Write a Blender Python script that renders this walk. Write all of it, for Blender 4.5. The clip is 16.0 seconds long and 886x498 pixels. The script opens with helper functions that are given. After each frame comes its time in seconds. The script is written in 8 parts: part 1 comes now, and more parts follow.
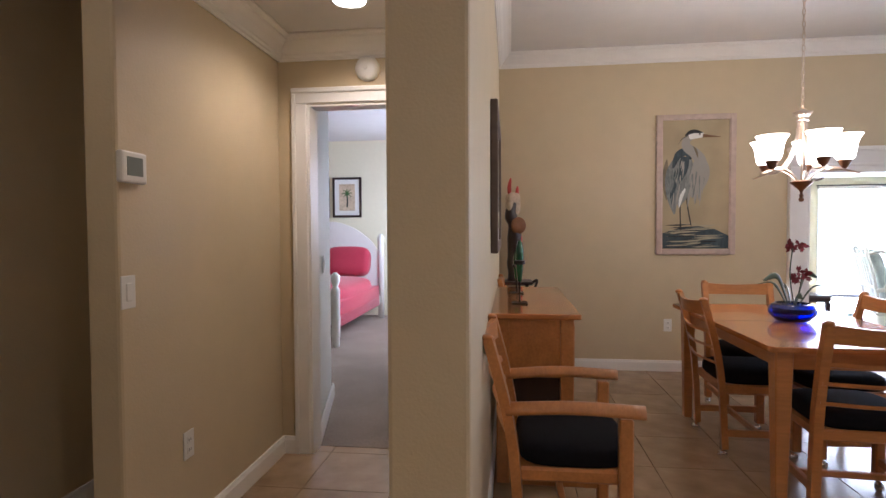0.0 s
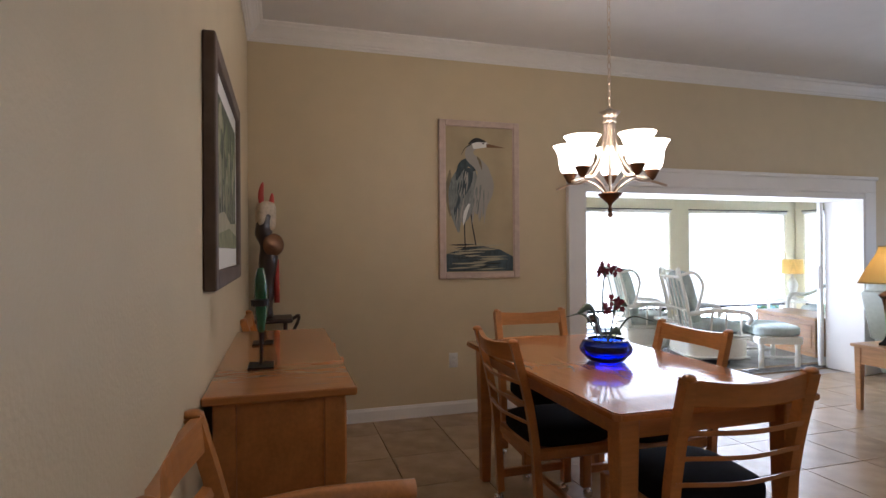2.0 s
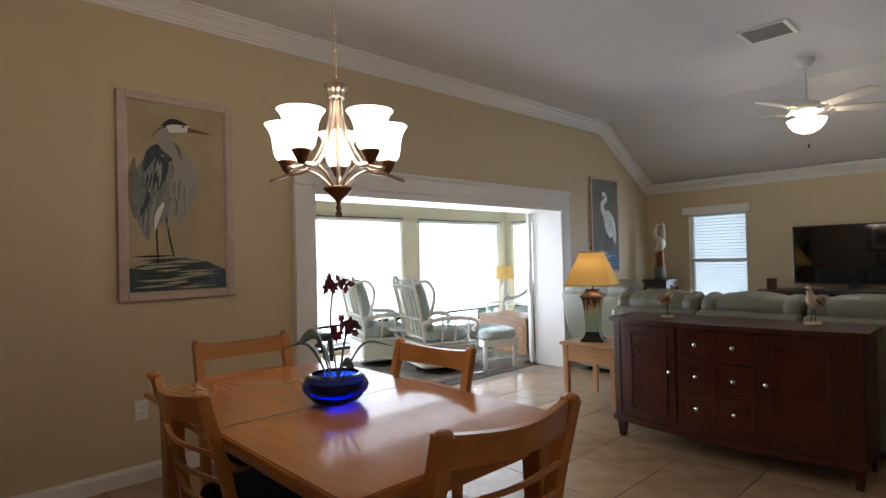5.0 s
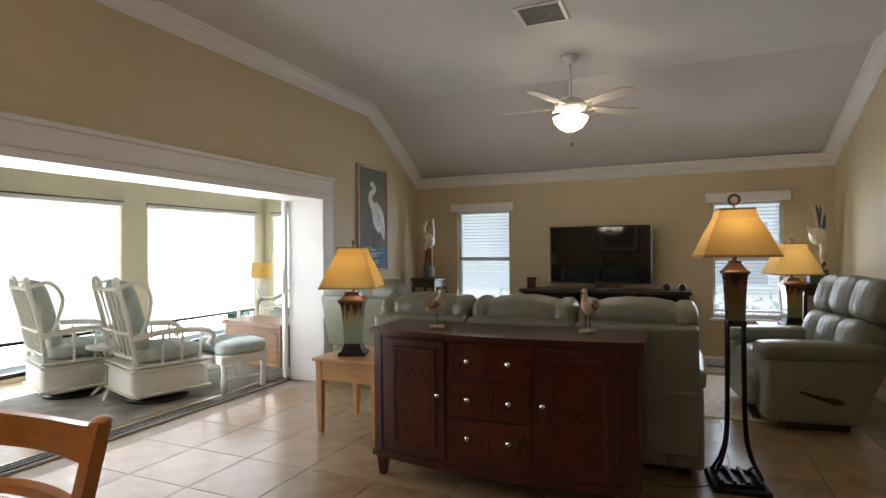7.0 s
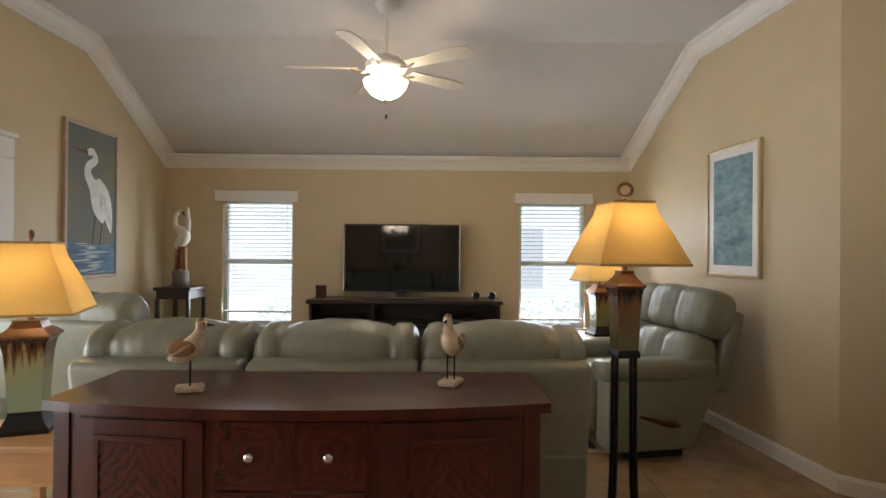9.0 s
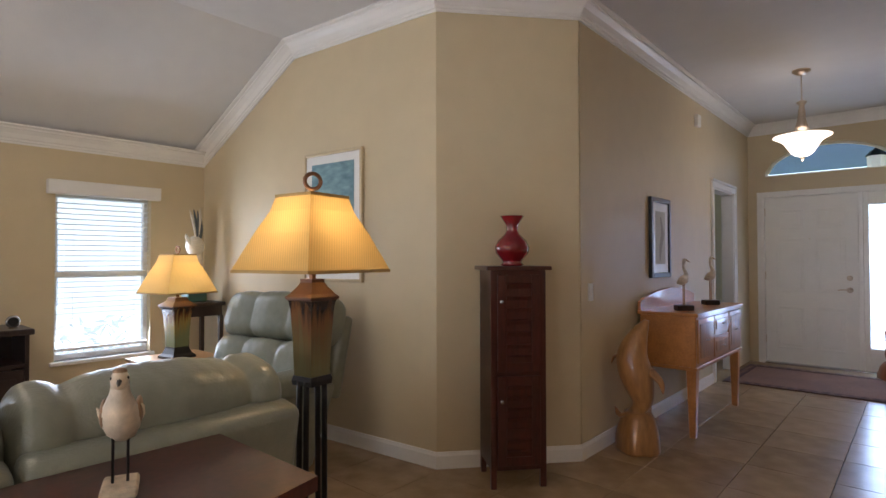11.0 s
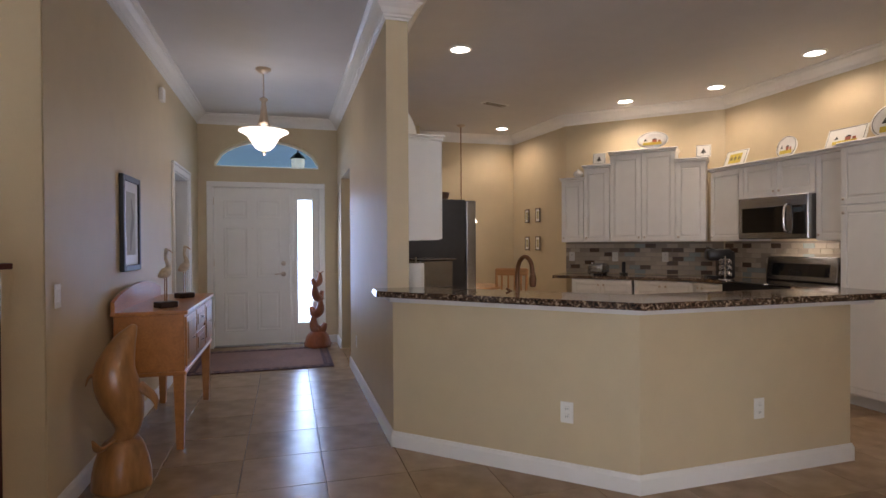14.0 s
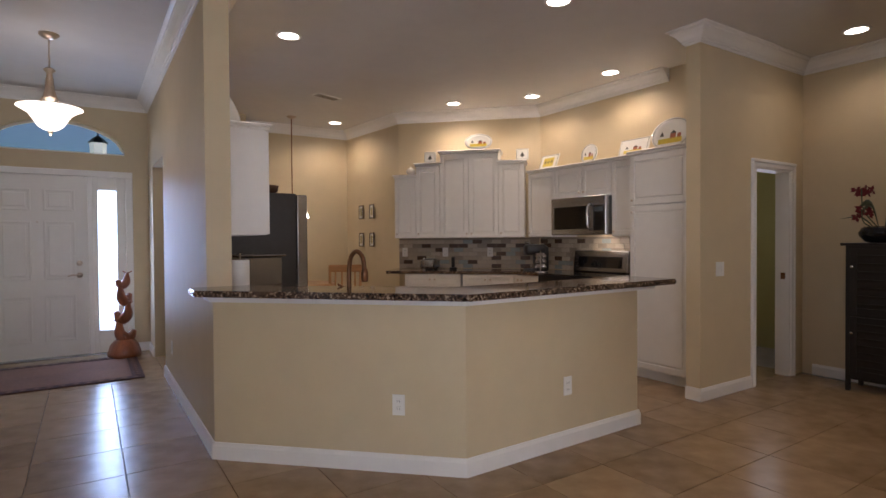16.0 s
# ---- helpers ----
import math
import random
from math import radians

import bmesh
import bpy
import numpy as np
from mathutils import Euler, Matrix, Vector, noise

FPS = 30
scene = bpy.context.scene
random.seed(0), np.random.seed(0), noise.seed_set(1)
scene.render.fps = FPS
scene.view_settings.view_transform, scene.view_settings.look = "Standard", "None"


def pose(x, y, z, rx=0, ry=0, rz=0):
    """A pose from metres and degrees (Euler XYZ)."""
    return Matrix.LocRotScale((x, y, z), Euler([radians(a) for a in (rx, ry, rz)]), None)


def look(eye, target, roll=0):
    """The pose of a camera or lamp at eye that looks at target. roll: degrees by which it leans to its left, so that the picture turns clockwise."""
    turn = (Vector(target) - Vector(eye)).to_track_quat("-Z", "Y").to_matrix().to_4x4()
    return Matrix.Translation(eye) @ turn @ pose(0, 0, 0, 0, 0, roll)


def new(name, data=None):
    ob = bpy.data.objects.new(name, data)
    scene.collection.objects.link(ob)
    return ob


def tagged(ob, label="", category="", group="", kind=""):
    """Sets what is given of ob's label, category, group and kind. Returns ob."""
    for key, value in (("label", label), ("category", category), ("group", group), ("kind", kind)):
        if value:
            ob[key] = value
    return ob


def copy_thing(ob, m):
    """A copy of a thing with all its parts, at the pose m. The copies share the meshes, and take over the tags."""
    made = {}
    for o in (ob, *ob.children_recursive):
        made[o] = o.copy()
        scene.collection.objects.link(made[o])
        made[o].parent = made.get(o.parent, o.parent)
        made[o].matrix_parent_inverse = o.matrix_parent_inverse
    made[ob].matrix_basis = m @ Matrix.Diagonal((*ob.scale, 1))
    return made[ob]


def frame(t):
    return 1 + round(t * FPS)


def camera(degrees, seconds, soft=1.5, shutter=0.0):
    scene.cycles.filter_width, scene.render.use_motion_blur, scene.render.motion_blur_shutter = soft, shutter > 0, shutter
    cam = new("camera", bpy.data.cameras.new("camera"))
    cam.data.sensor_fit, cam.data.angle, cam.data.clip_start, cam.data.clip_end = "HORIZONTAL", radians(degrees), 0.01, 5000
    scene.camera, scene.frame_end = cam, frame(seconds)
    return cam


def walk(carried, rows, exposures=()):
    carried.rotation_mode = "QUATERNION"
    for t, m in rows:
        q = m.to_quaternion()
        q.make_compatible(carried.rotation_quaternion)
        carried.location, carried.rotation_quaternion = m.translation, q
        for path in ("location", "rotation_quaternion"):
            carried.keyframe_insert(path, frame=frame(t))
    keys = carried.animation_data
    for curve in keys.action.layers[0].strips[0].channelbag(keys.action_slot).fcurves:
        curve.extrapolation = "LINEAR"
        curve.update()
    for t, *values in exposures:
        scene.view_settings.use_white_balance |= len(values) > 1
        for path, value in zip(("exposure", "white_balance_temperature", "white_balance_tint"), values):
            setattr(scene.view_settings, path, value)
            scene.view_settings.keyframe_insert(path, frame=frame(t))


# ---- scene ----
cam = camera(78.0, 16.0)
PATH = [
    (0, (1.067, 0.935, 1.296), (0.823, 2.918, 1.232), -0.3),
    (0.5, (1.101, 1.211, 1.295), (1.16, 3.209, 1.247), -0.3),
    (1, (1.146, 1.494, 1.292), (1.376, 3.481, 1.27), -0.4),
    (1.5, (1.153, 1.772, 1.293), (1.54, 3.734, 1.293), -0.4),
    (2, (1.195, 1.988, 1.302), (1.76, 3.906, 1.306), -0.4),
    (2.5, (1.278, 2.186, 1.311), (1.969, 4.063, 1.32), -0.6),
    (3, (1.346, 2.327, 1.315), (2.163, 4.152, 1.326), -0.6),
    (3.2, (1.367, 2.375, 1.319), (2.246, 4.172, 1.332), -0.6),
    (5.3, (1.674, 2.564, 1.291), (3.129, 3.937, 1.309), -1.0),
    (5.5, (1.783, 2.626, 1.297), (3.288, 3.942, 1.305), -0.6),
    (6, (1.977, 2.708, 1.301), (3.59, 3.891, 1.309), -0.7),
    (6.5, (2.166, 2.798, 1.294), (3.893, 3.808, 1.3), -0.6),
    (7, (2.403, 2.902, 1.281), (4.239, 3.695, 1.286), -0.5),
    (7.5, (2.706, 3.013, 1.29), (4.603, 3.647, 1.29), -0.5),
    (8, (2.998, 3.161, 1.281), (4.933, 3.668, 1.279), -0.4),
    (8.2, (3.11, 3.216, 1.293), (5.061, 3.655, 1.29), -0.3),
    (10.3, (4.029, 3.577, 1.264), (5.736, 2.535, 1.298), 0.4),
    (10.5, (4.093, 3.604, 1.285), (5.703, 2.418, 1.315), 0.1),
    (11, (4.199, 3.723, 1.275), (5.518, 2.22, 1.314), -0.1),
    (11.5, (4.352, 3.79, 1.262), (5.397, 2.085, 1.291), -0.0),
    (12, (4.486, 3.785, 1.264), (5.174, 1.907, 1.279), -0.2),
    (12.5, (4.616, 3.674, 1.271), (4.999, 1.711, 1.265), -0.3),
    (13, (4.686, 3.555, 1.274), (4.769, 1.557, 1.265), -0.3),
    (13.5, (4.764, 3.456, 1.295), (4.525, 1.47, 1.279), -0.2),
    (14, (4.787, 3.403, 1.301), (4.238, 1.479, 1.282), -0.3),
    (14.5, (4.794, 3.396, 1.299), (4.018, 1.552, 1.278), -0.4),
    (15, (4.781, 3.385, 1.293), (3.853, 1.614, 1.27), -0.4),
    (15.5, (4.774, 3.386, 1.29), (3.755, 1.665, 1.262), -0.4),
    (16, (4.749, 3.381, 1.284), (3.66, 1.703, 1.252), -0.4),
]
walk(cam, [(t, look(eye, target, roll)) for t, eye, target, roll in PATH], exposures=[
    (0, 1.93, 5250, 19), (1.5, 1.36, 5450, 18), (3, 0.93, 5500, 16), (5.5, 0.75, 5900, 13), (6.5, 0.7, 6100, 13), (7, 0.78, 6250, 13), (7.5, 1.05, 6500, 13),
    (8, 1.1, 6600, 13), (10.5, 1.48, 6200, 18), (11.5, 1.34, 5900, 18), (12.5, 1.42, 6400, 23), (13.5, 1.38, 6000, 19), (14.5, 1.38, 5850, 20), (16, 1.42, 5850, 21)])

# ---------------------------------------------------------------- light
world = bpy.data.worlds.new("world")
scene.world = world
world.use_nodes = True
wn = world.node_tree.nodes
sky = wn.new("ShaderNodeTexSky")
sky.sky_type = "NISHITA"
sky.sun_disc = False
sky.sun_elevation, sky.sun_rotation = radians(52), radians(200)
world.node_tree.links.new(sky.outputs[0], wn["Background"].inputs[0])
wn["Background"].inputs[1].default_value = 0.14


def lamp(name, kind, place, power, colour=(1, 1, 1), size=0.1, target=None, size_y=None, spot=None):
    data = bpy.data.lights.new(name, kind)
    data.energy, data.color = power, colour
    if kind == "AREA":
        data.size = size
        if size_y:
            data.shape, data.size_y = "RECTANGLE", size_y
    elif kind == "SUN":
        data.angle = radians(0.6)
    else:
        data.shadow_soft_size = size
    if spot:
        data.spot_size, data.spot_blend = radians(spot), 0.6
    ob = new(name, data)
    ob.matrix_world = look(place, target) if target else Matrix.Translation(place)
    return ob


WARM, DAY = (1.0, 0.72, 0.42), (0.80, 0.90, 1.0)
sun_dir = Vector((math.sin(radians(200)) * math.cos(radians(52)), math.cos(radians(200)) * math.cos(radians(52)), math.sin(radians(52))))
lamp("sun", "SUN", tuple(sun_dir * 30), 4.0, (1, 0.95, 0.86), target=(0, 0, 0))
# sky light standing in the openings
lamp("sky_light_lanai", "AREA", (5.3, 6.75, 0.95), 24, (0.92, 0.96, 1.0), 3.2, (5.3, 0, 0.7), 1.6)
lamp("sky_light_window", "AREA", (8.97, 5.22, 1.2), 4.5, DAY, 0.7, (4, 5.22, 0.2), 1.1)
lamp("sky_light_window", "AREA", (8.97, 2.2, 1.15), 8, DAY, 0.7, (5, 2.4, 0.2), 1.2)
lamp("sky_light_sidelight", "AREA", (4.565, -3.91, 1.2), 4, (0.50, 0.66, 1.0), 0.2, (4.565, 4, 0.6), 1.5)
# added fill lamp for an assumed utility window; these walls have no opening
lamp("fill_light_utility", "AREA", (-1.88, 0.2, 1.6), 1.8, (0.95, 0.98, 1.0), 0.8, (0, 0.2, 1.2), 1.0)
# added lamp that brightens the bedroom from in front of its closed right wall
lamp("fill_light_bedroom", "AREA", (0.66, 7.6, 1.4), 26, (0.95, 0.97, 1.0), 1.6, (-2.5, 7.3, 0.9), 1.4)


for x in (4.35, 6.0, 8.07):
    lamp("sky_light_window", "AREA", (x, 9.35, 1.0), 45, (0.95, 0.98, 1.0), 1.6, (x, 0, 1.0), 1.8)
lamp("sky_light_window", "AREA", (9.6, 8.2, 1.0), 30, (0.95, 0.98, 1.0), 1.3, (0, 8.2, 1.0), 1.8)
for y in (5.22, 2.2):
    lamp("sky_light_window", "AREA", (9.45, y, 1.2), 1.6, DAY, 0.9, (0, y, 1.2), 1.5)


# ---------------------------------------------------------------- materials
def material(name, colour, rough=0.5, metal=0.0, spread=0.08, grain=20.0, bump=0.0, bump_scale=200.0, coat=0.0, random_tint=0.0, detail=4.0, stretch=None, large=2.0, sheen=0.0, second=None):
    """A surface whose colour wanders at two scales, with fine relief."""
    m = bpy.data.materials.new(name)
    m.use_nodes = True
    n, l = m.node_tree.nodes, m.node_tree.links
    b = n["Principled BSDF"]
    geo = n.new("ShaderNodeTexCoord")
    mp = n.new("ShaderNodeMapping")
    l.new(geo.outputs["Object"], mp.inputs[0])
    if stretch:
        mp.inputs["Scale"].default_value = stretch
    n1, n2 = n.new("ShaderNodeTexNoise"), n.new("ShaderNodeTexNoise")
    n1.inputs["Scale"].default_value, n2.inputs["Scale"].default_value = grain, large
    n1.inputs["Detail"].default_value = detail
    add = n.new("ShaderNodeMath")
    add.operation = "ADD"
    for q in (n1, n2):
        l.new(mp.outputs[0], q.inputs["Vector"])
    l.new(n1.outputs["Fac"], add.inputs[0])
    l.new(n2.outputs["Fac"], add.inputs[1])
    fac = add.outputs[0]
    if random_tint:
        info = n.new("ShaderNodeObjectInfo")
        mul = n.new("ShaderNodeMath")
        mul.operation = "MULTIPLY_ADD"
        l.new(info.outputs["Random"], mul.inputs[0])
        mul.inputs[1].default_value = random_tint
        l.new(fac, mul.inputs[2])
        fac = mul.outputs[0]
    ramp = n.new("ShaderNodeMapRange")
    ramp.inputs["From Min"].default_value, ramp.inputs["From Max"].default_value = 0.6, 1.4 + random_tint
    l.new(fac, ramp.inputs["Value"])
    mix = n.new("ShaderNodeMix")
    mix.data_type = "RGBA"
    l.new(ramp.outputs[0], mix.inputs[0])
    lo = tuple(max(0, c * (1 - spread)) for c in colour)
    hi = second or tuple(min(1, c * (1 + spread)) for c in colour)
    mix.inputs[6].default_value, mix.inputs[7].default_value = (*lo, 1), (*hi, 1)
    l.new(mix.outputs[2], b.inputs["Base Color"])
    b.inputs["Roughness"].default_value, b.inputs["Metallic"].default_value = rough, metal
    b.inputs["Coat Weight"].default_value = coat
    b.inputs["Sheen Weight"].default_value = sheen
    if bump:
        nb = n.new("ShaderNodeTexNoise")
        nb.inputs["Scale"].default_value = bump_scale
        l.new(mp.outputs[0], nb.inputs["Vector"])
        bp = n.new("ShaderNodeBump")
        bp.inputs["Strength"].default_value, bp.inputs["Distance"].default_value = bump, 0.004
        l.new(nb.outputs["Fac"], bp.inputs["Height"])
        l.new(bp.outputs[0], b.inputs["Normal"])
    return m


def glow(name, colour, strength, base=None):
    m = bpy.data.materials.new(name)
    m.use_nodes = True
    b = m.node_tree.nodes["Principled BSDF"]
    b.inputs["Base Color"].default_value = (*(base or colour), 1)
    b.inputs["Emission Color"].default_value = (*colour, 1)
    b.inputs["Emission Strength"].default_value = strength
    b.inputs["Roughness"].default_value = 0.4
    return m


def glass(name, colour=(1, 1, 1), rough=0.0, ior=1.45):
    m = bpy.data.materials.new(name)
    m.use_nodes = True
    b = m.node_tree.nodes["Principled BSDF"]
    b.inputs["Base Color"].default_value = (*colour, 1)
    b.inputs["Transmission Weight"].default_value = 1.0
    b.inputs["Roughness"].default_value, b.inputs["IOR"].default_value = rough, ior
    return m


def cloth_light(name, colour, amount, glow_colour=None, strength=0.0):
    """Thin fabric that lets light through."""
    m = bpy.data.materials.new(name)
    m.use_nodes = True
    n, l = m.node_tree.nodes, m.node_tree.links
    out = n["Material Output"]
    d, t, mx = n["Principled BSDF"], n.new("ShaderNodeBsdfTranslucent"), n.new("ShaderNodeMixShader")
    w = n.new("ShaderNodeTexWave")
    w.inputs["Scale"].default_value, w.inputs["Distortion"].default_value = 62, 0.6
    tc = n.new("ShaderNodeTexCoord")
    flat = n.new("ShaderNodeMapping")
    flat.inputs["Scale"].default_value = (1, 1, 0)
    w.bands_direction = "DIAGONAL"
    l.new(tc.outputs["Object"], flat.inputs[0])
    l.new(flat.outputs[0], w.inputs["Vector"])
    cm = n.new("ShaderNodeMix")
    cm.data_type = "RGBA"
    l.new(w.outputs["Fac"], cm.inputs[0])
    cm.inputs[6].default_value = (*(c * 0.86 for c in colour), 1)
    cm.inputs[7].default_value = (*colour, 1)
    l.new(cm.outputs[2], d.inputs["Base Color"])
    l.new(cm.outputs[2], t.inputs["Color"])
    d.inputs["Roughness"].default_value = 0.9
    if strength:
        d.inputs["Emission Color"].default_value = (*glow_colour, 1)
        d.inputs["Emission Strength"].default_value = strength
    mx.inputs[0].default_value = amount
    l.new(d.outputs[0], mx.inputs[1])
    l.new(t.outputs[0], mx.inputs[2])
    l.new(mx.outputs[0], out.inputs[0])
    return m


def node_math(m, op, a, b=0.0):
    q = m.node_tree.nodes.new("ShaderNodeMath")
    q.operation = op
    for k, v in enumerate((a, b)):
        if isinstance(v, (int, float)):
            q.inputs[k].default_value = v
        else:
            m.node_tree.links.new(v, q.inputs[k])
    return q.outputs[0]


def stops_ramp(m, fac, stops):
    r = m.node_tree.nodes.new("ShaderNodeValToRGB")
    m.node_tree.links.new(fac, r.inputs[0])
    while len(r.color_ramp.elements) < len(stops):
        r.color_ramp.elements.new(0.5)
    for e, (at, c) in zip(r.color_ramp.elements, stops):
        e.position, e.color = at, (*c, 1)
    return r.outputs[0]


def local_axes(m):
    n, l = m.node_tree.nodes, m.node_tree.links
    tc, sp = n.new("ShaderNodeTexCoord"), n.new("ShaderNodeSeparateXYZ")
    l.new(tc.outputs["Object"], sp.inputs[0])
    return tc.outputs["Object"], sp.outputs


def streaks(m, vector, scale, size=(1, 1, 1)):
    n, l = m.node_tree.nodes, m.node_tree.links
    mp, t = n.new("ShaderNodeMapping"), n.new("ShaderNodeTexNoise")
    mp.inputs["Scale"].default_value = size
    l.new(vector, mp.inputs[0])
    l.new(mp.outputs[0], t.inputs["Vector"])
    t.inputs["Scale"].default_value, t.inputs["Detail"].default_value = scale, 4
    return t.outputs["Fac"]


def veneer(name, middle, squares):
    """Book-matched mahogany veneer: chevrons about a door's middle, or squares on each half drawer."""
    m = bpy.data.materials.new(name)
    m.use_nodes = True
    p = m.node_tree.nodes["Principled BSDF"]
    co, ax = local_axes(m)
    dx = node_math(m, "ABSOLUTE", node_math(m, "SUBTRACT", node_math(m, "ABSOLUTE", ax[0]), middle))
    if squares:
        z = node_math(m, "SUBTRACT", node_math(m, "MODULO", node_math(m, "SUBTRACT", ax[2], 0.215), 0.198), 0.094)
        v = node_math(m, "MAXIMUM", dx, node_math(m, "ABSOLUTE", z))
    else:
        v = node_math(m, "ADD", dx, node_math(m, "MULTIPLY", node_math(m, "ABSOLUTE", node_math(m, "SUBTRACT", ax[2], 0.485)), 0.75))
    n1, n2 = streaks(m, co, 22), streaks(m, co, 5)
    ph = node_math(m, "ADD", node_math(m, "MULTIPLY", v, 190.0), node_math(m, "MULTIPLY", n1, 16.0))
    f = node_math(m, "MULTIPLY", node_math(m, "ADD", node_math(m, "SINE", ph), 1.0), 0.15)
    f = node_math(m, "ADD", f, node_math(m, "MULTIPLY", n2, 0.6))
    c = stops_ramp(m, f, [(0.15, (0.030, 0.0065, 0.005)), (0.5, (0.075, 0.014, 0.009)), (0.9, (0.125, 0.026, 0.014))])
    m.node_tree.links.new(c, p.inputs["Base Color"])
    p.inputs["Roughness"].default_value, p.inputs["Coat Weight"].default_value = 0.27, 0.3
    return m


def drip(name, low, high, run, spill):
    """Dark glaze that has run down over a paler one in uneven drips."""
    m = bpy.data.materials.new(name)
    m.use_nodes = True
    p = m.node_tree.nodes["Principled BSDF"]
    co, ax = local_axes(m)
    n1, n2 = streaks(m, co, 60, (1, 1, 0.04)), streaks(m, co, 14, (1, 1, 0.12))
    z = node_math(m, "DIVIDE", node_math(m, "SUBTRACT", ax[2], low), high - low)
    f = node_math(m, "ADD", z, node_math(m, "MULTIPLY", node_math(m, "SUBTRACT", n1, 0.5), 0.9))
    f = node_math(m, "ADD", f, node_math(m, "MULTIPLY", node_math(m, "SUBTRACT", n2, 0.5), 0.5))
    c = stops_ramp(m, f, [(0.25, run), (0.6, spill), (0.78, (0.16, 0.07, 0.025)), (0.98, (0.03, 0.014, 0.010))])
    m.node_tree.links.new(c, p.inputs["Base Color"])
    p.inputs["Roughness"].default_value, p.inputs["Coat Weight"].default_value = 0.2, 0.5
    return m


def granite(name):
    """Polished stone with hard-edged black, brown and tan flecks."""
    m = bpy.data.materials.new(name)
    m.use_nodes = True
    p = m.node_tree.nodes["Principled BSDF"]
    co, ax = local_axes(m)
    f = node_math(m, "ADD", node_math(m, "MULTIPLY", streaks(m, co, 75), 0.7), node_math(m, "MULTIPLY", streaks(m, co, 30), 0.3))
    c = stops_ramp(m, f, [(0.40, (0.012, 0.010, 0.010)), (0.47, (0.06, 0.035, 0.024)), (0.54, (0.14, 0.085, 0.05)), (0.60, (0.42, 0.32, 0.22))])
    m.node_tree.links.new(c, p.inputs["Base Color"])
    p.inputs["Roughness"].default_value, p.inputs["Coat Weight"].default_value = 0.08, 0.3
    return m


PAINT = material("tan_wall_paint", (0.60, 0.495, 0.315), 0.5, spread=0.045, grain=6, large=0.6, bump=0.25, bump_scale=110)
OLIVE = material("yellow_green_wall_paint", (0.52, 0.47, 0.22), 0.55, spread=0.03, bump=0.1, bump_scale=160)
CREAM = material("cream_wall_paint", (0.80, 0.75, 0.56), 0.55, spread=0.03, bump=0.1, bump_scale=160)
PALE = material("pale_wall_paint", (0.72, 0.72, 0.66), 0.6, spread=0.03, bump=0.1)
CEIL = material("ceiling_paint", (0.66, 0.645, 0.625), 0.7, spread=0.03, grain=8, bump=0.25, bump_scale=90)
TRIM = material("white_trim_paint", (0.80, 0.78, 0.74), 0.35, spread=0.03, grain=9)
WHITE = material("white_cabinet_paint", (0.80, 0.78, 0.73), 0.38, spread=0.03, grain=12)
TILE = material("beige_floor_tile", (0.37, 0.235, 0.12), 0.25, spread=0.42, grain=7, large=1.6, random_tint=0.35, bump=0.05, bump_scale=40, second=(0.50, 0.35, 0.20))
GROUT = material("tile_grout", (0.30, 0.25, 0.20), 0.85, spread=0.15)
MAPLE = material("honey_maple_wood", (0.48, 0.20, 0.055), 0.3, spread=0.2, grain=9, stretch=(1, 9, 9), coat=0.25, large=1.5, bump=0.04, bump_scale=60)
MAPLE_TOP = material("polished_maple_top", (0.45, 0.18, 0.05), 0.16, spread=0.2, grain=9, stretch=(9, 1, 9), coat=0.4, large=1.5)
MAHOGANY = material("dark_mahogany_wood", (0.062, 0.0125, 0.0085), 0.3, spread=0.45, grain=12, stretch=(6, 6, 1), coat=0.3, large=3)
DOOR_VENEER = veneer("chevron_mahogany_veneer", 0.44, False)
DRAWER_VENEER = veneer("square_mahogany_veneer", 0.108, True)
DARKWOOD = material("espresso_wood", (0.028, 0.014, 0.011), 0.35, spread=0.3, grain=14, stretch=(6, 6, 1), coat=0.2)
LEATHER = material("sage_green_leather", (0.225, 0.232, 0.175), 0.36, spread=0.14, grain=26, bump=0.35, bump_scale=120, coat=0.1)
BLACKFAB = material("black_upholstery", (0.007, 0.007, 0.009), 0.9, spread=0.3, grain=60, bump=0.3, bump_scale=300)
BLACKFAB.node_tree.nodes["Principled BSDF"].inputs["Specular IOR Level"].default_value = 0.15
NICKEL = material("brushed_nickel", (0.62, 0.52, 0.42), 0.28, 1.0, spread=0.08, grain=40)
CHROME = material("chrome", (0.75, 0.75, 0.76), 0.12, 1.0, spread=0.03)
STEEL = material("stainless_steel", (0.36, 0.35, 0.34), 0.26, 1.0, spread=0.07, stretch=(1, 1, 20), grain=20)
BRONZE = material("bronze_metal", (0.20, 0.10, 0.05), 0.38, 0.8, spread=0.3, grain=14)
IRON = material("black_iron", (0.02, 0.018, 0.017), 0.45, 0.6, spread=0.3)
BLACK = material("black_plastic", (0.012, 0.012, 0.013), 0.3, spread=0.2)
SCREEN = material("dark_tv_glass", (0.004, 0.004, 0.005), 0.06, spread=0.1, coat=0.5)
PLASTIC = material("white_plastic", (0.80, 0.79, 0.75), 0.35, spread=0.02)
WICKER = material("white_wicker", (0.78, 0.77, 0.70), 0.6, spread=0.1, grain=60, bump=0.5, bump_scale=150)
SEAFAB = material("grey_green_striped_fabric", (0.44, 0.50, 0.47), 0.85, spread=0.28, grain=30, stretch=(1, 6, 1), bump=0.2, bump_scale=200)
RED = material("red_glazed_ceramic", (0.22, 0.008, 0.012), 0.1, spread=0.25, coat=0.7)
SHADE_M = cloth_light("gold_lamp_shade", (0.80, 0.56, 0.20), 0.55)
WHITEOUT = cloth_light("white_roller_shade", (0.9, 0.9, 0.88), 0.6)
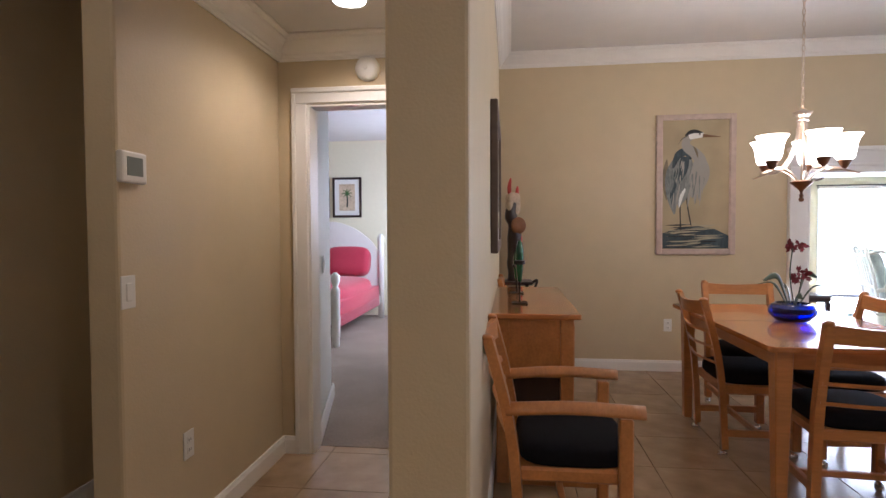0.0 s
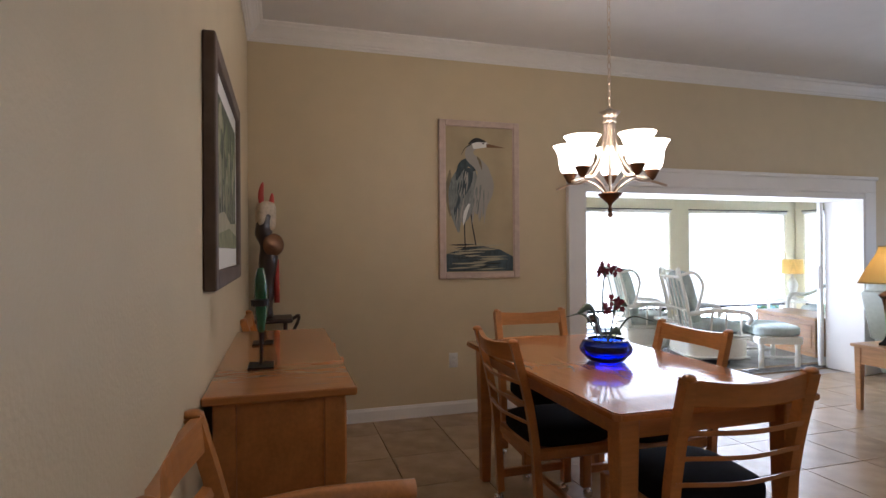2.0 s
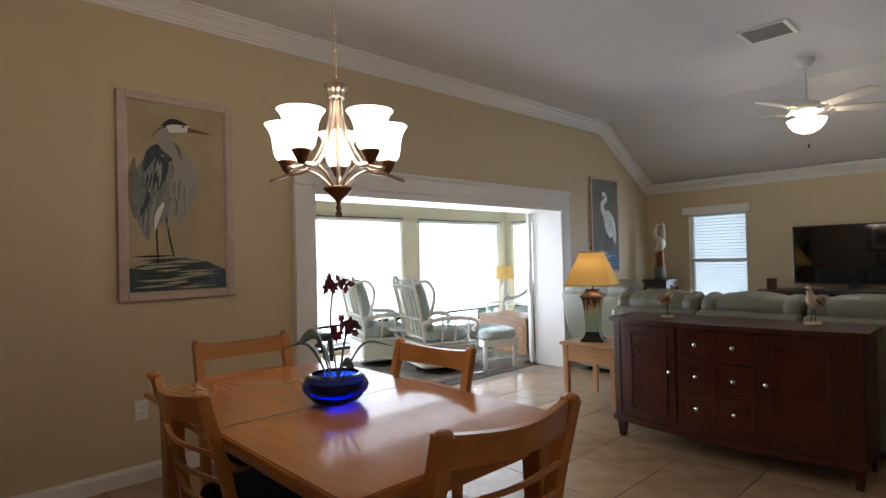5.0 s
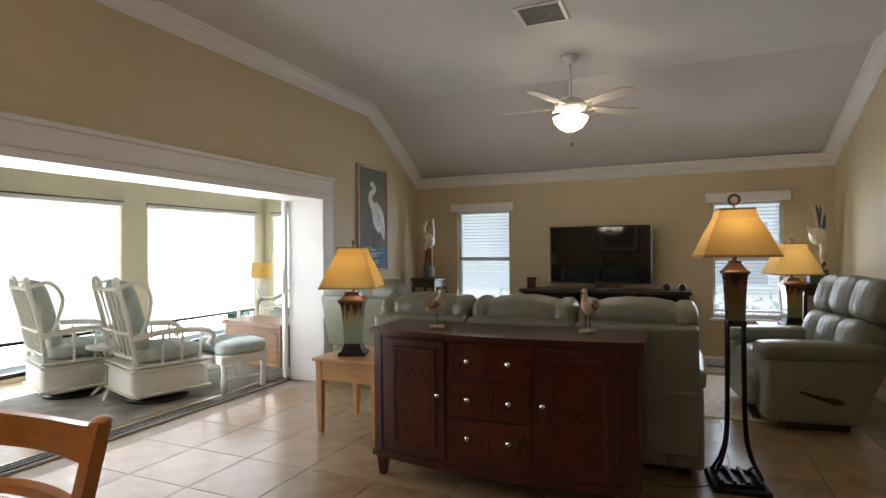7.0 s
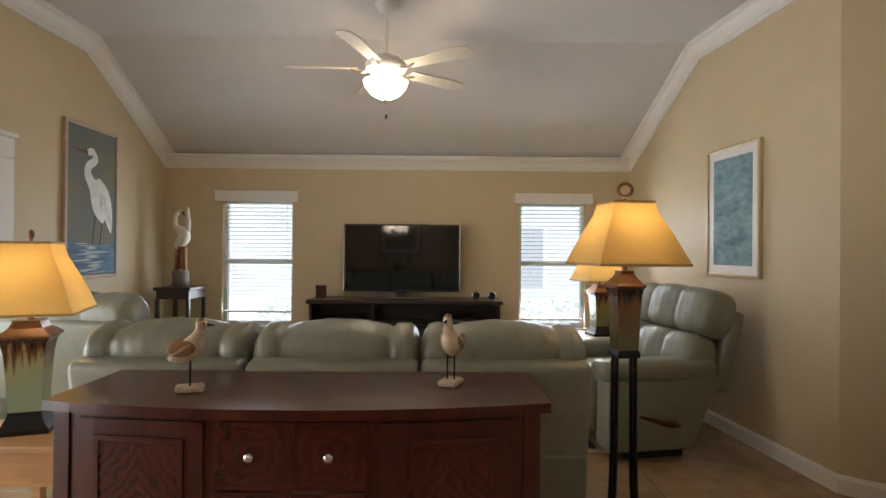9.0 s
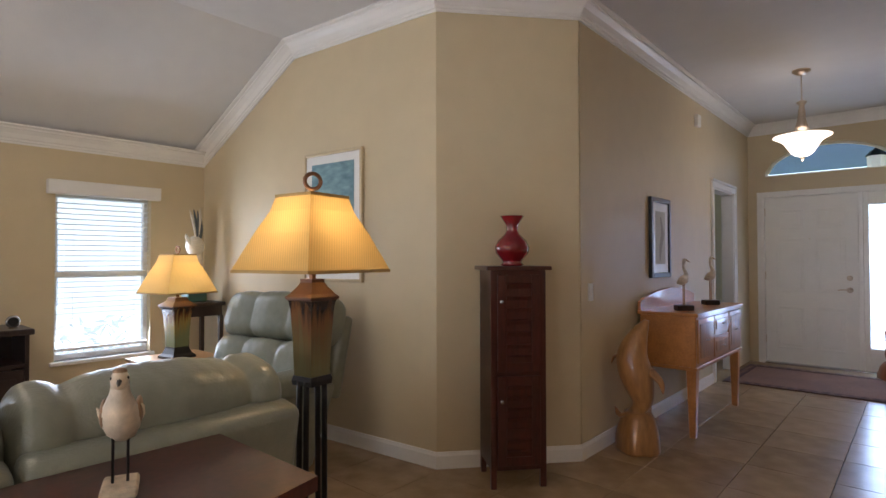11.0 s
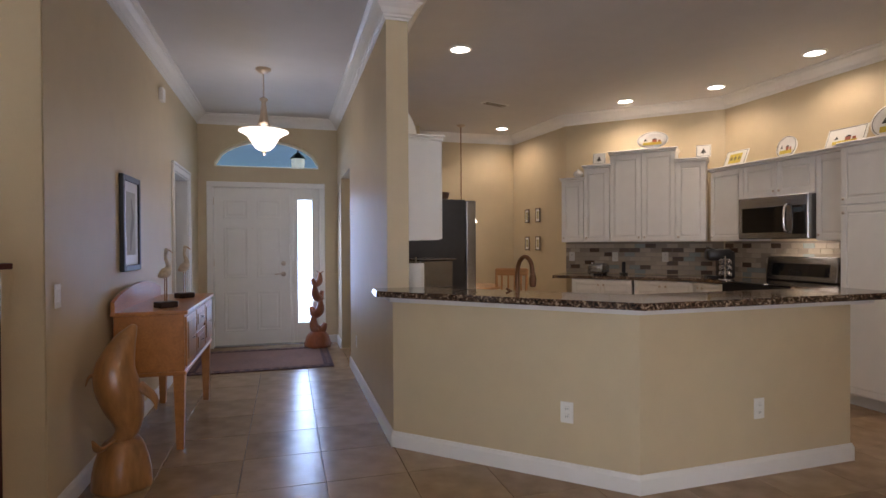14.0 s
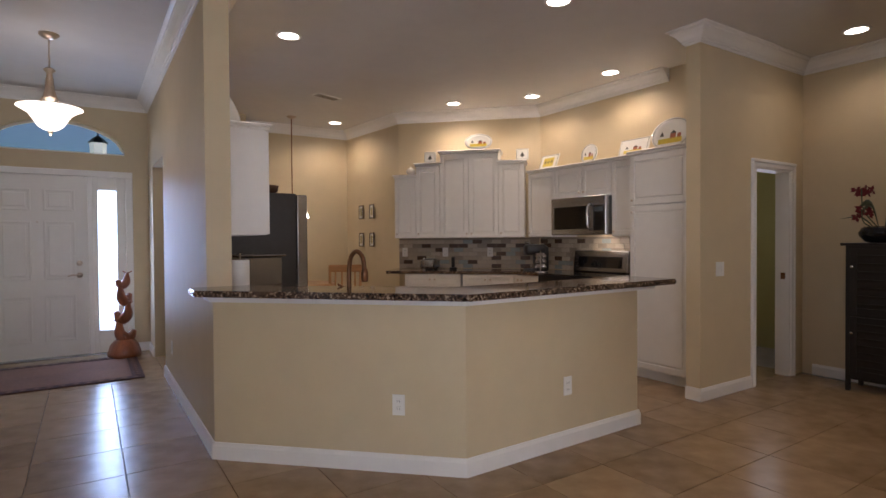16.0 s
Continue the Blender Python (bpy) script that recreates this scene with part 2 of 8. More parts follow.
FROST = glow("lit_frosted_glass", (1.0, 0.86, 0.66), 3.0, (0.9, 0.88, 0.82))
BOWL = glow("lit_foyer_bowl", (1.0, 0.87, 0.70), 0.75, (0.9, 0.88, 0.82))
CAN_GLOW = glow("lit_recessed_lamp", (1.0, 0.88, 0.70), 5.0, (0.9, 0.9, 0.9))
GLASS = glass("window_glass", (0.96, 0.98, 0.98), 0.0, 1.02)
BLUE_GLASS = glass("cobalt_glass", (0.03, 0.10, 0.85), 0.03)
BLIND = material("white_blind_slat", (0.82, 0.84, 0.85), 0.45, spread=0.03)
CARPET = material("taupe_carpet", (0.25, 0.185, 0.135), 0.95, spread=0.3, grain=60, bump=0.8, bump_scale=220, sheen=0.2)
GRANITE = granite("speckled_granite")
PINE = material("golden_pine_wood", (0.46, 0.24, 0.09), 0.35, spread=0.22, grain=10, stretch=(1, 1, 8), coat=0.2)
CARVED = material("carved_cypress_wood", (0.42, 0.20, 0.065), 0.33, spread=0.4, grain=7, stretch=(5, 5, 1), coat=0.3, bump=0.2, bump_scale=30)
REDWOOD = material("carved_redwood", (0.28, 0.085, 0.03), 0.35, spread=0.35, grain=12, stretch=(4, 4, 1), coat=0.3)
PALMGREEN = material("orchid_leaf", (0.05, 0.075, 0.045), 0.4, spread=0.3)
PETAL = material("dark_red_orchid_petal", (0.16, 0.008, 0.018), 0.5, spread=0.35, grain=40)
FEATHER = material("pale_carved_bird_paint", (0.58, 0.47, 0.33), 0.5, spread=0.35, grain=45, large=14)
FEATHER2 = material("brown_carved_wing_paint", (0.30, 0.18, 0.09), 0.5, spread=0.3, grain=22)
FOLIAGE = material("garden_leaves", (0.06, 0.13, 0.035), 0.6, spread=0.5, grain=9)
STUCCO = material("neighbour_stucco", (0.62, 0.58, 0.50), 0.8, spread=0.08, bump=0.3)
GRASS = material("lawn", (0.09, 0.14, 0.04), 0.9, spread=0.4, grain=30, bump=0.6)
BEDRED = material("crimson_bedspread", (0.42, 0.022, 0.055), 0.75, spread=0.12, grain=60, bump=0.2, sheen=0.3)


# ---------------------------------------------------------------- mesh helpers
def finish(name, bm, mat, smooth=False):
    bmesh.ops.recalc_face_normals(bm, faces=bm.faces)
    me = bpy.data.meshes.new(name)
    bm.to_mesh(me)
    bm.free()
    me.materials.append(mat)
    if smooth:
        for p in me.polygons:
            p.use_smooth = True
    return me


def part(name, bm, mat, parent=None, label="", smooth=False):
    ob = new(name, finish(name, bm, mat, smooth))
    if parent:
        ob.parent = parent
    return tagged(ob, label) if label else ob


def thing(name, place, turn=0, label="", category="", group="", kind=""):
    ob = new(name)
    ob.empty_display_size = 0.05
    ob.matrix_world = pose(*place, 0, 0, turn)
    return tagged(ob, label, category, group, kind)


def setting(name, bm, mat, label="", category=""):
    return tagged(part(name, bm, mat), label, category, kind="structure")


def box(x0, y0, z0, x1, y1, z1, r=0.0, seg=1, bm=None):
    own = bm or bmesh.new()
    vs = bmesh.ops.create_cube(own, size=1, matrix=Matrix.Translation(((x0 + x1) / 2, (y0 + y1) / 2, (z0 + z1) / 2)) @ Matrix.Diagonal((abs(x1 - x0), abs(y1 - y0), abs(z1 - z0), 1)))["verts"]
    if r:
        es = list({e for v in vs for e in v.link_edges})
        bmesh.ops.bevel(own, geom=es, offset=r, segments=seg, profile=0.5, affect="EDGES", clamp_overlap=True)
    return own


def moved(bm, m):
    bmesh.ops.transform(bm, matrix=m, verts=bm.verts)
    return bm


def lathe(profile, seg=24, bm=None, at=(0, 0, 0), close=True, flute=0.0, flutes=0):
    own = bm or bmesh.new()
    rings = []
    for r, z in profile:
        ring = []
        for i in range(seg):
            a = 2 * math.pi * i / seg
            q = r * (1 + flute * math.cos(a * flutes)) if flutes else r
            ring.append(own.verts.new((at[0] + q * math.cos(a), at[1] + q * math.sin(a), at[2] + z)))
        rings.append(ring)
    for a, b in zip(rings, rings[1:]):
        for i in range(seg):
            own.faces.new((a[i], a[(i + 1) % seg], b[(i + 1) % seg], b[i]))
    if close:
        for ring in (rings[0], rings[-1]):
            own.faces.new(ring)
    return own


def tube(points, radius, seg=8, bm=None, flat=1.0):
    """A round bar along points; radius may be a list."""
    own = bm or bmesh.new()
    pts = [Vector(p) for p in points]
    rad = radius if isinstance(radius, (list, tuple)) else [radius] * len(pts)
    rings, side = [], None
    for i, p in enumerate(pts):
        d = (pts[min(i + 1, len(pts) - 1)] - pts[max(i - 1, 0)]).normalized()
        if side is None:
            side = d.orthogonal().normalized()
        side = (side - d * side.dot(d)).normalized()
        up = d.cross(side)
        rings.append([own.verts.new(p + rad[i] * (math.cos(2 * math.pi * k / seg) * side + flat * math.sin(2 * math.pi * k / seg) * up)) for k in range(seg)])
    for a, b in zip(rings, rings[1:]):
        for k in range(seg):
            own.faces.new((a[k], a[(k + 1) % seg], b[(k + 1) % seg], b[k]))
    own.faces.new(rings[0])
    own.faces.new(rings[-1])
    return own


def prism(poly, z0, z1, bm=None):
    own = bm or bmesh.new()
    lo = [own.verts.new((x, y, z0)) for x, y in poly]
    hi = [own.verts.new((x, y, z1)) for x, y in poly]
    k = len(poly)
    for i in range(k):
        own.faces.new((lo[i], lo[(i + 1) % k], hi[(i + 1) % k], hi[i]))
    own.faces.new(lo)
    own.faces.new(hi)
    return own


def sweep(path, profile, bm=None, closed=False):
    """A moulding: profile of (out, up) carried along a path of points, mitred; out is to the left of the way."""
    own = bm or bmesh.new()
    pts = [Vector(p) for p in path]
    rings = []
    for i, p in enumerate(pts):
        a = (p - pts[i - 1]).normalized() if i else None
        b = (pts[i + 1] - p).normalized() if i + 1 < len(pts) else None
        na = Vector((-a.y, a.x, 0)).normalized() if a else None
        nb = Vector((-b.y, b.x, 0)).normalized() if b else None
        if na and nb:
            m = (na + nb).normalized()
            m = m / max(0.3, m.dot(na))
        else:
            m = na or nb
        rings.append([own.verts.new(p + m * o + Vector((0, 0, u))) for o, u in profile])
    k = len(profile)
    for a, b in zip(rings, rings[1:]):
        for j in range(k):
            own.faces.new((a[j], a[(j + 1) % k], b[(j + 1) % k], b[j]))
    own.faces.new(rings[0])
    own.faces.new(rings[-1])
    return own


def curve(points, n=8):
    """A smooth line through points."""
    p = [Vector(q) for q in points]
    p = [p[0] * 2 - p[1]] + p + [p[-1] * 2 - p[-2]]
    out = []
    for i in range(1, len(p) - 2):
        for k in range(n):
            t = k / n
            out.append(0.5 * ((2 * p[i]) + (p[i + 1] - p[i - 1]) * t + (2 * p[i - 1] - 5 * p[i] + 4 * p[i + 1] - p[i + 2]) * t * t + (3 * p[i] - p[i - 1] - 3 * p[i + 1] + p[i + 2]) * t ** 3))
    return out + [p[-2]]


def blob(rx, ry, rz, at=(0, 0, 0), seg=12, rings=8, bm=None, power=1.0):
    own = bm or bmesh.new()
    new_vs = bmesh.ops.create_uvsphere(own, u_segments=seg, v_segments=rings, radius=1)["verts"]
    for v in new_vs:
        c = v.co
        f = [math.copysign(abs(q) ** power, q) for q in c]
        v.co = Vector((f[0] * rx + at[0], f[1] * ry + at[1], f[2] * rz + at[2]))
    return own


def cushion(sx, sy, sz, at=(0, 0, 0), turn=(0, 0, 0), tufts=(), puff=0.35, n=10):
    """A soft rounded cushion, with hollows where it is drawn in."""
    bm = bmesh.new()
    bmesh.ops.create_cube(bm, size=2)
    bmesh.ops.subdivide_edges(bm, edges=bm.edges, cuts=n, use_grid_fill=True)
    for v in bm.verts:
        x, y, z = v.co
        k = 4.0
        s = (abs(x) ** k + abs(y) ** k + abs(z) ** k) ** (1 / k)
        q = Vector((x / s, y / s, z / s)) if s > 0 else v.co
        swell = 1 + puff * 0.25 * (1 - x * x) * (1 - y * y) * (1 - z * z)
        q = q * swell
        for tx, tw, td in tufts:
            q.y *= 1 - td * math.exp(-((x - tx) / tw) ** 2)
        v.co = Vector((q.x * sx / 2, q.y * sy / 2, q.z * sz / 2))
    return moved(bm, pose(*at, *turn))


def hoop(r, thick, m, seg=20):
    bm = tube([(r * math.cos(2 * math.pi * k / seg), r * math.sin(2 * math.pi * k / seg), 0) for k in range(seg + 1)], thick, 8)
    return moved(bm, m)


# ---------------------------------------------------------------- plan
NORTH, EAST, WEST, CEILING, EAVE, FOLD = 6.15, 9.05, 0.965, 2.94, 2.23, 7.8
HALL_W, HALL_N, FRONT = -0.26, 3.985, -4.0
FOYER_E, FOYER_W = 5.85, 4.135
SLIDE_L, SLIDE_R, SLIDE_T = 3.67, 6.87, 1.85
CROWN = [(0, 0), (0, -0.125), (0.010, -0.125), (0.012, -0.112), (0.022, -0.108), (0.024, -0.094), (0.034, -0.088), (0.052, -0.058), (0.078, -0.034), (0.086, -0.030), (0.088, -0.018), (0.102, -0.014), (0.112, -0.010), (0.112, 0)]
BASE = [(0, 0), (0.016, 0), (0.016, 0.078), (0.011, 0.09), (0.008, 0.1), (0, 0.1)]


def wall_with_holes(name, axis, face, back, a0, a1, z0, z1, holes, mat, label, top=None):
    """A straight wall of some thickness with real openings. axis x: the wall runs along x."""
    bm = bmesh.new()
    cuts = sorted({a0, a1, *(h[0] for h in holes), *(h[1] for h in holes)})
    for c, d in zip(cuts, cuts[1:]):
        spans = [(z0, z1)]
        for h in holes:
            if h[0] <= c + 1e-6 and h[1] >= d - 1e-6:
                nxt = []
                for s0, s1 in spans:
                    if h[2] > s0:
                        nxt.append((s0, min(s1, h[2])))
                    if h[3] < s1:
                        nxt.append((max(s0, h[3]), s1))
                spans = nxt
        for s0, s1 in spans:
            if axis == "x":
                box(c, min(face, back), s0, d, max(face, back), s1, bm=bm)
            else:
                box(min(face, back), c, s0, max(face, back), d, s1, bm=bm)
    bmesh.ops.remove_doubles(bm, verts=bm.verts, dist=1e-5)
    return setting(name, bm, mat, label, "wall")


# floor bed under the tiles
setting("floor", box(-1.1, -6.0, -0.16, 9.2, 6.5, -0.012), GROUT, "grey-beige grout bed beneath the floor tiles", "floor")
# north wall with the wide opening to the sun room; its top follows the sloped ceiling
wall_with_holes("wall_north", "x", NORTH, 6.5, 0.78, FOLD, 0, CEILING, [(SLIDE_L, SLIDE_R, -1, SLIDE_T)], PAINT, "tan painted dining wall with a wide opening to the sun room")
bm = bmesh.new()
poly = [(FOLD, 0), (EAST, 0), (EAST, EAVE), (FOLD, CEILING)]
lo = [bm.verts.new((x, NORTH, z)) for x, z in poly]
hi = [bm.verts.new((x, 6.5, z)) for x, z in poly]
for i in range(4):
    bm.faces.new((lo[i], lo[(i + 1) % 4], hi[(i + 1) % 4], hi[i]))
bm.faces.new(lo)
bm.faces.new(hi)
setting("wall_north_gable", bm, PAINT, "tan painted wall end beneath the sloped ceiling", "wall")
# east wall with two windows
wall_with_holes("wall_east", "y", EAST, EAST + 0.16, 1.2, 6.5, 0, 2.4, [(4.86, 5.57, 0.52, 1.80), (1.90, 2.57, 0.52, 1.80)], PAINT, "tan painted wall with two blind-covered windows")
# south wall of the living room, the diagonal, and the foyer
bm = prism([(EAST, 1.45), (6.45, 1.22), (FOYER_E, 0.52), (FOYER_E + 0.12, 0.45), (6.52, 1.07), (EAST, 1.28)], 0, 3.0)
setting("wall_south", bm, PAINT, "tan painted living room wall that turns diagonally into the foyer", "wall")
wall_with_holes("wall_foyer_east", "y", FOYER_E, FOYER_E + 0.12, FRONT, 0.5, 0, 3.0, [(-3.25, -2.46, -1, 2.03)], PAINT, "tan painted foyer wall with a white cased doorway")
wall_with_holes("wall_front", "x", FRONT, FRONT - 0.2, 3.0, 6.1, 0, 3.0, [(4.37, 5.68, -1, 2.05), (4.376, 5.656, 2.29, 2.665)], PAINT, "tan painted entrance wall with door, sidelight and arched transom")
wall_with_holes("wall_foyer_west", "y", FOYER_W, FOYER_W - 0.15, FRONT, -0.257, 0, CEILING, [(-3.5, -2.5, -1, 2.12)], PAINT, "tan painted wall between foyer and kitchen with an open passage")
# dining west wall stub and bedroom hall
setting("wall_dining_west", box(0.745, 2.335, 0, WEST, NORTH, CEILING, 0.012, 2), PAINT, "tan painted wall with a rounded end between hall and dining room", "wall")
setting("wall_hall_west", box(-0.38, 2.65, 0, HALL_W, HALL_N, CEILING, 0.012, 2), PAINT, "tan painted hallway wall with a thermostat", "wall")
wall_with_holes("wall_hall_end", "x", HALL_N, 4.1, HALL_W - 0.1, 0.745, 0, 2.5, [(-0.09, 0.65, -1, 2.03)], PAINT, "tan painted hall end wall around the bedroom doorway")
setting("ceiling_hall", box(-0.38, 2.75, 2.40, 0.745, HALL_N, CEILING - 0.002), CEIL, "lower white ceiling of the bedroom hall", "ceiling")
wall_with_holes("wall_pantry", "x", 0.88, 0.76, -1.07, 0.72, 0, CEILING, [(-0.70, -0.09, -1, 1.90)], PAINT, "tan painted wall end with a light switch and a doorway", )
setting("wall_west", box(-1.07, 0.88, 0, -0.95, 3.6, CEILING), PAINT, "tan painted wall behind the black cabinet", "wall")
setting("wall_alcove", box(-0.95, 3.4, 0, -0.38, 3.52, CEILING), PAINT, "tan painted wall closing the side passage", "wall")
# room seen through the side doorway
setting("wall_utility", box(-1.9, -0.6, 0, -0.16, -0.48, 2.6), OLIVE, "yellow-green painted wall beyond the side doorway", "wall")
setting("wall_utility_side", box(-2.0, -0.6, 0, -1.9, 0.76, 2.6), OLIVE, "painted side wall of the utility room", "wall")
setting("ceiling_utility", box(-2.1, -0.7, 2.6, -1.07, 0.9, 2.7), CEIL, "white ceiling of the utility room", "ceiling")
setting("ceiling_utility", box(-1.07, -0.7, 2.6, -0.14, 0.76, 2.7), CEIL, "white ceiling of the utility room", "ceiling")
setting("floor_utility", box(-2.1, -0.7, -0.1, -1.1, 0.9, -0.012), GROUT, "tile floor of the utility room", "floor")
setting("wall_utility_end", box(-2.1, 0.76, 0, -1.07, 0.90, 2.6), CREAM, "painted end wall of the utility room", "wall")
setting("ceiling_den", box(FOLD, -4.5, 2.6, 8.4, 0.45, 2.7), CEIL, "white ceiling of the room beyond the foyer", "ceiling")
# kitchen walls
KIT = [(-0.02, 0.76), (-0.02, -1.71), (1.30, -2.99), (1.42, -4.42), (4.0, -4.42)]
for side, (xa, ya), (xb, yb) in zip(("west", "diagonal", "nook", "south"), KIT, KIT[1:]):
    d = Vector((xb - xa, yb - ya)).normalized()
    n = Vector((d.y, -d.x)) * 0.12
    bm = prism([(xa, ya), (xb, yb), (xb + n.x + d.x * 0.05, yb + n.y + d.y * 0.05), (xa + n.x - d.x * 0.05, ya + n.y - d.y * 0.05)], 0, CEILING)
    setting("wall_kitchen_" + side, bm, PAINT, "tan painted kitchen wall, " + side + " side", "wall")
# ceilings
setting("ceiling", box(-1.1, -6.0, CEILING, FOLD, 6.5, CEILING + 0.12), CEIL, "white textured flat ceiling", "ceiling")
bm = bmesh.new()
q = [(FOLD, CEILING), (EAST + 0.2, EAVE - 0.109), (EAST + 0.2, EAVE + 0.05), (FOLD, CEILING + 0.12)]
lo = [bm.verts.new((x, 0.9, z)) for x, z in q]
hi = [bm.verts.new((x, 6.5, z)) for x, z in q]
for i in range(4):
    bm.faces.new((lo[i], lo[(i + 1) % 4], hi[(i + 1) % 4], hi[i]))
bm.faces.new(lo)
bm.faces.new(hi)
setting("ceiling_slope", bm, CEIL, "white ceiling sloping down to the television wall", "ceiling")

# bar wall: half height, bent twice
BAR = [(FOYER_W, -0.255), (FOYER_W, -0.065), (3.045, 0.975), (1.565, 0.94)]
inner = [(FOYER_W - 0.15, -0.255), (FOYER_W - 0.15, -0.14), (2.98, 0.825), (1.565, 0.79)]
setting("bar_wall", prism(BAR + inner[::-1], 0, 0.93), PAINT, "tan painted half wall carrying the granite breakfast bar", "wall")

# mouldings: way runs with the room on its left
cz = CEILING
ring = [(7.8, NORTH, cz), (WEST, NORTH, cz), (WEST, 2.335, cz), (0.745, 2.335, cz)]
setting("crown_moulding", sweep(ring, CROWN), TRIM, "white crown moulding", "moulding")
setting("crown_moulding", sweep([(EAST, NORTH, EAVE), (FOLD, NORTH, cz)], CROWN), TRIM, "white crown moulding along the slope", "moulding")
setting("crown_moulding", sweep([(EAST, 1.45, EAVE), (EAST, NORTH, EAVE)], CROWN), TRIM, "white crown moulding over the television wall", "moulding")
setting("crown_moulding", sweep([(FOYER_W, FRONT, cz), (FOYER_E, FRONT, cz), (FOYER_E, 0.52, cz), (6.45, 1.22, cz), (FOLD, 1.34, cz), (EAST, 1.45, EAVE)], CROWN), TRIM, "white crown moulding around foyer and living room", "moulding")
setting("crown_moulding", sweep([(FOYER_W - 0.15, -1.3, cz), (FOYER_W - 0.15, -0.257, cz), (FOYER_W, -0.257, cz), (FOYER_W, FRONT, cz)], CROWN), TRIM, "white crown moulding wrapping the column end", "moulding")
setting("crown_moulding", sweep([(-0.02, 0.1, cz), (-0.02, -1.71, cz), (1.30, -2.99, cz), (1.42, -4.42, cz), (3.98, -4.42, cz)], CROWN), TRIM, "white crown moulding in the kitchen", "moulding")
setting("crown_moulding", sweep([(-0.95, 3.4, cz), (-0.95, 0.88, cz), (0.72, 0.88, cz), (0.72, 0.76, cz), (0.3, 0.76, cz)], CROWN), TRIM, "white crown moulding at the pantry wall", "moulding")
setting("crown_moulding", sweep([(0.745, HALL_N, 2.40), (HALL_W, HALL_N, 2.40), (HALL_W, 2.75, 2.40)], CROWN), TRIM, "white crown moulding in the bedroom hall", "moulding")

setting("baseboard", sweep([(SLIDE_L - 0.17, NORTH, 0), (WEST, NORTH, 0), (WEST, 2.335, 0), (0.745, 2.335, 0), (0.745, 3.97, 0)], BASE), TRIM, "white baseboard of the dining room", "baseboard")
setting("baseboard", sweep([(EAST, 1.45, 0), (EAST, NORTH, 0), (SLIDE_R + 0.165, NORTH, 0)], BASE), TRIM, "white baseboard of the living room", "baseboard")
setting("baseboard", sweep([(FOYER_E, -2.36, 0), (FOYER_E, 0.52, 0), (6.45, 1.22, 0), (EAST, 1.45, 0)], BASE), TRIM, "white baseboard along the foyer and living room", "baseboard")
setting("baseboard", sweep([(1.565, 0.79, 0), (1.565, 0.94, 0), (3.045, 0.975, 0), (FOYER_W, -0.065, 0), (FOYER_W, -2.5, 0)], BASE), TRIM, "white baseboard of the breakfast bar", "baseboard")
setting("baseboard", sweep([(-0.95, 3.4, 0), (-0.95, 0.97, 0)], BASE), TRIM, "white baseboard behind the black cabinet", "baseboard")
setting("baseboard", sweep([(-0.02, 0.88, 0), (0.72, 0.88, 0), (0.72, 0.76, 0)], BASE), TRIM, "white baseboard round the pantry wall end", "baseboard")
setting("baseboard", sweep([(-0.18, HALL_N, 0), (HALL_W, HALL_N, 0), (HALL_W, 2.65, 0), (-0.38, 2.65, 0)], BASE), TRIM, "white baseboard in the hall", "baseboard")
setting("baseboard", sweep([(FOYER_W, -3.5, 0), (FOYER_W, FRONT, 0), (4.30, FRONT, 0)], BASE), TRIM, "white baseboard beside the front door", "baseboard")
setting("baseboard", sweep([(-1.9, -0.48, 0), (0, -0.48, 0)][::-1], BASE), TRIM, "white baseboard beyond the side doorway", "baseboard")


def casing(name, label, axis, face, a0, a1, top, out, width=0.085, depth=0.018, both=True, jamb=0.12):
    """Door casing on a wall face: two stiles and a head, with the reveal lined."""
    t = thing(name, (0, 0, 0), 0, label, "door casing", kind="structure")
    f0, f1 = face, face + out * depth
    j0, j1 = face - out * jamb, face + out * 0.004

    def b(a, z, c, d, y0, y1, r=0.006):
        return box(a, min(y0, y1), z, c, max(y0, y1), d, r) if axis == "x" else box(min(y0, y1), a, z, max(y0, y1), c, d, r)
    part("stile", b(a0 - width, 0, a0, top, f0, f1), TRIM, t)
    part("stile", b(a1, 0, a1 + width, top, f0, f1), TRIM, t)
    part("head", b(a0 - width, top, a1 + width, top + width, f0, f1), TRIM, t)
    part("head_moulding", b(a0 - width - 0.006, top + width - 0.025, a1 + width + 0.006, top + width + 0.004, f0, f1 + out * 0.012), TRIM, t)
    for s, e in ((a0 - width - 0.004, a0 - width + 0.02), (a1 + width - 0.02, a1 + width + 0.004)):
        part("back_band", b(s, 0, e, top + width - 0.027, f0, f1 + out * 0.008, 0.004), TRIM, t)
    part("jamb", b(a0 - 0.001, 0, a0 + 0.014, top, j0, j1, 0), TRIM, t)
    part("jamb", b(a1 - 0.014, 0, a1 + 0.001, top, j0, j1, 0), TRIM, t)
    part("head_jamb", b(a0 + 0.014, top - 0.014, a1 - 0.014, top + 0.001, j0, j1, 0), TRIM, t)
    return t


casing("door_1", "white cased opening to the bedroom", "x", HALL_N, -0.09, 0.65, 2.03, -1)
casing("door_2", "white cased side doorway with a dark latch plate", "x", 0.88, -0.70, -0.09, 1.90, 1, width=0.065)
casing("door_3", "white cased doorway in the foyer wall", "y", FOYER_E, -3.25, -2.46, 2.03, -1)

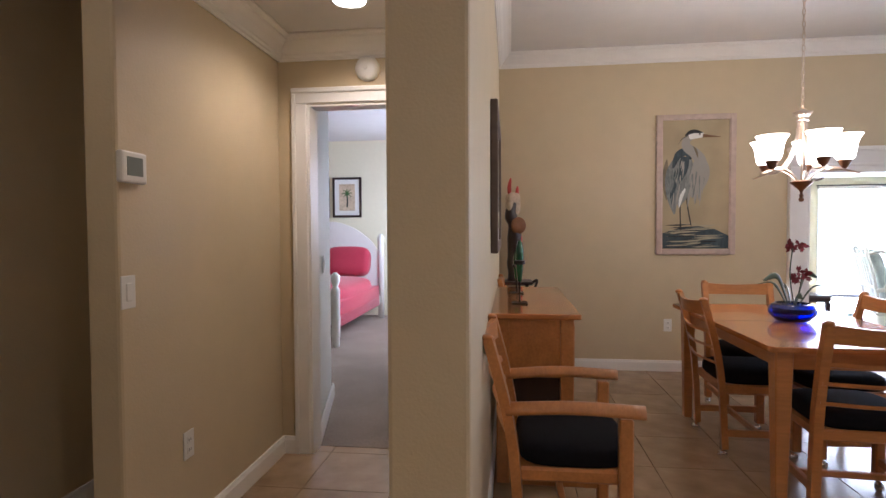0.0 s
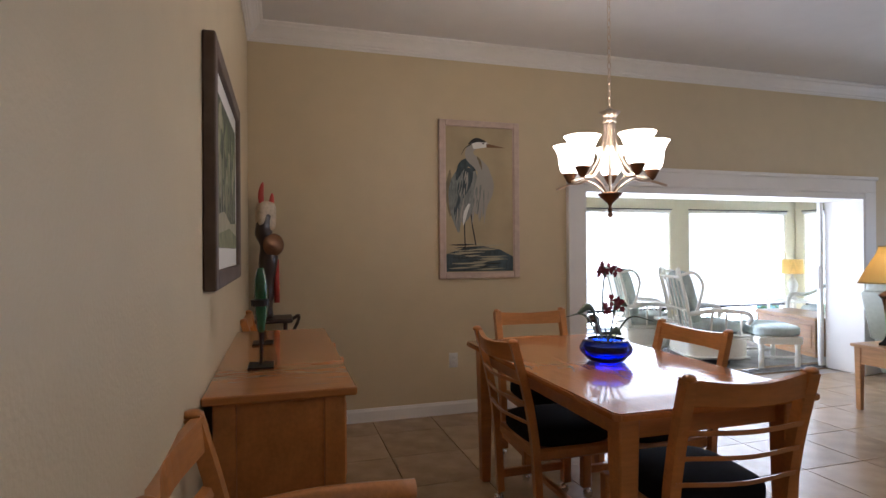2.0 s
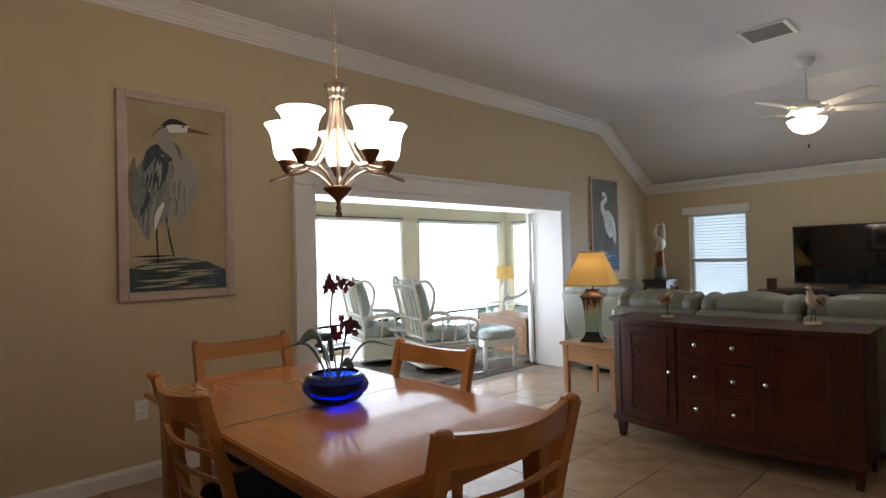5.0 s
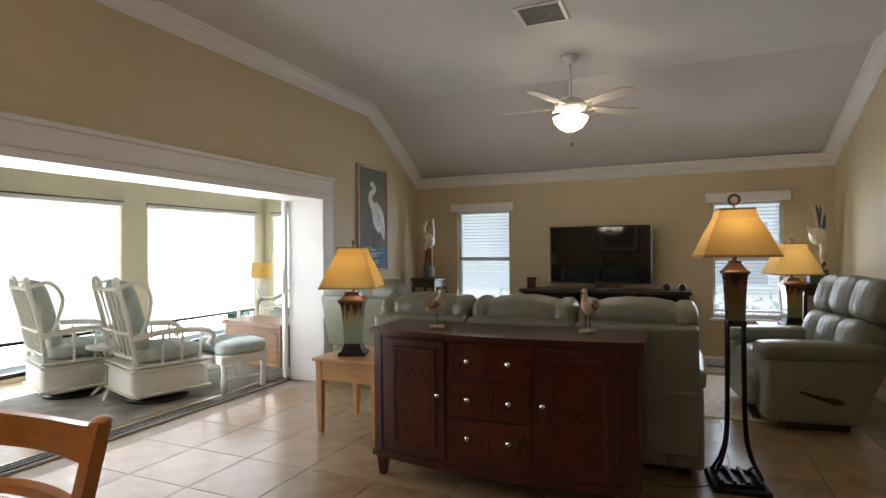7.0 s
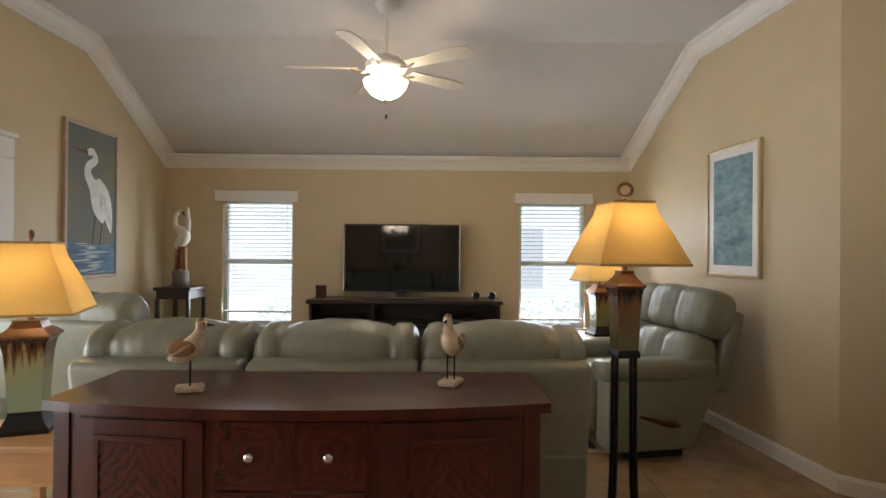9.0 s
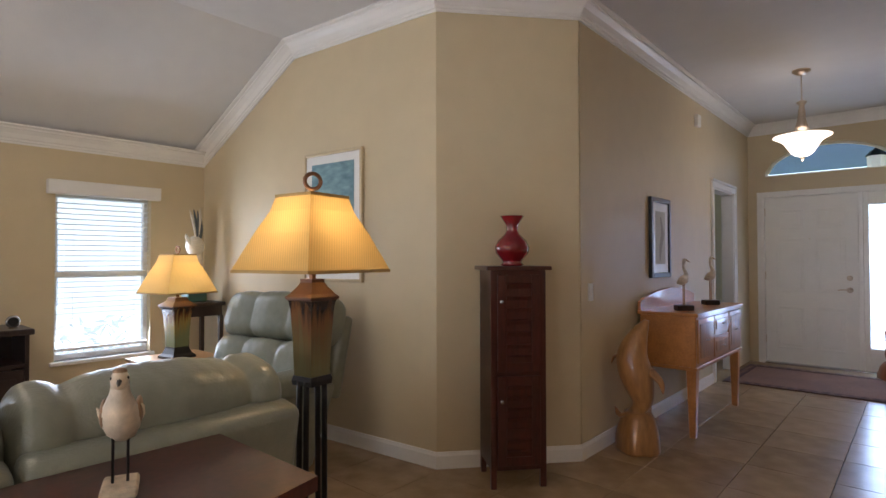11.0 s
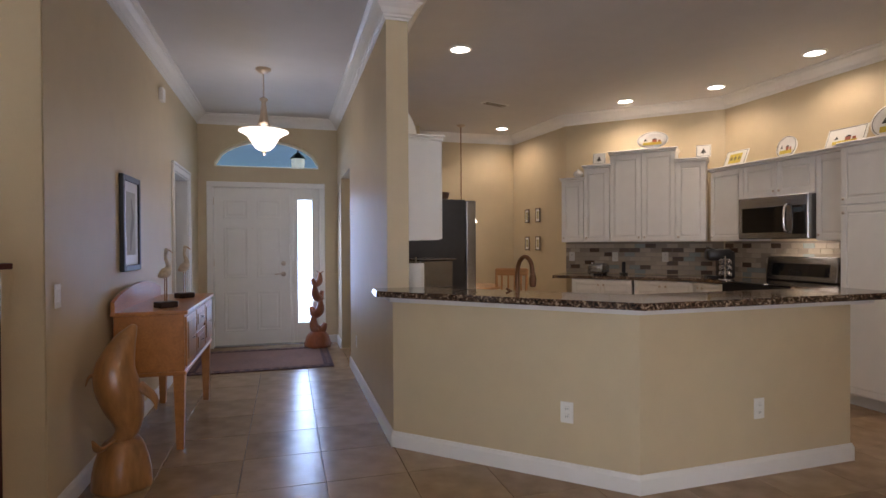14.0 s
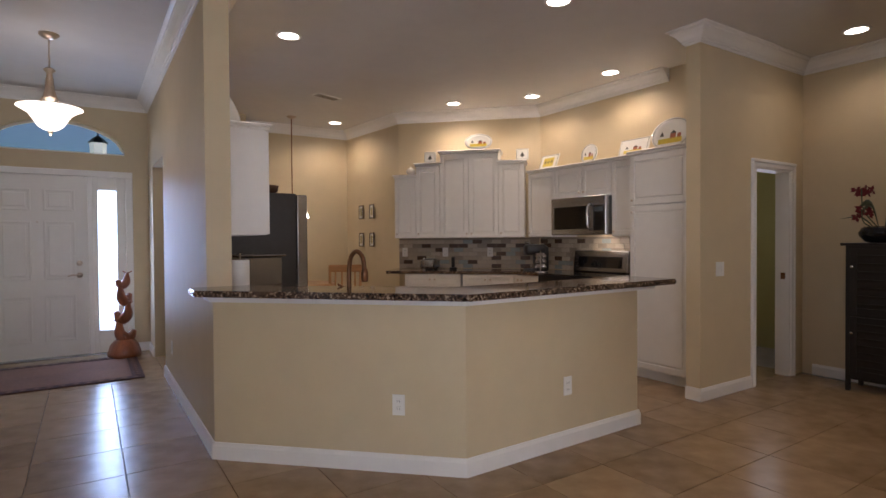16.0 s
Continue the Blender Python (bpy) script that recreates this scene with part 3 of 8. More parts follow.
# ---------------------------------------------------------------- sun room
LN, LE, LW, LT = 9.0, 9.32, 3.4, 2.35
setting("floor_sun_room", box(LW, 6.5, -0.1, 9.4, 9.2, 0.0), TILE, "pale tile floor of the sun room", "floor")
wall_with_holes("wall_sun_room_north", "x", LN, LN + 0.14, LW, LE, 0, LT, [(3.6, 5.12, 0.04, 1.87), (5.24, 6.87, 0.04, 1.87), (7.21, 9.12, 0.04, 1.87)], CREAM, "cream sun room wall with three wide windows")
wall_with_holes("wall_sun_room_east", "y", LE, LE + 0.14, 6.5, 9.14, 0, LT, [(7.5, 8.85, 0.04, 1.87)], CREAM, "cream sun room wall with a shaded window")
setting("wall_sun_room_west", box(LW - 0.1, 6.5, 0, LW, 9.14, LT), CREAM, "cream sun room end wall", "wall")
setting("ceiling_sun_room", box(LW, 6.5, LT, 9.4, 9.14, LT + 0.1), CEIL, "white sun room ceiling", "ceiling")
setting("wall_sun_room_south", box(0.78, 6.5, 1.95, LE, 6.54, LT), CREAM, "cream wall above the sliding doors", "wall")
setting("wall_sun_room_south", box(7.95, 6.5, 0, LE, 6.54, 1.95), CREAM, "cream wall beside the sliding doors", "wall")


def shaded_window(axis, face, a0, a1, z0, z1, drop, label):
    t = thing("window_1", (0, 0, 0), 0, label, "window", kind="structure")

    def b(a, z, c, d, y0, y1, r=0.004):
        return box(a, y0, z, c, y1, d, r) if axis == "x" else box(y0, a, z, y1, c, d, r)
    f = face
    part("window_frame", b(a0, z0, a0 + 0.035, z1, f + 0.04, f + 0.09), IRON if z0 < 0.1 else TRIM, t)
    part("window_frame", b(a1 - 0.035, z0, a1, z1, f + 0.04, f + 0.09), TRIM, t)
    part("window_sill", b(a0, z0, a1, z0 + 0.045, f + 0.03, f + 0.09), BLACK, t, "dark bottom rail")
    g = part("pane", b(a0 + 0.035, z0 + 0.045, a1 - 0.035, z1, f + 0.06, f + 0.066, 0), GLASS, t)
    g.visible_shadow = False
    s = part("roller_shade", b(a0 + 0.01, drop, a1 - 0.01, z1 - 0.03, f + 0.02, f + 0.023, 0), WHITEOUT, t, "white translucent roller shade pulled low")
    part("shade_rail", b(a0 + 0.01, drop - 0.035, a1 - 0.01, drop, f + 0.012, f + 0.03), BLACK, t, "dark shade bottom rail")
    part("shade_roll", b(a0 - 0.01, z1 - 0.03, a1 + 0.01, z1 + 0.02, f - 0.02, f + 0.02, 0.008), TRIM, t)
    part("shade_track", b(a0 - 0.02, z1 + 0.02, a1 + 0.02, z1 + 0.032, f - 0.025, f - 0.002), BLACK, t, "dark head track")


shaded_window("x", LN, 3.6, 5.12, 0.04, 1.87, 0.40, "wide window with a white roller shade")
shaded_window("x", LN, 5.24, 6.87, 0.04, 1.87, 0.40, "wide window with a white roller shade")
shaded_window("x", LN, 7.21, 9.12, 0.04, 1.87, 0.40, "wide window with a white roller shade")
shaded_window("y", LE, 7.5, 8.85, 0.04, 1.87, 0.40, "side window with a white roller shade")

# casing, jambs and sliding panels of the wide opening
t = thing("door_4", (0, 0, 0), 0, "white wide sliding door casing with stacked glass panels", "sliding door", kind="structure")
CW = 0.16
part("stile", box(SLIDE_L - CW, 6.10, 0, SLIDE_L, NORTH, SLIDE_T, 0.006), TRIM, t)
part("stile", box(SLIDE_R, 6.10, 0, SLIDE_R + CW, NORTH, SLIDE_T, 0.006), TRIM, t)
part("head", box(SLIDE_L - CW, 6.10, SLIDE_T, SLIDE_R + CW, NORTH, SLIDE_T + CW, 0.006), TRIM, t)
part("head_moulding", box(SLIDE_L - CW - 0.01, 6.08, SLIDE_T + CW - 0.03, SLIDE_R + CW + 0.01, NORTH, SLIDE_T + CW + 0.006, 0.006), TRIM, t)
part("head_moulding", box(SLIDE_L - 0.01, 6.09, SLIDE_T - 0.004, SLIDE_R + 0.01, NORTH, SLIDE_T + 0.02, 0.005), TRIM, t)
part("jamb", box(SLIDE_L - 0.002, 6.105, 0, SLIDE_L + 0.012, 6.52, SLIDE_T), TRIM, t)
part("jamb", box(SLIDE_R - 0.012, 6.105, 0, SLIDE_R + 0.002, 6.52, SLIDE_T), TRIM, t)
part("head_jamb", box(SLIDE_L, 6.105, SLIDE_T - 0.06, SLIDE_R, 6.52, SLIDE_T - 0.005), TRIM, t)
part("door_track", box(SLIDE_L, 6.50, -0.002, SLIDE_R, 6.66, 0.012, 0.003), STEEL, t, "worn metal floor track")
for y in (6.53, 6.57, 6.61):
    part("track_rib", box(SLIDE_L, y, 0.012, SLIDE_R, y + 0.006, 0.022), STEEL, t)
for k in range(3):
    x0, y0 = 6.80 + 0.05 * k, 6.525 + 0.045 * k
    p = part("sliding_panel", box(x0, y0, 0.02, x0 + 0.045, y0 + 0.035, 1.82, 0.004), PLASTIC, t, "white aluminium sliding panel")
    part("panel_stile", box(x0 + 1.05, y0, 0.02, x0 + 1.09, y0 + 0.035, 1.82, 0.004), PLASTIC, p)
    part("panel_rail", box(x0 + 0.045, y0, 0.02, x0 + 1.05, y0 + 0.035, 0.08, 0.004), PLASTIC, p)
    g = part("pane", box(x0 + 0.045, y0 + 0.014, 0.08, x0 + 1.05, y0 + 0.02, 1.82), GLASS, p)
    g.visible_shadow = False
part("pull_handle", box(6.785, 6.535, 0.85, 6.80, 6.55, 1.1, 0.005), PLASTIC, t)

# outside: ground, hedge, pool water, neighbour
setting("ground", box(-60, -60, -0.4, 60, 60, -0.2), GRASS, "lawn around the house", "ground")
setting("pool_deck", box(2.5, 9.16, -0.2, 14, 11.5, -0.06), STUCCO, "pale paved terrace outside", "pavement")
setting("water", box(3.0, 11.6, -0.2, 14, 15, -0.10), material("pool_water", (0.05, 0.42, 0.45), 0.08, spread=0.25, grain=3), "turquoise pool water", "water")
rng = random.Random(4)


def leafy(name, x0, x1, y0, y1, h, count, label):
    bm = bmesh.new()
    for _ in range(count):
        x, y = rng.uniform(x0, x1), rng.uniform(y0, y1)
        z = rng.uniform(0, h) * (0.6 + 0.4 * math.sin(x * 3.1) ** 2)
        s = rng.uniform(0.05, 0.12)
        m = Matrix.Translation((x, y, z - 0.15)) @ Euler((rng.uniform(-1, 1), rng.uniform(-1, 1), rng.uniform(0, 6))).to_matrix().to_4x4()
        vs = [bm.verts.new(m @ Vector(p)) for p in ((-s, 0, 0), (0, s * 0.35, 0.02), (s, 0, 0), (0, -s * 0.35, 0.02))]
        bm.faces.new(vs)
    return tagged(part(name, bm, FOLIAGE), label, "hedge", kind="stuff")


leafy("hedge", 3, 13, 10.2, 10.9, 0.55, 1600, "green leafy shrubs beyond the terrace")
leafy("hedge", 11.2, 11.9, 1.2, 6.0, 0.75, 900, "green leafy shrubs outside the living room windows")
h = thing("neighbour_house", (13.5, 3.5, -0.2), 0, "pale stucco neighbouring house with a tiled eave", "house")
part("wall", box(0, -7, 0, 0.3, 7, 2.5), STUCCO, h)
part("eave", box(-0.5, -7.2, 2.5, 0.4, 7.2, 2.68, 0.02), TRIM, h)
part("roof", prism([(-0.55, -7.3), (4, -7.3), (4, 7.3), (-0.55, 7.3)], 2.68, 2.9), STUCCO, h)
for y in (-1.6, 1.9):
    w = part("window", box(-0.03, y - 0.5, 0.75, 0.02, y + 0.5, 2.0), TRIM, h)
    part("pane", box(-0.036, y - 0.42, 0.83, -0.031, y + 0.42, 1.92), SCREEN, w)


def shell_chair(name, place, turn, label):
    """Wicker swivel rocker with a slatted high back and drum base."""
    c = thing(name, place, turn, label, "chair", "sun room rockers")
    part("swivel_ring", lathe([(0.19, 0), (0.24, 0.0), (0.25, 0.02), (0.22, 0.045), (0.1, 0.05)], 24), IRON, c, "black swivel ring", True)
    part("base", box(-0.31, -0.33, 0.07, 0.31, 0.31, 0.34, 0.07, 3), WICKER, c, "woven wicker skirt", True)
    for z in (0.10, 0.30, 0.335):
        part("band", box(-0.325, -0.345, z, 0.325, 0.325, z + 0.018, 0.008), WICKER, c)
    part("seat_cushion", cushion(0.54, 0.56, 0.15, (0, -0.03, 0.42)), SEAFAB, c, "grey-green striped cushion", True)
    part("back_cushion", cushion(0.50, 0.14, 0.62, (0, 0.24, 0.74), (-14, 0, 0)), SEAFAB, c, "grey-green striped cushion", True)
    for sx in (-1, 1):
        part("back_post", tube(curve([(sx * 0.29, 0.27, 0.32), (sx * 0.30, 0.33, 0.7), (sx * 0.29, 0.40, 1.0), (sx * 0.25, 0.40, 1.07), (sx * 0.18, 0.39, 1.03), (sx * 0.20, 0.37, 0.94)], 6), 0.019, 8), WICKER, c, smooth=True)
        part("wing", tube(curve([(sx * 0.29, 0.40, 1.0), (sx * 0.31, 0.25, 1.03), (sx * 0.31, 0.16, 0.9), (sx * 0.31, 0.2, 0.7), (sx * 0.31, 0.24, 0.6)], 5), 0.017, 8), WICKER, c, smooth=True)
        part("armrest", tube(curve([(sx * 0.31, 0.31, 0.58), (sx * 0.34, 0.05, 0.62), (sx * 0.35, -0.26, 0.60), (sx * 0.34, -0.34, 0.54), (sx * 0.34, -0.30, 0.47)], 6), 0.026, 8), WICKER, c, smooth=True)
        for y in (-0.24, -0.08, 0.08):
            part("arm_spindle", tube([(sx * 0.31, y, 0.34), (sx * 0.34, y, 0.60)], 0.012, 6), WICKER, c)
    for z, y in ((0.98, 0.405), (0.62, 0.325), (0.42, 0.29)):
        part("back_rail", tube([(-0.29, y, z), (0.29, y, z)], 0.016, 8), WICKER, c)
    for k in range(5):
        x = -0.2 + 0.1 * k
        part("back_slat", tube([(x, 0.29, 0.40), (x, 0.335, 0.66), (x, 0.41, 0.98)], 0.010, 6), WICKER, c)
    return c


shell_chair("swivel_rocker", (5.66, 8.0, 0.004), 72, "white wicker swivel rocker with striped cushions")
shell_chair("swivel_rocker", (5.84, 7.15, 0.004), 72, "white wicker swivel rocker with striped cushions")
o = thing("ottoman", (6.42, 6.86, 0.004), 70, "white wicker ottoman with a striped cushion", "ottoman")
part("cushion", cushion(0.62, 0.5, 0.13, (0, 0, 0.40)), SEAFAB, o, "grey-green striped cushion", True)
part("frame", box(-0.29, -0.23, 0.26, 0.29, 0.23, 0.34, 0.01), WICKER, o)
for sx in (-1, 1):
    for sy in (-1, 1):
        part("leg", lathe([(0.026, 0), (0.03, 0.1), (0.022, 0.18), (0.032, 0.27)], 10, at=(sx * 0.25, sy * 0.19, 0)), WICKER, o, smooth=True)
    part("stretcher", tube([(sx * 0.25, -0.19, 0.12), (sx * 0.25, 0.19, 0.12)], 0.012), WICKER, o)
o = thing("wicker_table", (5.75, 7.58, 0.004), 75, "small white wicker table with looped legs", "side table")
part("tabletop", lathe([(0.2, 0.43), (0.22, 0.44), (0.22, 0.46), (0.2, 0.465)], 24), WICKER, o)
for a in range(4):
    w = radians(45 + 90 * a)
    part("leg", tube(curve([(0.18 * math.cos(w), 0.18 * math.sin(w), 0.43), (0.07 * math.cos(w), 0.07 * math.sin(w), 0.28), (0.08 * math.cos(w), 0.08 * math.sin(w), 0.14), (0.2 * math.cos(w), 0.2 * math.sin(w), 0.0)], 6), 0.014), WICKER, o, smooth=True)
o = thing("chest", (7.56, 7.38, 0.004), 80, "golden oak storage chest with panelled sides", "chest")
part("body", box(-0.5, -0.26, 0.03, 0.5, 0.26, 0.42, 0.008), PINE, o)
part("lid", box(-0.53, -0.29, 0.42, 0.53, 0.29, 0.47, 0.015, 2), PINE, o)
part("plinth", box(-0.52, -0.28, 0.0, 0.52, 0.28, 0.05, 0.006), PINE, o)
for x in (-0.25, 0.25):
    part("panel", box(x - 0.2, -0.272, 0.1, x + 0.2, -0.262, 0.37, 0.008), PINE, o)
    part("panel", box(x - 0.2, 0.262, 0.1, x + 0.2, 0.272, 0.37, 0.008), PINE, o)
o = thing("sun_room_rug", (6.5, 7.6, 0.001), 0, "grey and taupe patterned rug on the tile floor", "rug")
part("weave", box(-1.7, -0.85, 0, 1.75, 0.75, 0.006, 0.002), material("grey_taupe_rug", (0.30, 0.28, 0.24), 0.95, spread=0.35, grain=6, large=3, bump=0.5, bump_scale=250), o)
o = thing("table_lamp", (8.82, 8.62, 0.50), 0, "white urn table lamp with a gold drum shade", "lamp")
part("base", lathe([(0.07, 0), (0.07, 0.03), (0.03, 0.05), (0.05, 0.12), (0.075, 0.22), (0.05, 0.3), (0.02, 0.34), (0.012, 0.42)], 16), WICKER, o, smooth=True)
part("shade", lathe([(0.15, 0.40), (0.14, 0.62)], 24, close=False), SHADE_M, o, smooth=True)
o = thing("wicker_end_table", (8.82, 8.62, 0.004), 0, "white wicker end table with a lamp on it", "side table")
part("tabletop", box(-0.27, -0.27, 0.46, 0.27, 0.27, 0.496, 0.008), WICKER, o)
for sx in (-1, 1):
    for sy in (-1, 1):
        part("leg", tube([(sx * 0.23, sy * 0.23, 0), (sx * 0.23, sy * 0.23, 0.46)], 0.02), WICKER, o)
o = thing("wicker_sofa", (8.60, 7.55, 0.004), -90, "white wicker sofa with striped cushions", "sofa")
part("base", box(-0.6, -0.36, 0.08, 0.6, 0.36, 0.34, 0.03, 2), WICKER, o)
for sx in (-1, 1):
    for sy in (-1, 1):
        part("foot", lathe([(0.026, 0), (0.034, 0.03), (0.03, 0.085)], 10, at=(sx * 0.54, sy * 0.3, 0)), WICKER, o, smooth=True)
part("seat_cushion", cushion(1.1, 0.66, 0.16, (0, -0.04, 0.42)), SEAFAB, o, "grey-green striped cushion", True)
part("back_cushion", cushion(1.1, 0.16, 0.45, (0, 0.27, 0.68), (-10, 0, 0)), SEAFAB, o, "grey-green striped cushion", True)
for sx in (-1, 1):
    part("arm", tube(curve([(sx * 0.6, 0.34, 0.75), (sx * 0.63, 0.0, 0.62), (sx * 0.63, -0.34, 0.6), (sx * 0.62, -0.38, 0.3)], 6), 0.03), WICKER, o, smooth=True)
part("back_rail", tube(curve([(-0.6, 0.36, 0.75), (-0.3, 0.4, 0.92), (0.3, 0.4, 0.92), (0.6, 0.36, 0.75)], 6), 0.025), WICKER, o, smooth=True)
o = thing("wall_clock", (5.19, LN - 0.001, 2.11), 0, "round white wall clock with a grey rim", "clock")
part("face", moved(lathe([(0.13, 0), (0.13, 0.02)], 32), pose(0, 0, 0, 90, 0, 0)), PLASTIC, o)
part("rim", moved(lathe([(0.13, 0), (0.16, 0), (0.16, 0.03), (0.13, 0.035)], 32, close=False), pose(0, 0, 0, 90, 0, 0)), STEEL, o, smooth=True)
part("hour_hand", box(-0.004, -0.026, 0, 0.004, -0.023, 0.07), BLACK, o)
part("minute_hand", moved(box(-0.003, -0.029, 0, 0.003, -0.027, 0.1), pose(0, 0, 0, 0, 110, 0)), BLACK, o)
o = thing("bar_stool", (4.05, 7.0, 0.004), 90, "tall wicker bar stool with dark legs", "stool")
part("back", box(-0.2, 0.17, 0.62, 0.2, 0.21, 0.98, 0.015), material("brown_wicker", (0.34, 0.25, 0.16), 0.7, spread=0.3, grain=60, bump=0.6), o)
part("seat", box(-0.21, -0.2, 0.56, 0.21, 0.2, 0.63, 0.02), DARKWOOD, o)
for sx in (-1, 1):
    for sy in (-1, 1):
        part("leg", box(sx * 0.18 - 0.02, sy * 0.17 - 0.02, 0, sx * 0.18 + 0.02, sy * 0.17 + 0.02, 0.56), DARKWOOD, o)
    part("footrest", box(sx * 0.18 - 0.01, -0.17, 0.2, sx * 0.18 + 0.01, 0.17, 0.23), DARKWOOD, o)


def fan(name, place, label, rod, blades, reach, blade_mat, start, lit=True):
    f = thing(name, place, 0, label, "ceiling fan")
    part("canopy", lathe([(0.075, 0), (0.075, -0.02), (0.055, -0.055), (0.016, -0.07)], 24), PLASTIC, f, smooth=True)
    part("downrod", tube([(0, 0, -0.06), (0, 0, -rod)], 0.012), PLASTIC, f)
    part("motor", lathe([(0.03, -rod + 0.03), (0.10, -rod), (0.135, -rod - 0.035), (0.13, -rod - 0.075), (0.08, -rod - 0.10), (0.06, -rod - 0.115)], 28), PLASTIC, f, smooth=True)
    for k in range(blades):
        a = start + 360 / blades * k
        m = pose(0, 0, -rod - 0.07, 0, 0, a)
        arm = part("blade_arm", moved(tube(curve([(0.1, 0, 0), (0.17, 0, -0.02), (0.23, 0, 0.0)], 4), [0.014] * 9, 6, flat=0.5), m), NICKEL, f, smooth=True)
        bm = prism([(0.19, -0.045), (reach - 0.1, -0.068), (reach - 0.03, -0.055), (reach, -0.02), (reach, 0.02), (reach - 0.03, 0.055), (reach - 0.1, 0.068), (0.19, 0.045)], -0.004, 0.004)
        part("blade", moved(bm, m @ pose(0, 0, 0.006, -11, 0, 0)), blade_mat, f, "pale fan blade")
    if lit:
        part("light_fitter", lathe([(0.06, -rod - 0.11), (0.085, -rod - 0.13), (0.085, -rod - 0.145)], 24), NICKEL, f, smooth=True)
        part("light_bowl", lathe([(0.135, -rod - 0.145), (0.15, -rod - 0.15), (0.135, -rod - 0.19), (0.10, -rod - 0.235), (0.05, -rod - 0.262), (0.012, -rod - 0.268)], 28, close=False), FROST, f, "lit frosted glass bowl", True).visible_shadow = False
        part("finial", lathe([(0.012, -rod - 0.266), (0.02, -rod - 0.28), (0.006, -rod - 0.30)], 12), NICKEL, f, smooth=True)
        part("pull_chain", tube([(0.05, 0, -rod - 0.24), (0.05, 0, -rod - 0.36)], 0.003, 6), NICKEL, f)
        part("chain_knob", blob(0.01, 0.01, 0.018, (0.05, 0, -rod - 0.37)), DARKWOOD, f)
    return f


BLADE = material("bleached_fan_blade", (0.62, 0.58, 0.50), 0.45, spread=0.08, stretch=(1, 8, 8))
fan("ceiling_fan", (7.15, 3.75, CEILING), "white ceiling fan with a lit glass bowl", 0.38, 5, 0.66, BLADE, 20)
fan("ceiling_fan", (6.9, 7.75, LT), "white sun room ceiling fan", 0.16, 5, 0.62, PLASTIC, 8, False)

# ---------------------------------------------------------------- dining room
t = thing("dining_table", (2.635, 4.235, 0), 0, "honey maple dining table with a polished top and clipped corners", "table")
A, B, K = 0.43, 0.745, 0.07
poly = [(-A + K * 0.3, -B), (A - K * 0.3, -B), (A, -B + K * 0.3), (A, B - K * 0.3), (A - K * 0.3, B), (-A + K * 0.3, B), (-A, B - K * 0.3), (-A, -B + K * 0.3)]
bm = prism(poly, 0.752, 0.778)
bmesh.ops.bevel(bm, geom=list(bm.edges), offset=0.005, segments=2, affect="EDGES")
part("tabletop", bm, MAPLE_TOP, t)
y = 0.0
part("leaf_seam", box(-A + 0.004, y - 0.0015, 0.7775, A - 0.004, y + 0.0015, 0.7786), DARKWOOD, t)
for s in (-1, 1):
    part("apron", box(s * 0.33 - 0.012, -0.62, 0.66, s * 0.33 + 0.012, 0.62, 0.752), MAPLE, t)
    part("apron", box(-0.33, s * 0.64 - 0.012, 0.66, 0.33, s * 0.64 + 0.012, 0.752), MAPLE, t)
    for q in (-1, 1):
        bm = box(s * 0.345 - 0.04, q * 0.655 - 0.04, 0, s * 0.345 + 0.04, q * 0.655 + 0.04, 0.752, 0.006)
        for v in bm.verts:
            if v.co.z < 0.3:
                v.co.x = s * 0.345 + (v.co.x - s * 0.345) * 0.62
                v.co.y = q * 0.655 + (v.co.y - q * 0.655) * 0.62
        part("leg", bm, MAPLE, t)


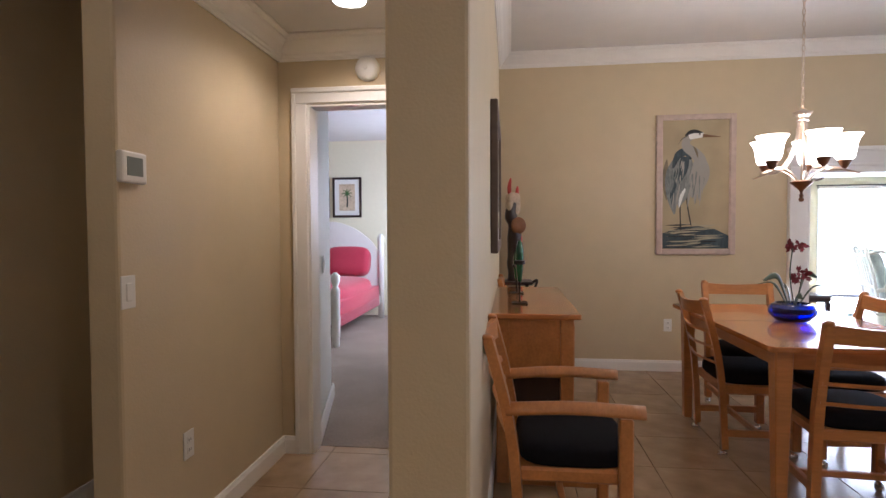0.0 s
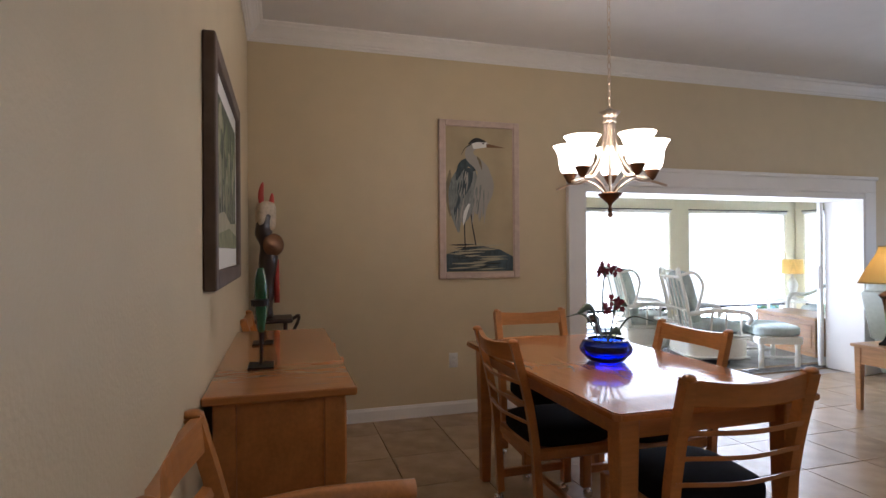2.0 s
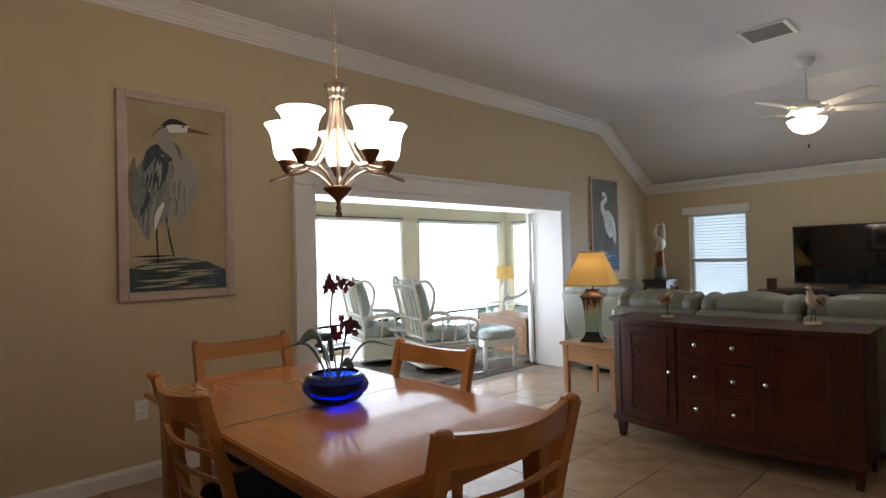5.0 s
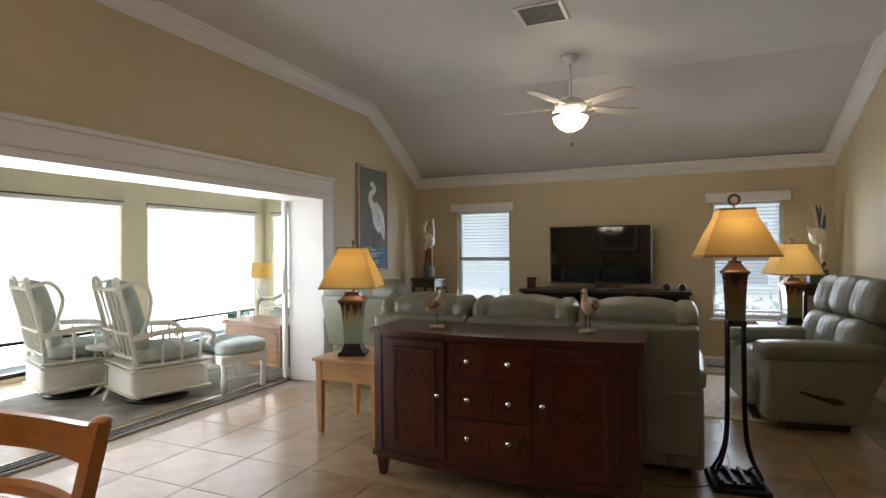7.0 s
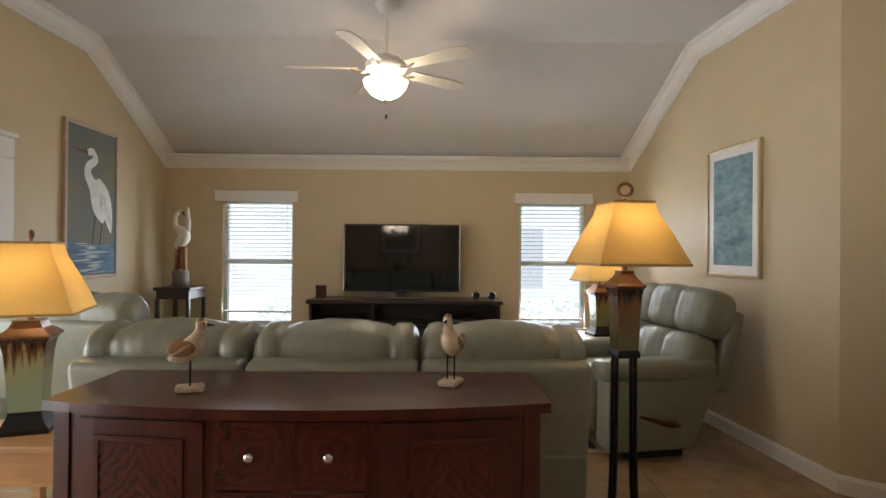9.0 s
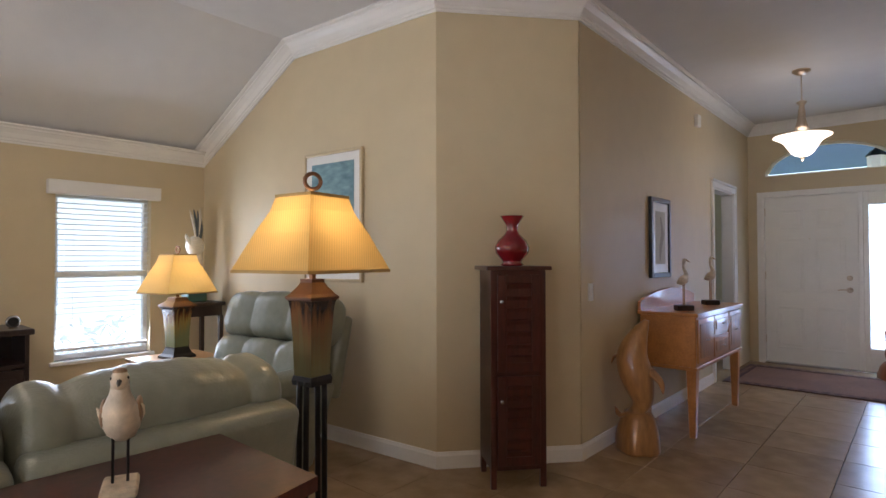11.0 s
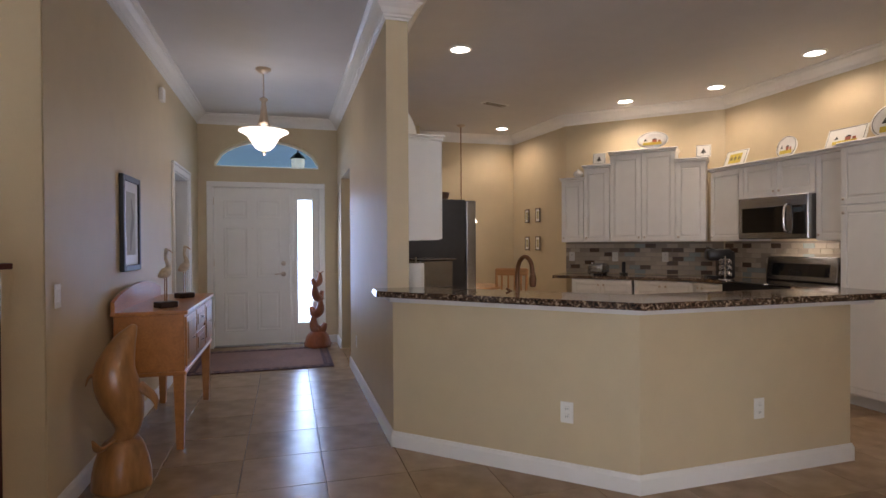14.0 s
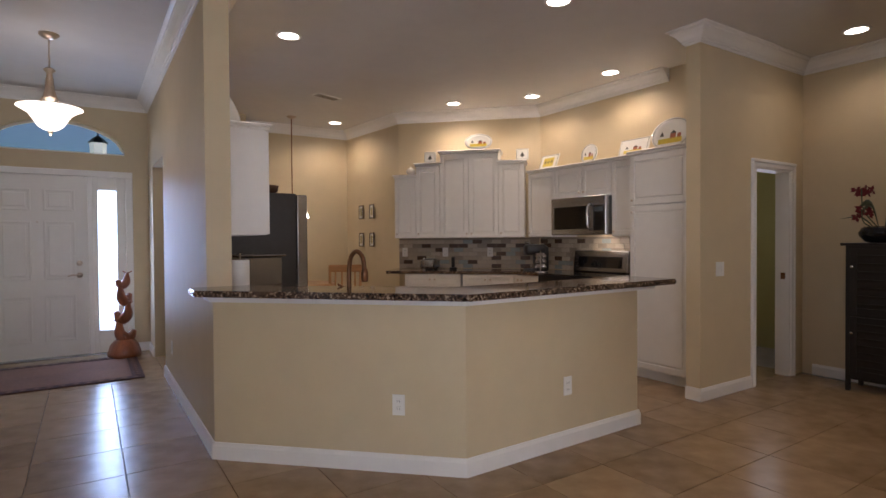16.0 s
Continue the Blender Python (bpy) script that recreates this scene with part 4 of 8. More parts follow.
def chair(place, turn, arms, label):
    c = thing("dining_chair", place, turn, label, "chair", "chairs of the dining set")
    w = 0.225 if not arms else 0.25
    part("seat", cushion(2 * w - 0.02, 0.43, 0.10, (0, -0.02, 0.455)), BLACKFAB, c, "black padded seat", True)
    part("seat_frame", box(-w + 0.01, -0.22, 0.365, w - 0.01, 0.19, 0.42, 0.01), MAPLE, c)
    for sx in (-1, 1):
        pts = curve([(sx * w, 0.18, 0.06), (sx * w, 0.20, 0.42), (sx * w, 0.235, 0.65), (sx * w, 0.30, 0.90)], 5)
        bm = tube(pts, 0.023, 4, flat=1.25)
        part("back_post", bm, MAPLE, c)
        part("post_cap", blob(0.02, 0.024, 0.014, (sx * w, 0.303, 0.903)), MAPLE, c, smooth=True)
        part("front_leg", box(sx * w - 0.022, -0.22, 0.06, sx * w + 0.022, -0.17, 0.42 if not arms else 0.62, 0.006), MAPLE, c)
        part("side_rail", box(sx * w - 0.014, -0.18, 0.13, sx * w + 0.014, 0.18, 0.17, 0.004), MAPLE, c)
        for y in (-0.195, 0.18):
            k = part("caster", moved(lathe([(0.022, -0.012), (0.026, -0.006), (0.026, 0.006), (0.022, 0.012)], 14), pose(sx * w, y + 0.012, 0.026, 90, 0, 90)), CHROME, c, "chrome caster wheel", True)
            part("caster_stem", tube([(sx * w, y, 0.035), (sx * w, y, 0.07)], 0.01, 8), CHROME, k)
        if arms:
            part("armrest", tube(curve([(sx * w, 0.235, 0.64), (sx * (w + 0.012), 0.0, 0.655), (sx * (w + 0.012), -0.26, 0.645)], 5), 0.028, 8, flat=0.6), MAPLE, c, smooth=True)
    part("cross_rail", box(-w, -0.015, 0.135, w, 0.015, 0.165, 0.004), MAPLE, c)
    for z, h in ((0.545, 0.028), (0.635, 0.028), (0.72, 0.03)):
        y = 0.205 + (z - 0.42) * 0.19
        bm = tube(curve([(-w, y, z), (0, y + 0.035, z), (w, y, z)], 6), h * 0.62, 4, flat=0.45)
        part("back_slat", bm, MAPLE, c)
    bm = bmesh.new()
    top = curve([(-w, 0.28, 0.86), (0, 0.32, 0.855), (w, 0.28, 0.86)], 6)
    rows = []
    for p in top:
        u = (p.x / w) ** 2
        rows.append([bm.verts.new(p + Vector((0, dy, dz))) for dy, dz in ((-0.011, -0.045), (0.011, -0.045), (0.022, 0.028 + 0.012 * u), (-0.002, 0.028 + 0.012 * u))])
    for a, b in zip(rows, rows[1:]):
        for k in range(4):
            bm.faces.new((a[k], a[(k + 1) % 4], b[(k + 1) % 4], b[k]))
    bm.faces.new(rows[0])
    bm.faces.new(rows[-1])
    part("top_rail", bm, MAPLE, c)
    return c


side = chair((2.635, 3.67, 0), 176, False, "honey maple ladder-back dining chair with black seat on casters")
for x, y, a in ((2.915, 4.31, -88), (2.74, 4.985, -3), (2.45, 4.39, 90)):
    copy_thing(side, pose(x, y, 0, 0, 0, a))
arm = chair((1.285, 3.20, 0), 90, True, "honey maple dining armchair with black seat by the wall")
copy_thing(arm, pose(1.285, 5.56, 0, 0, 0, 90))

s = thing("sideboard", (1.19, 4.375, 0), 90, "honey maple sideboard with open wine cubbies below", "sideboard")
s.scale = (0.91, 0.95, 1.1)
part("top", box(-0.745, -0.24, 0.775, 0.745, 0.235, 0.80, 0.006, 2), MAPLE_TOP, s)
part("case", box(-0.70, -0.20, 0.50, 0.70, 0.20, 0.775, 0.003), MAPLE, s)
part("shelf", box(-0.70, -0.19, 0.16, 0.70, 0.20, 0.19, 0.003), MAPLE, s)
part("back_panel", box(-0.70, 0.185, 0.19, 0.70, 0.20, 0.50), MAPLE, s)
for x in (-0.68, 0.68):
    for y in (-0.17, 0.17):
        part("leg", box(x - 0.035, y - 0.035, 0, x + 0.035, y + 0.035, 0.775, 0.004), MAPLE, s)
for k in range(3):
    x = -0.46 + 0.46 * k
    d = part("drawer", box(x - 0.215, -0.212, 0.53, x + 0.215, -0.202, 0.745, 0.004), MAPLE, s)
    part("knob", blob(0.014, 0.014, 0.014, (x, -0.225, 0.64)), NICKEL, d, smooth=True)
for k in range(6):
    part("bottle_divider", box(-0.66 + 0.1 * k, -0.18, 0.19, -0.648 + 0.1 * k, 0.18, 0.49), DARKWOOD, s)
for k in range(4):
    o = thing("wine_bottle", (1.06 + 0.08 * k, 3.86, 0.249), 0, "dark green wine bottle lying on the sideboard shelf", "bottle", "bottles in the sideboard")
    part("glass", moved(lathe([(0.036, 0), (0.038, 0.19), (0.014, 0.25), (0.014, 0.30)], 14), pose(0, -0.1, 0, -90, 0, 0)), material("bottle_glass", (0.02, 0.05, 0.03), 0.1, spread=0.2), o, smooth=True)


def cactus(place, h, label):
    c = thing("candle_holder", place, 90, label, "candle holder", "green candle holders")
    g = material("green_glazed_metal", (0.02, 0.11, 0.045), 0.25, spread=0.4, grain=30, coat=0.4)
    part("foot", box(-0.06, -0.045, 0, 0.06, 0.045, 0.008, 0.002), IRON, c)
    part("stem", tube([(0, 0, 0.008), (0, 0, h * 0.45)], 0.006), IRON, c)
    part("trunk", tube(curve([(0, 0, h * 0.35), (0.004, 0, h * 0.6), (-0.006, 0, h * 0.85), (0, 0, h)], 6), [0.012 + 0.012 * math.sin(math.pi * i / 18) for i in range(19)], 8), g, c, "green cactus trunk", True)
    part("branch", tube(curve([(0, 0, h * 0.5), (0.05, 0, h * 0.55), (0.06, 0, h * 0.72)], 5), 0.011, 8), g, c, "green cactus arm", True)
    part("candle_cup", lathe([(0.03, h * 0.64), (0.032, h * 0.70), (0.026, h * 0.70)], 14, at=(-0.08, 0, 0)), IRON, c)
    part("cup_arm", tube([(0, 0, h * 0.62), (-0.08, 0, h * 0.645)], 0.005), IRON, c)
    return c


cactus((1.12, 4.10, 0.88), 0.36, "green cactus-shaped metal candle holder on the sideboard")
cactus((1.11, 4.62, 0.88), 0.28, "smaller green cactus-shaped candle holder on the sideboard")
o = thing("plant_stand", (1.115, 5.95, 0), 0, "small dark wooden corner stand with curved ends", "stand")
part("top", box(-0.15, -0.15, 0.80, 0.15, 0.15, 0.825, 0.008), DARKWOOD, o)
for sx in (-1, 1):
    part("scroll", tube(curve([(sx * 0.15, 0, 0.81), (sx * 0.19, 0, 0.83), (sx * 0.18, 0, 0.78), (sx * 0.12, 0, 0.66)], 5), 0.012), DARKWOOD, o, smooth=True)
    for sy in (-1, 1):
        part("leg", tube([(sx * 0.11, sy * 0.11, 0), (sx * 0.1, sy * 0.1, 0.8)], 0.014), DARKWOOD, o)
o.scale = (1, 1, 1.025)
o = thing("rooster_carving", (1.09, 5.95, 0.846), 30, "tall carved wooden rooster with a red comb", "carving")
bm = tube(curve([(0, 0, 0), (0.0, 0, 0.2), (0.02, 0, 0.45), (-0.02, 0, 0.6), (0.0, 0, 0.72)], 6), [0.05, 0.045, 0.042, 0.045, 0.05, 0.055, 0.05, 0.05, 0.055, 0.06, 0.065, 0.065, 0.06, 0.055, 0.05, 0.05, 0.055, 0.06, 0.055, 0.05, 0.05, 0.05, 0.05, 0.05, 0.04], 10)
part("body", bm, DARKWOOD, o, "dark carved body", True)
part("head", cushion(0.13, 0.09, 0.2, (0, 0, 0.70)), FEATHER, o, "cream painted head", True)
RC = material("red_painted_wood", (0.45, 0.045, 0.03), 0.5, spread=0.25)
part("comb", tube(curve([(-0.03, 0, 0.75), (-0.035, 0, 0.85), (-0.02, 0, 0.93)], 4), [0.02, 0.028, 0.034, 0.036, 0.034, 0.03, 0.026, 0.02, 0.008], 8, flat=0.5), RC, o, "red comb", True)
part("comb", tube(curve([(0.03, 0, 0.72), (0.045, 0, 0.80), (0.05, 0, 0.86)], 4), [0.02, 0.028, 0.034, 0.036, 0.034, 0.03, 0.026, 0.02, 0.008], 8, flat=0.5), RC, o, "red comb", True)
part("wattle", tube([(0.07, -0.02, 0.1), (0.065, -0.02, 0.4)], 0.02, 8), RC, o, "red side strip", True)
part("wing_disc", moved(lathe([(0.07, -0.012), (0.08, 0), (0.07, 0.012)], 20), pose(0.03, -0.05, 0.5, 90, 0, 0)), BRONZE, o, smooth=True)


def shapes(name, polys, mat, parent, label, depth, step=0.0):
    """Flat painted shapes on a canvas; points are (x, z) on the picture plane."""
    bm = bmesh.new()
    for k, p in enumerate(polys):
        bm.faces.new([bm.verts.new((x, depth - step * k, z)) for x, z in p])
    if not step:
        bmesh.ops.remove_doubles(bm, verts=bm.verts, dist=0.00005)
    return part(name, bm, mat, parent, label)


def frame_picture(place, turn, w, h, border, mat_frame, canvas, label, mat_in=0.0, thick=0.03):
    p = thing("picture", place, turn, label, "picture")
    for a, b, c, d in ((-w / 2, 0, -w / 2 + border, h), (w / 2 - border, 0, w / 2, h), (-w / 2 + border, 0, w / 2 - border, border), (-w / 2 + border, h - border, w / 2 - border, h)):
        part("frame", box(a, -thick, b, c, 0, d, 0.006, 2), mat_frame, p)
    if mat_in:
        part("mount", box(-w / 2 + border, -thick * 0.55, border, w / 2 - border, -0.002, h - border), PLASTIC, p, "white mount")
    e = border + mat_in
    part("canvas", box(-w / 2 + e, -thick * 0.62, e, w / 2 - e, -thick * 0.5 - 0.001 if mat_in else -0.002, h - e), canvas, p)
    return p


def leaf_line(pts, width):
    """A tapering stroke along a curve, as polygons."""
    c = curve([(x, 0, z) for x, z in pts], 5)
    n = len(c)
    edge = []
    for i in range(n):
        d = (c[min(i + 1, n - 1)] - c[max(i - 1, 0)]).normalized()
        q = Vector((-d.z, 0, d.x)) * width(i / (n - 1))
        edge.append((((c[i] + q).x, (c[i] + q).z), ((c[i] - q).x, (c[i] - q).z)))
    out = [[a[0], b[0], b[1], a[1]] for a, b in zip(edge, edge[1:])]
    return out


PINKWOOD = material("washed_pink_frame", (0.52, 0.40, 0.33), 0.5, spread=0.2, grain=20)
CANVAS = material("ochre_canvas", (0.42, 0.34, 0.20), 0.7, spread=0.2, grain=4, large=2.5)
HB = material("slate_blue_paint", (0.045, 0.065, 0.072), 0.7, spread=0.7, grain=22, stretch=(4, 1, 1))
HM = material("blue_grey_paint", (0.17, 0.21, 0.21), 0.7, spread=0.6, grain=26, stretch=(6, 1, 1.2), second=(0.34, 0.36, 0.33))
HG = material("grey_white_paint", (0.55, 0.52, 0.45), 0.7, spread=0.4, grain=24, stretch=(7, 1, 1.5), second=(0.36, 0.34, 0.30))
HD = material("dark_paint", (0.02, 0.022, 0.022), 0.7, spread=0.4)
HO = material("ochre_brown_paint", (0.16, 0.085, 0.035), 0.7, spread=0.3)
HY = material("pale_water_paint", (0.40, 0.36, 0.24), 0.7, spread=0.2)
HS = material("smudged_shadow_paint", (0.20, 0.165, 0.10), 0.7, spread=0.4, grain=12)
SKYC = material("blue_canvas", (0.17, 0.215, 0.25), 0.7, spread=0.3, grain=3, large=1.2, second=(0.23, 0.20, 0.11))
WH = material("white_paint_strokes", (0.75, 0.76, 0.72), 0.7, spread=0.15, grain=20)
WG = material("shaded_white_strokes", (0.46, 0.50, 0.50), 0.7, spread=0.2, grain=20)
EW = material("blue_water_paint", (0.10, 0.19, 0.27), 0.7, spread=0.5, grain=8, stretch=(1, 1, 6))


def swell(a, m, b):
    """Half width of a stroke that grows from a to m and thins to b."""
    return lambda t: a * (1 - t) ** 2 + 2 * m * t * (1 - t) * 2 + b * t * t


def plumes(p, f, w, box_at, count, mats, d, seed, size=0.011, fall=(-0.03, -0.10)):
    r = random.Random(seed)
    (xa, za), (xb, zb), wide = box_at
    for k in range(count):
        t = r.random()
        x, z = xa + (xb - xa) * t + wide * (r.random() - 0.5), za + (zb - za) * t
        dx, dz = fall[0] * (0.4 + r.random()), fall[1] * (0.6 + 0.8 * r.random())
        shapes("plume", leaf_line(f([(x, z), (x + dx * 0.3, z + dz * 0.5), (x + dx, z + dz)]), lambda q: w * size * math.sin(math.pi * (0.12 + 0.85 * q))), mats[k % len(mats)], p, "painted plume stroke", -d - 0.00001 * k)


def ripples(p, f, h, count, top, mat, d, seed, label):
    r = random.Random(seed)
    polys = []
    for k in range(count):
        z, x, n = top * (0.03 + 0.95 * k / count), -0.30 + 0.5 * r.random(), 0.10 + 0.16 * r.random()
        x0, x1 = max(-0.49, x - n), min(0.49, x + n)
        polys += leaf_line(f([(x0, z), ((x0 + x1) / 2, z + 0.006 * (r.random() - 0.3)), (x1, z + 0.004)]), lambda q: h * (0.0025 + 0.003 * (k % 3) / 2) * math.sin(math.pi * (0.03 + 0.94 * q)))
    shapes("ripple", polys, mat, p, label, -d, 0.000002)


def heron(p, w, h, z0, d):
    """A tall grey heron painted standing in dark water."""
    f = lambda pts: [(x * w, z0 + z * h) for x, z in pts]
    shapes("shadow", leaf_line(f([(-0.44, 0.70), (-0.46, 0.55), (-0.44, 0.38)]), swell(0.004, 0.026, 0.004)), HS, p, "smudged dark paint", -d)
    shapes("water", [f([(-0.5, 0.0), (0.5, 0.0), (0.5, 0.10), (0.30, 0.15), (0.05, 0.175), (-0.2, 0.17), (-0.5, 0.12)])], HB, p, "dark painted water", -d)
    ripples(p, f, h, 26, 0.20, HY, d + 0.0003, 5, "pale painted ripples")
    ripples(p, f, h, 9, 0.21, HD, d + 0.0007, 8, "dark painted ripples")
    for pts in (((-0.20, 0.42), (-0.232, 0.34), (-0.223, 0.145)), ((-0.14, 0.44), (-0.12, 0.33), (-0.064, 0.18))):
        shapes("shank", leaf_line(f(pts), lambda t: w * 0.009), HD, p, "dark painted leg", -d - 0.001)
    shapes("body", leaf_line(f([(-0.16, 0.70), (-0.18, 0.56), (-0.22, 0.44), (-0.25, 0.33)]), swell(w * 0.10, w * 0.13, w * 0.01)), HM, p, "blue-grey painted flank", -d - 0.0012)
    shapes("wing", leaf_line(f([(-0.22, 0.735), (-0.34, 0.60), (-0.36, 0.44), (-0.32, 0.27)]), swell(w * 0.05, w * 0.09, w * 0.012)), HM, p, "pale slate painted wing", -d - 0.0014)
    shapes("wing", leaf_line(f([(-0.07, 0.70), (-0.15, 0.755), (-0.27, 0.73), (-0.35, 0.63)]), swell(w * 0.02, w * 0.055, w * 0.01)), HB, p, "dark slate painted shoulder", -d - 0.0016)
    shapes("wing", leaf_line(f([(-0.16, 0.72), (-0.19, 0.62), (-0.24, 0.52)]), swell(w * 0.06, w * 0.05, w * 0.006)), HB, p, "dark slate painted shoulder", -d - 0.0017)
    plumes(p, f, w, ((-0.22, 0.70), (-0.34, 0.42), 0.12), 34, (HB, HM, HG), d + 0.0018, 3)
    shapes("breast", leaf_line(f([(0.06, 0.70), (0.07, 0.60), (0.02, 0.50), (-0.06, 0.40)]), swell(w * 0.08, w * 0.115, w * 0.02)), HG, p, "pale painted breast", -d - 0.0022)
    plumes(p, f, w, ((0.06, 0.62), (-0.02, 0.46), 0.20), 46, (HG, HG, HM), d + 0.0024, 4, 0.010, (-0.02, -0.11))
    shapes("tail", leaf_line(f([(-0.16, 0.47), (-0.22, 0.40), (-0.25, 0.32)]), swell(w * 0.012, w * 0.022, w * 0.004)), WH, p, "white painted tail streak", -d - 0.003)
    shapes("neck", leaf_line(f([(-0.05, 0.885), (-0.145, 0.845), (-0.14, 0.795), (-0.02, 0.745), (0.06, 0.69), (0.05, 0.60)]), lambda t: w * (0.048 + 0.055 * t)), HG, p, "grey painted neck", -d - 0.0031)
    shapes("throat", leaf_line(f([(-0.04, 0.80), (0.0, 0.765), (0.03, 0.71)]), swell(w * 0.006, w * 0.016, w * 0.004)), HS, p, "brown painted throat stroke", -d - 0.0033)
    shapes("head", leaf_line(f([(-0.11, 0.875), (0.0, 0.892), (0.13, 0.882)]), swell(w * 0.045, w * 0.05, w * 0.02)), WH, p, "white painted face", -d - 0.0034)
    shapes("cap", leaf_line(f([(-0.17, 0.885), (-0.05, 0.915), (0.10, 0.905)]), swell(w * 0.006, w * 0.028, w * 0.004)), HD, p, "dark painted crown", -d - 0.0036)
    shapes("crest", leaf_line(f([(-0.12, 0.885), (-0.22, 0.855), (-0.28, 0.80)]), lambda t: w * 0.007 * (1.1 - t)), HD, p, "dark painted crest plume", -d - 0.0036)
    shapes("bill", [f([(0.10, 0.895), (0.39, 0.868), (0.10, 0.866)])], HO, p, "brown painted bill", -d - 0.0038)
    shapes("eye", [f([(0.055 + 0.016 * math.cos(q), 0.893 + 0.007 * math.sin(q)) for q in (0, 1, 2, 3, 4, 5)])], HD, p, "dark painted eye", -d - 0.0038)


def egret(p, w, h, z0, d):
    """A white egret painted over blue water."""
    f = lambda pts: [(x * w, z0 + z * h) for x, z in pts]
    shapes("water", [f([(-0.5, 0.0), (0.5, 0.0), (0.5, 0.22), (0.1, 0.20), (-0.5, 0.23)])], EW, p, "blue painted water", -d)
    ripples(p, f, h, 20, 0.22, WG, d + 0.0003, 6, "pale painted ripples")
    for pts in (((0.06, 0.42), (0.03, 0.33), (0.0, 0.21)), ((0.20, 0.40), (0.19, 0.31), (0.15, 0.20))):
        shapes("shank", leaf_line(f(pts), lambda t: w * 0.010), HD, p, "dark painted leg", -d - 0.001)
    shapes("body", leaf_line(f([(0.0, 0.65), (0.10, 0.54), (0.17, 0.44), (0.22, 0.36)]), swell(w * 0.07, w * 0.13, w * 0.02)), WH, p, "white painted body", -d - 0.0012)
    shapes("wing", leaf_line(f([(0.08, 0.66), (0.24, 0.56), (0.33, 0.43), (0.40, 0.29)]), swell(w * 0.05, w * 0.10, w * 0.01)), WH, p, "white painted wing", -d - 0.0014)
    plumes(p, f, w, ((0.14, 0.62), (0.33, 0.42), 0.12), 22, (WG, WH), d + 0.0016, 3, 0.009, (0.05, -0.10))
    shapes("neck", leaf_line(f([(0.0, 0.845), (0.05, 0.80), (-0.09, 0.745), (-0.11, 0.69), (-0.02, 0.62), (0.05, 0.56)]), lambda t: w * (0.042 + 0.05 * t)), WH, p, "white painted neck", -d - 0.0024)
    shapes("head", leaf_line(f([(-0.13, 0.835), (-0.03, 0.85), (0.05, 0.835)]), swell(w * 0.025, w * 0.04, w * 0.02)), WH, p, "white painted head", -d - 0.0026)
    shapes("bill", [f([(-0.11, 0.85), (-0.42, 0.845), (-0.11, 0.822)])], HO, p, "brown painted bill", -d - 0.0028)


p = frame_picture((2.727, NORTH, 1.075), 0, 0.685, 1.262, 0.05, PINKWOOD, CANVAS, "heron painting in a washed pink wooden frame", thick=0.035)
part("slip", box(-0.297, -0.028, 0.045, -0.285, -0.004, 1.217, 0.003), PINKWOOD, p)
part("slip", box(0.285, -0.028, 0.045, 0.297, -0.004, 1.217, 0.003), PINKWOOD, p)
heron(p, 0.57, 1.15, 0.056, 0.0232)
p = frame_picture((7.865, NORTH, 1.045), 0, 0.67, 1.205, 0.03, PINKWOOD, SKYC, "egret painting on blue canvas in a thin pinkish frame", thick=0.03)
egret(p, 0.60, 1.13, 0.04, 0.0200)
BROWNF = material("weathered_brown_frame", (0.12, 0.085, 0.065), 0.6, spread=0.35, grain=18)
GREENC = material("green_forest_canvas", (0.055, 0.07, 0.035), 0.7, spread=0.6, grain=14, large=3, second=(0.10, 0.12, 0.06))
GREENS = [material("forest_paint", c, 0.7, spread=0.5, grain=30, large=6) for c in ((0.035, 0.05, 0.022), (0.10, 0.125, 0.05), (0.19, 0.20, 0.10), (0.30, 0.29, 0.17))]
p = frame_picture((WEST, 4.30, 1.18), 90, 1.03, 0.80, 0.06, BROWNF, GREENC, "framed green forest print with white mount and brown frame", mat_in=0.075, thick=0.04)
rf = random.Random(12)
for k, mt in enumerate(GREENS):
    crowns = []
    for _ in range((30, 34, 26, 12)[k]):
        cx, cz, cr = -0.35 + 0.70 * rf.random(), 0.30 + 0.30 * rf.random(), 0.018 + 0.035 * rf.random()
        crowns.append([(max(-0.378, min(0.378, cx + cr * (0.7 + 0.5 * rf.random()) * math.cos(a * 0.7))), max(0.14, min(0.66, cz + 1.2 * cr * (0.7 + 0.5 * rf.random()) * math.sin(a * 0.7)))) for a in range(9)])
    shapes("foliage", crowns, mt, p, "painted tree crowns", -0.0252 - 0.0006 * k, 0.00001)
shapes("shore", [[(-0.379, 0.137), (0.379, 0.137), (0.379, 0.25), (0.1, 0.235), (-0.15, 0.27), (-0.379, 0.245)]], HY, p, "pale painted shore", -0.0276)
shapes("pool", [[(-0.379, 0.138), (0.379, 0.138), (0.379, 0.19), (0.05, 0.215), (-0.379, 0.18)]], GREENS[2], p, "green painted water", -0.0279)
shapes("trunks", [q for k in range(9) for q in leaf_line([(-0.34 + 0.082 * k, 0.245 + 0.01 * (k % 3)), (-0.335 + 0.082 * k, 0.40), (-0.35 + 0.083 * k + 0.01 * (k % 2), 0.56 + 0.02 * (k % 4))], lambda t: 0.007 * (1.1 - t))], HG, p, "pale painted trunks", -0.0282, 0.000002)


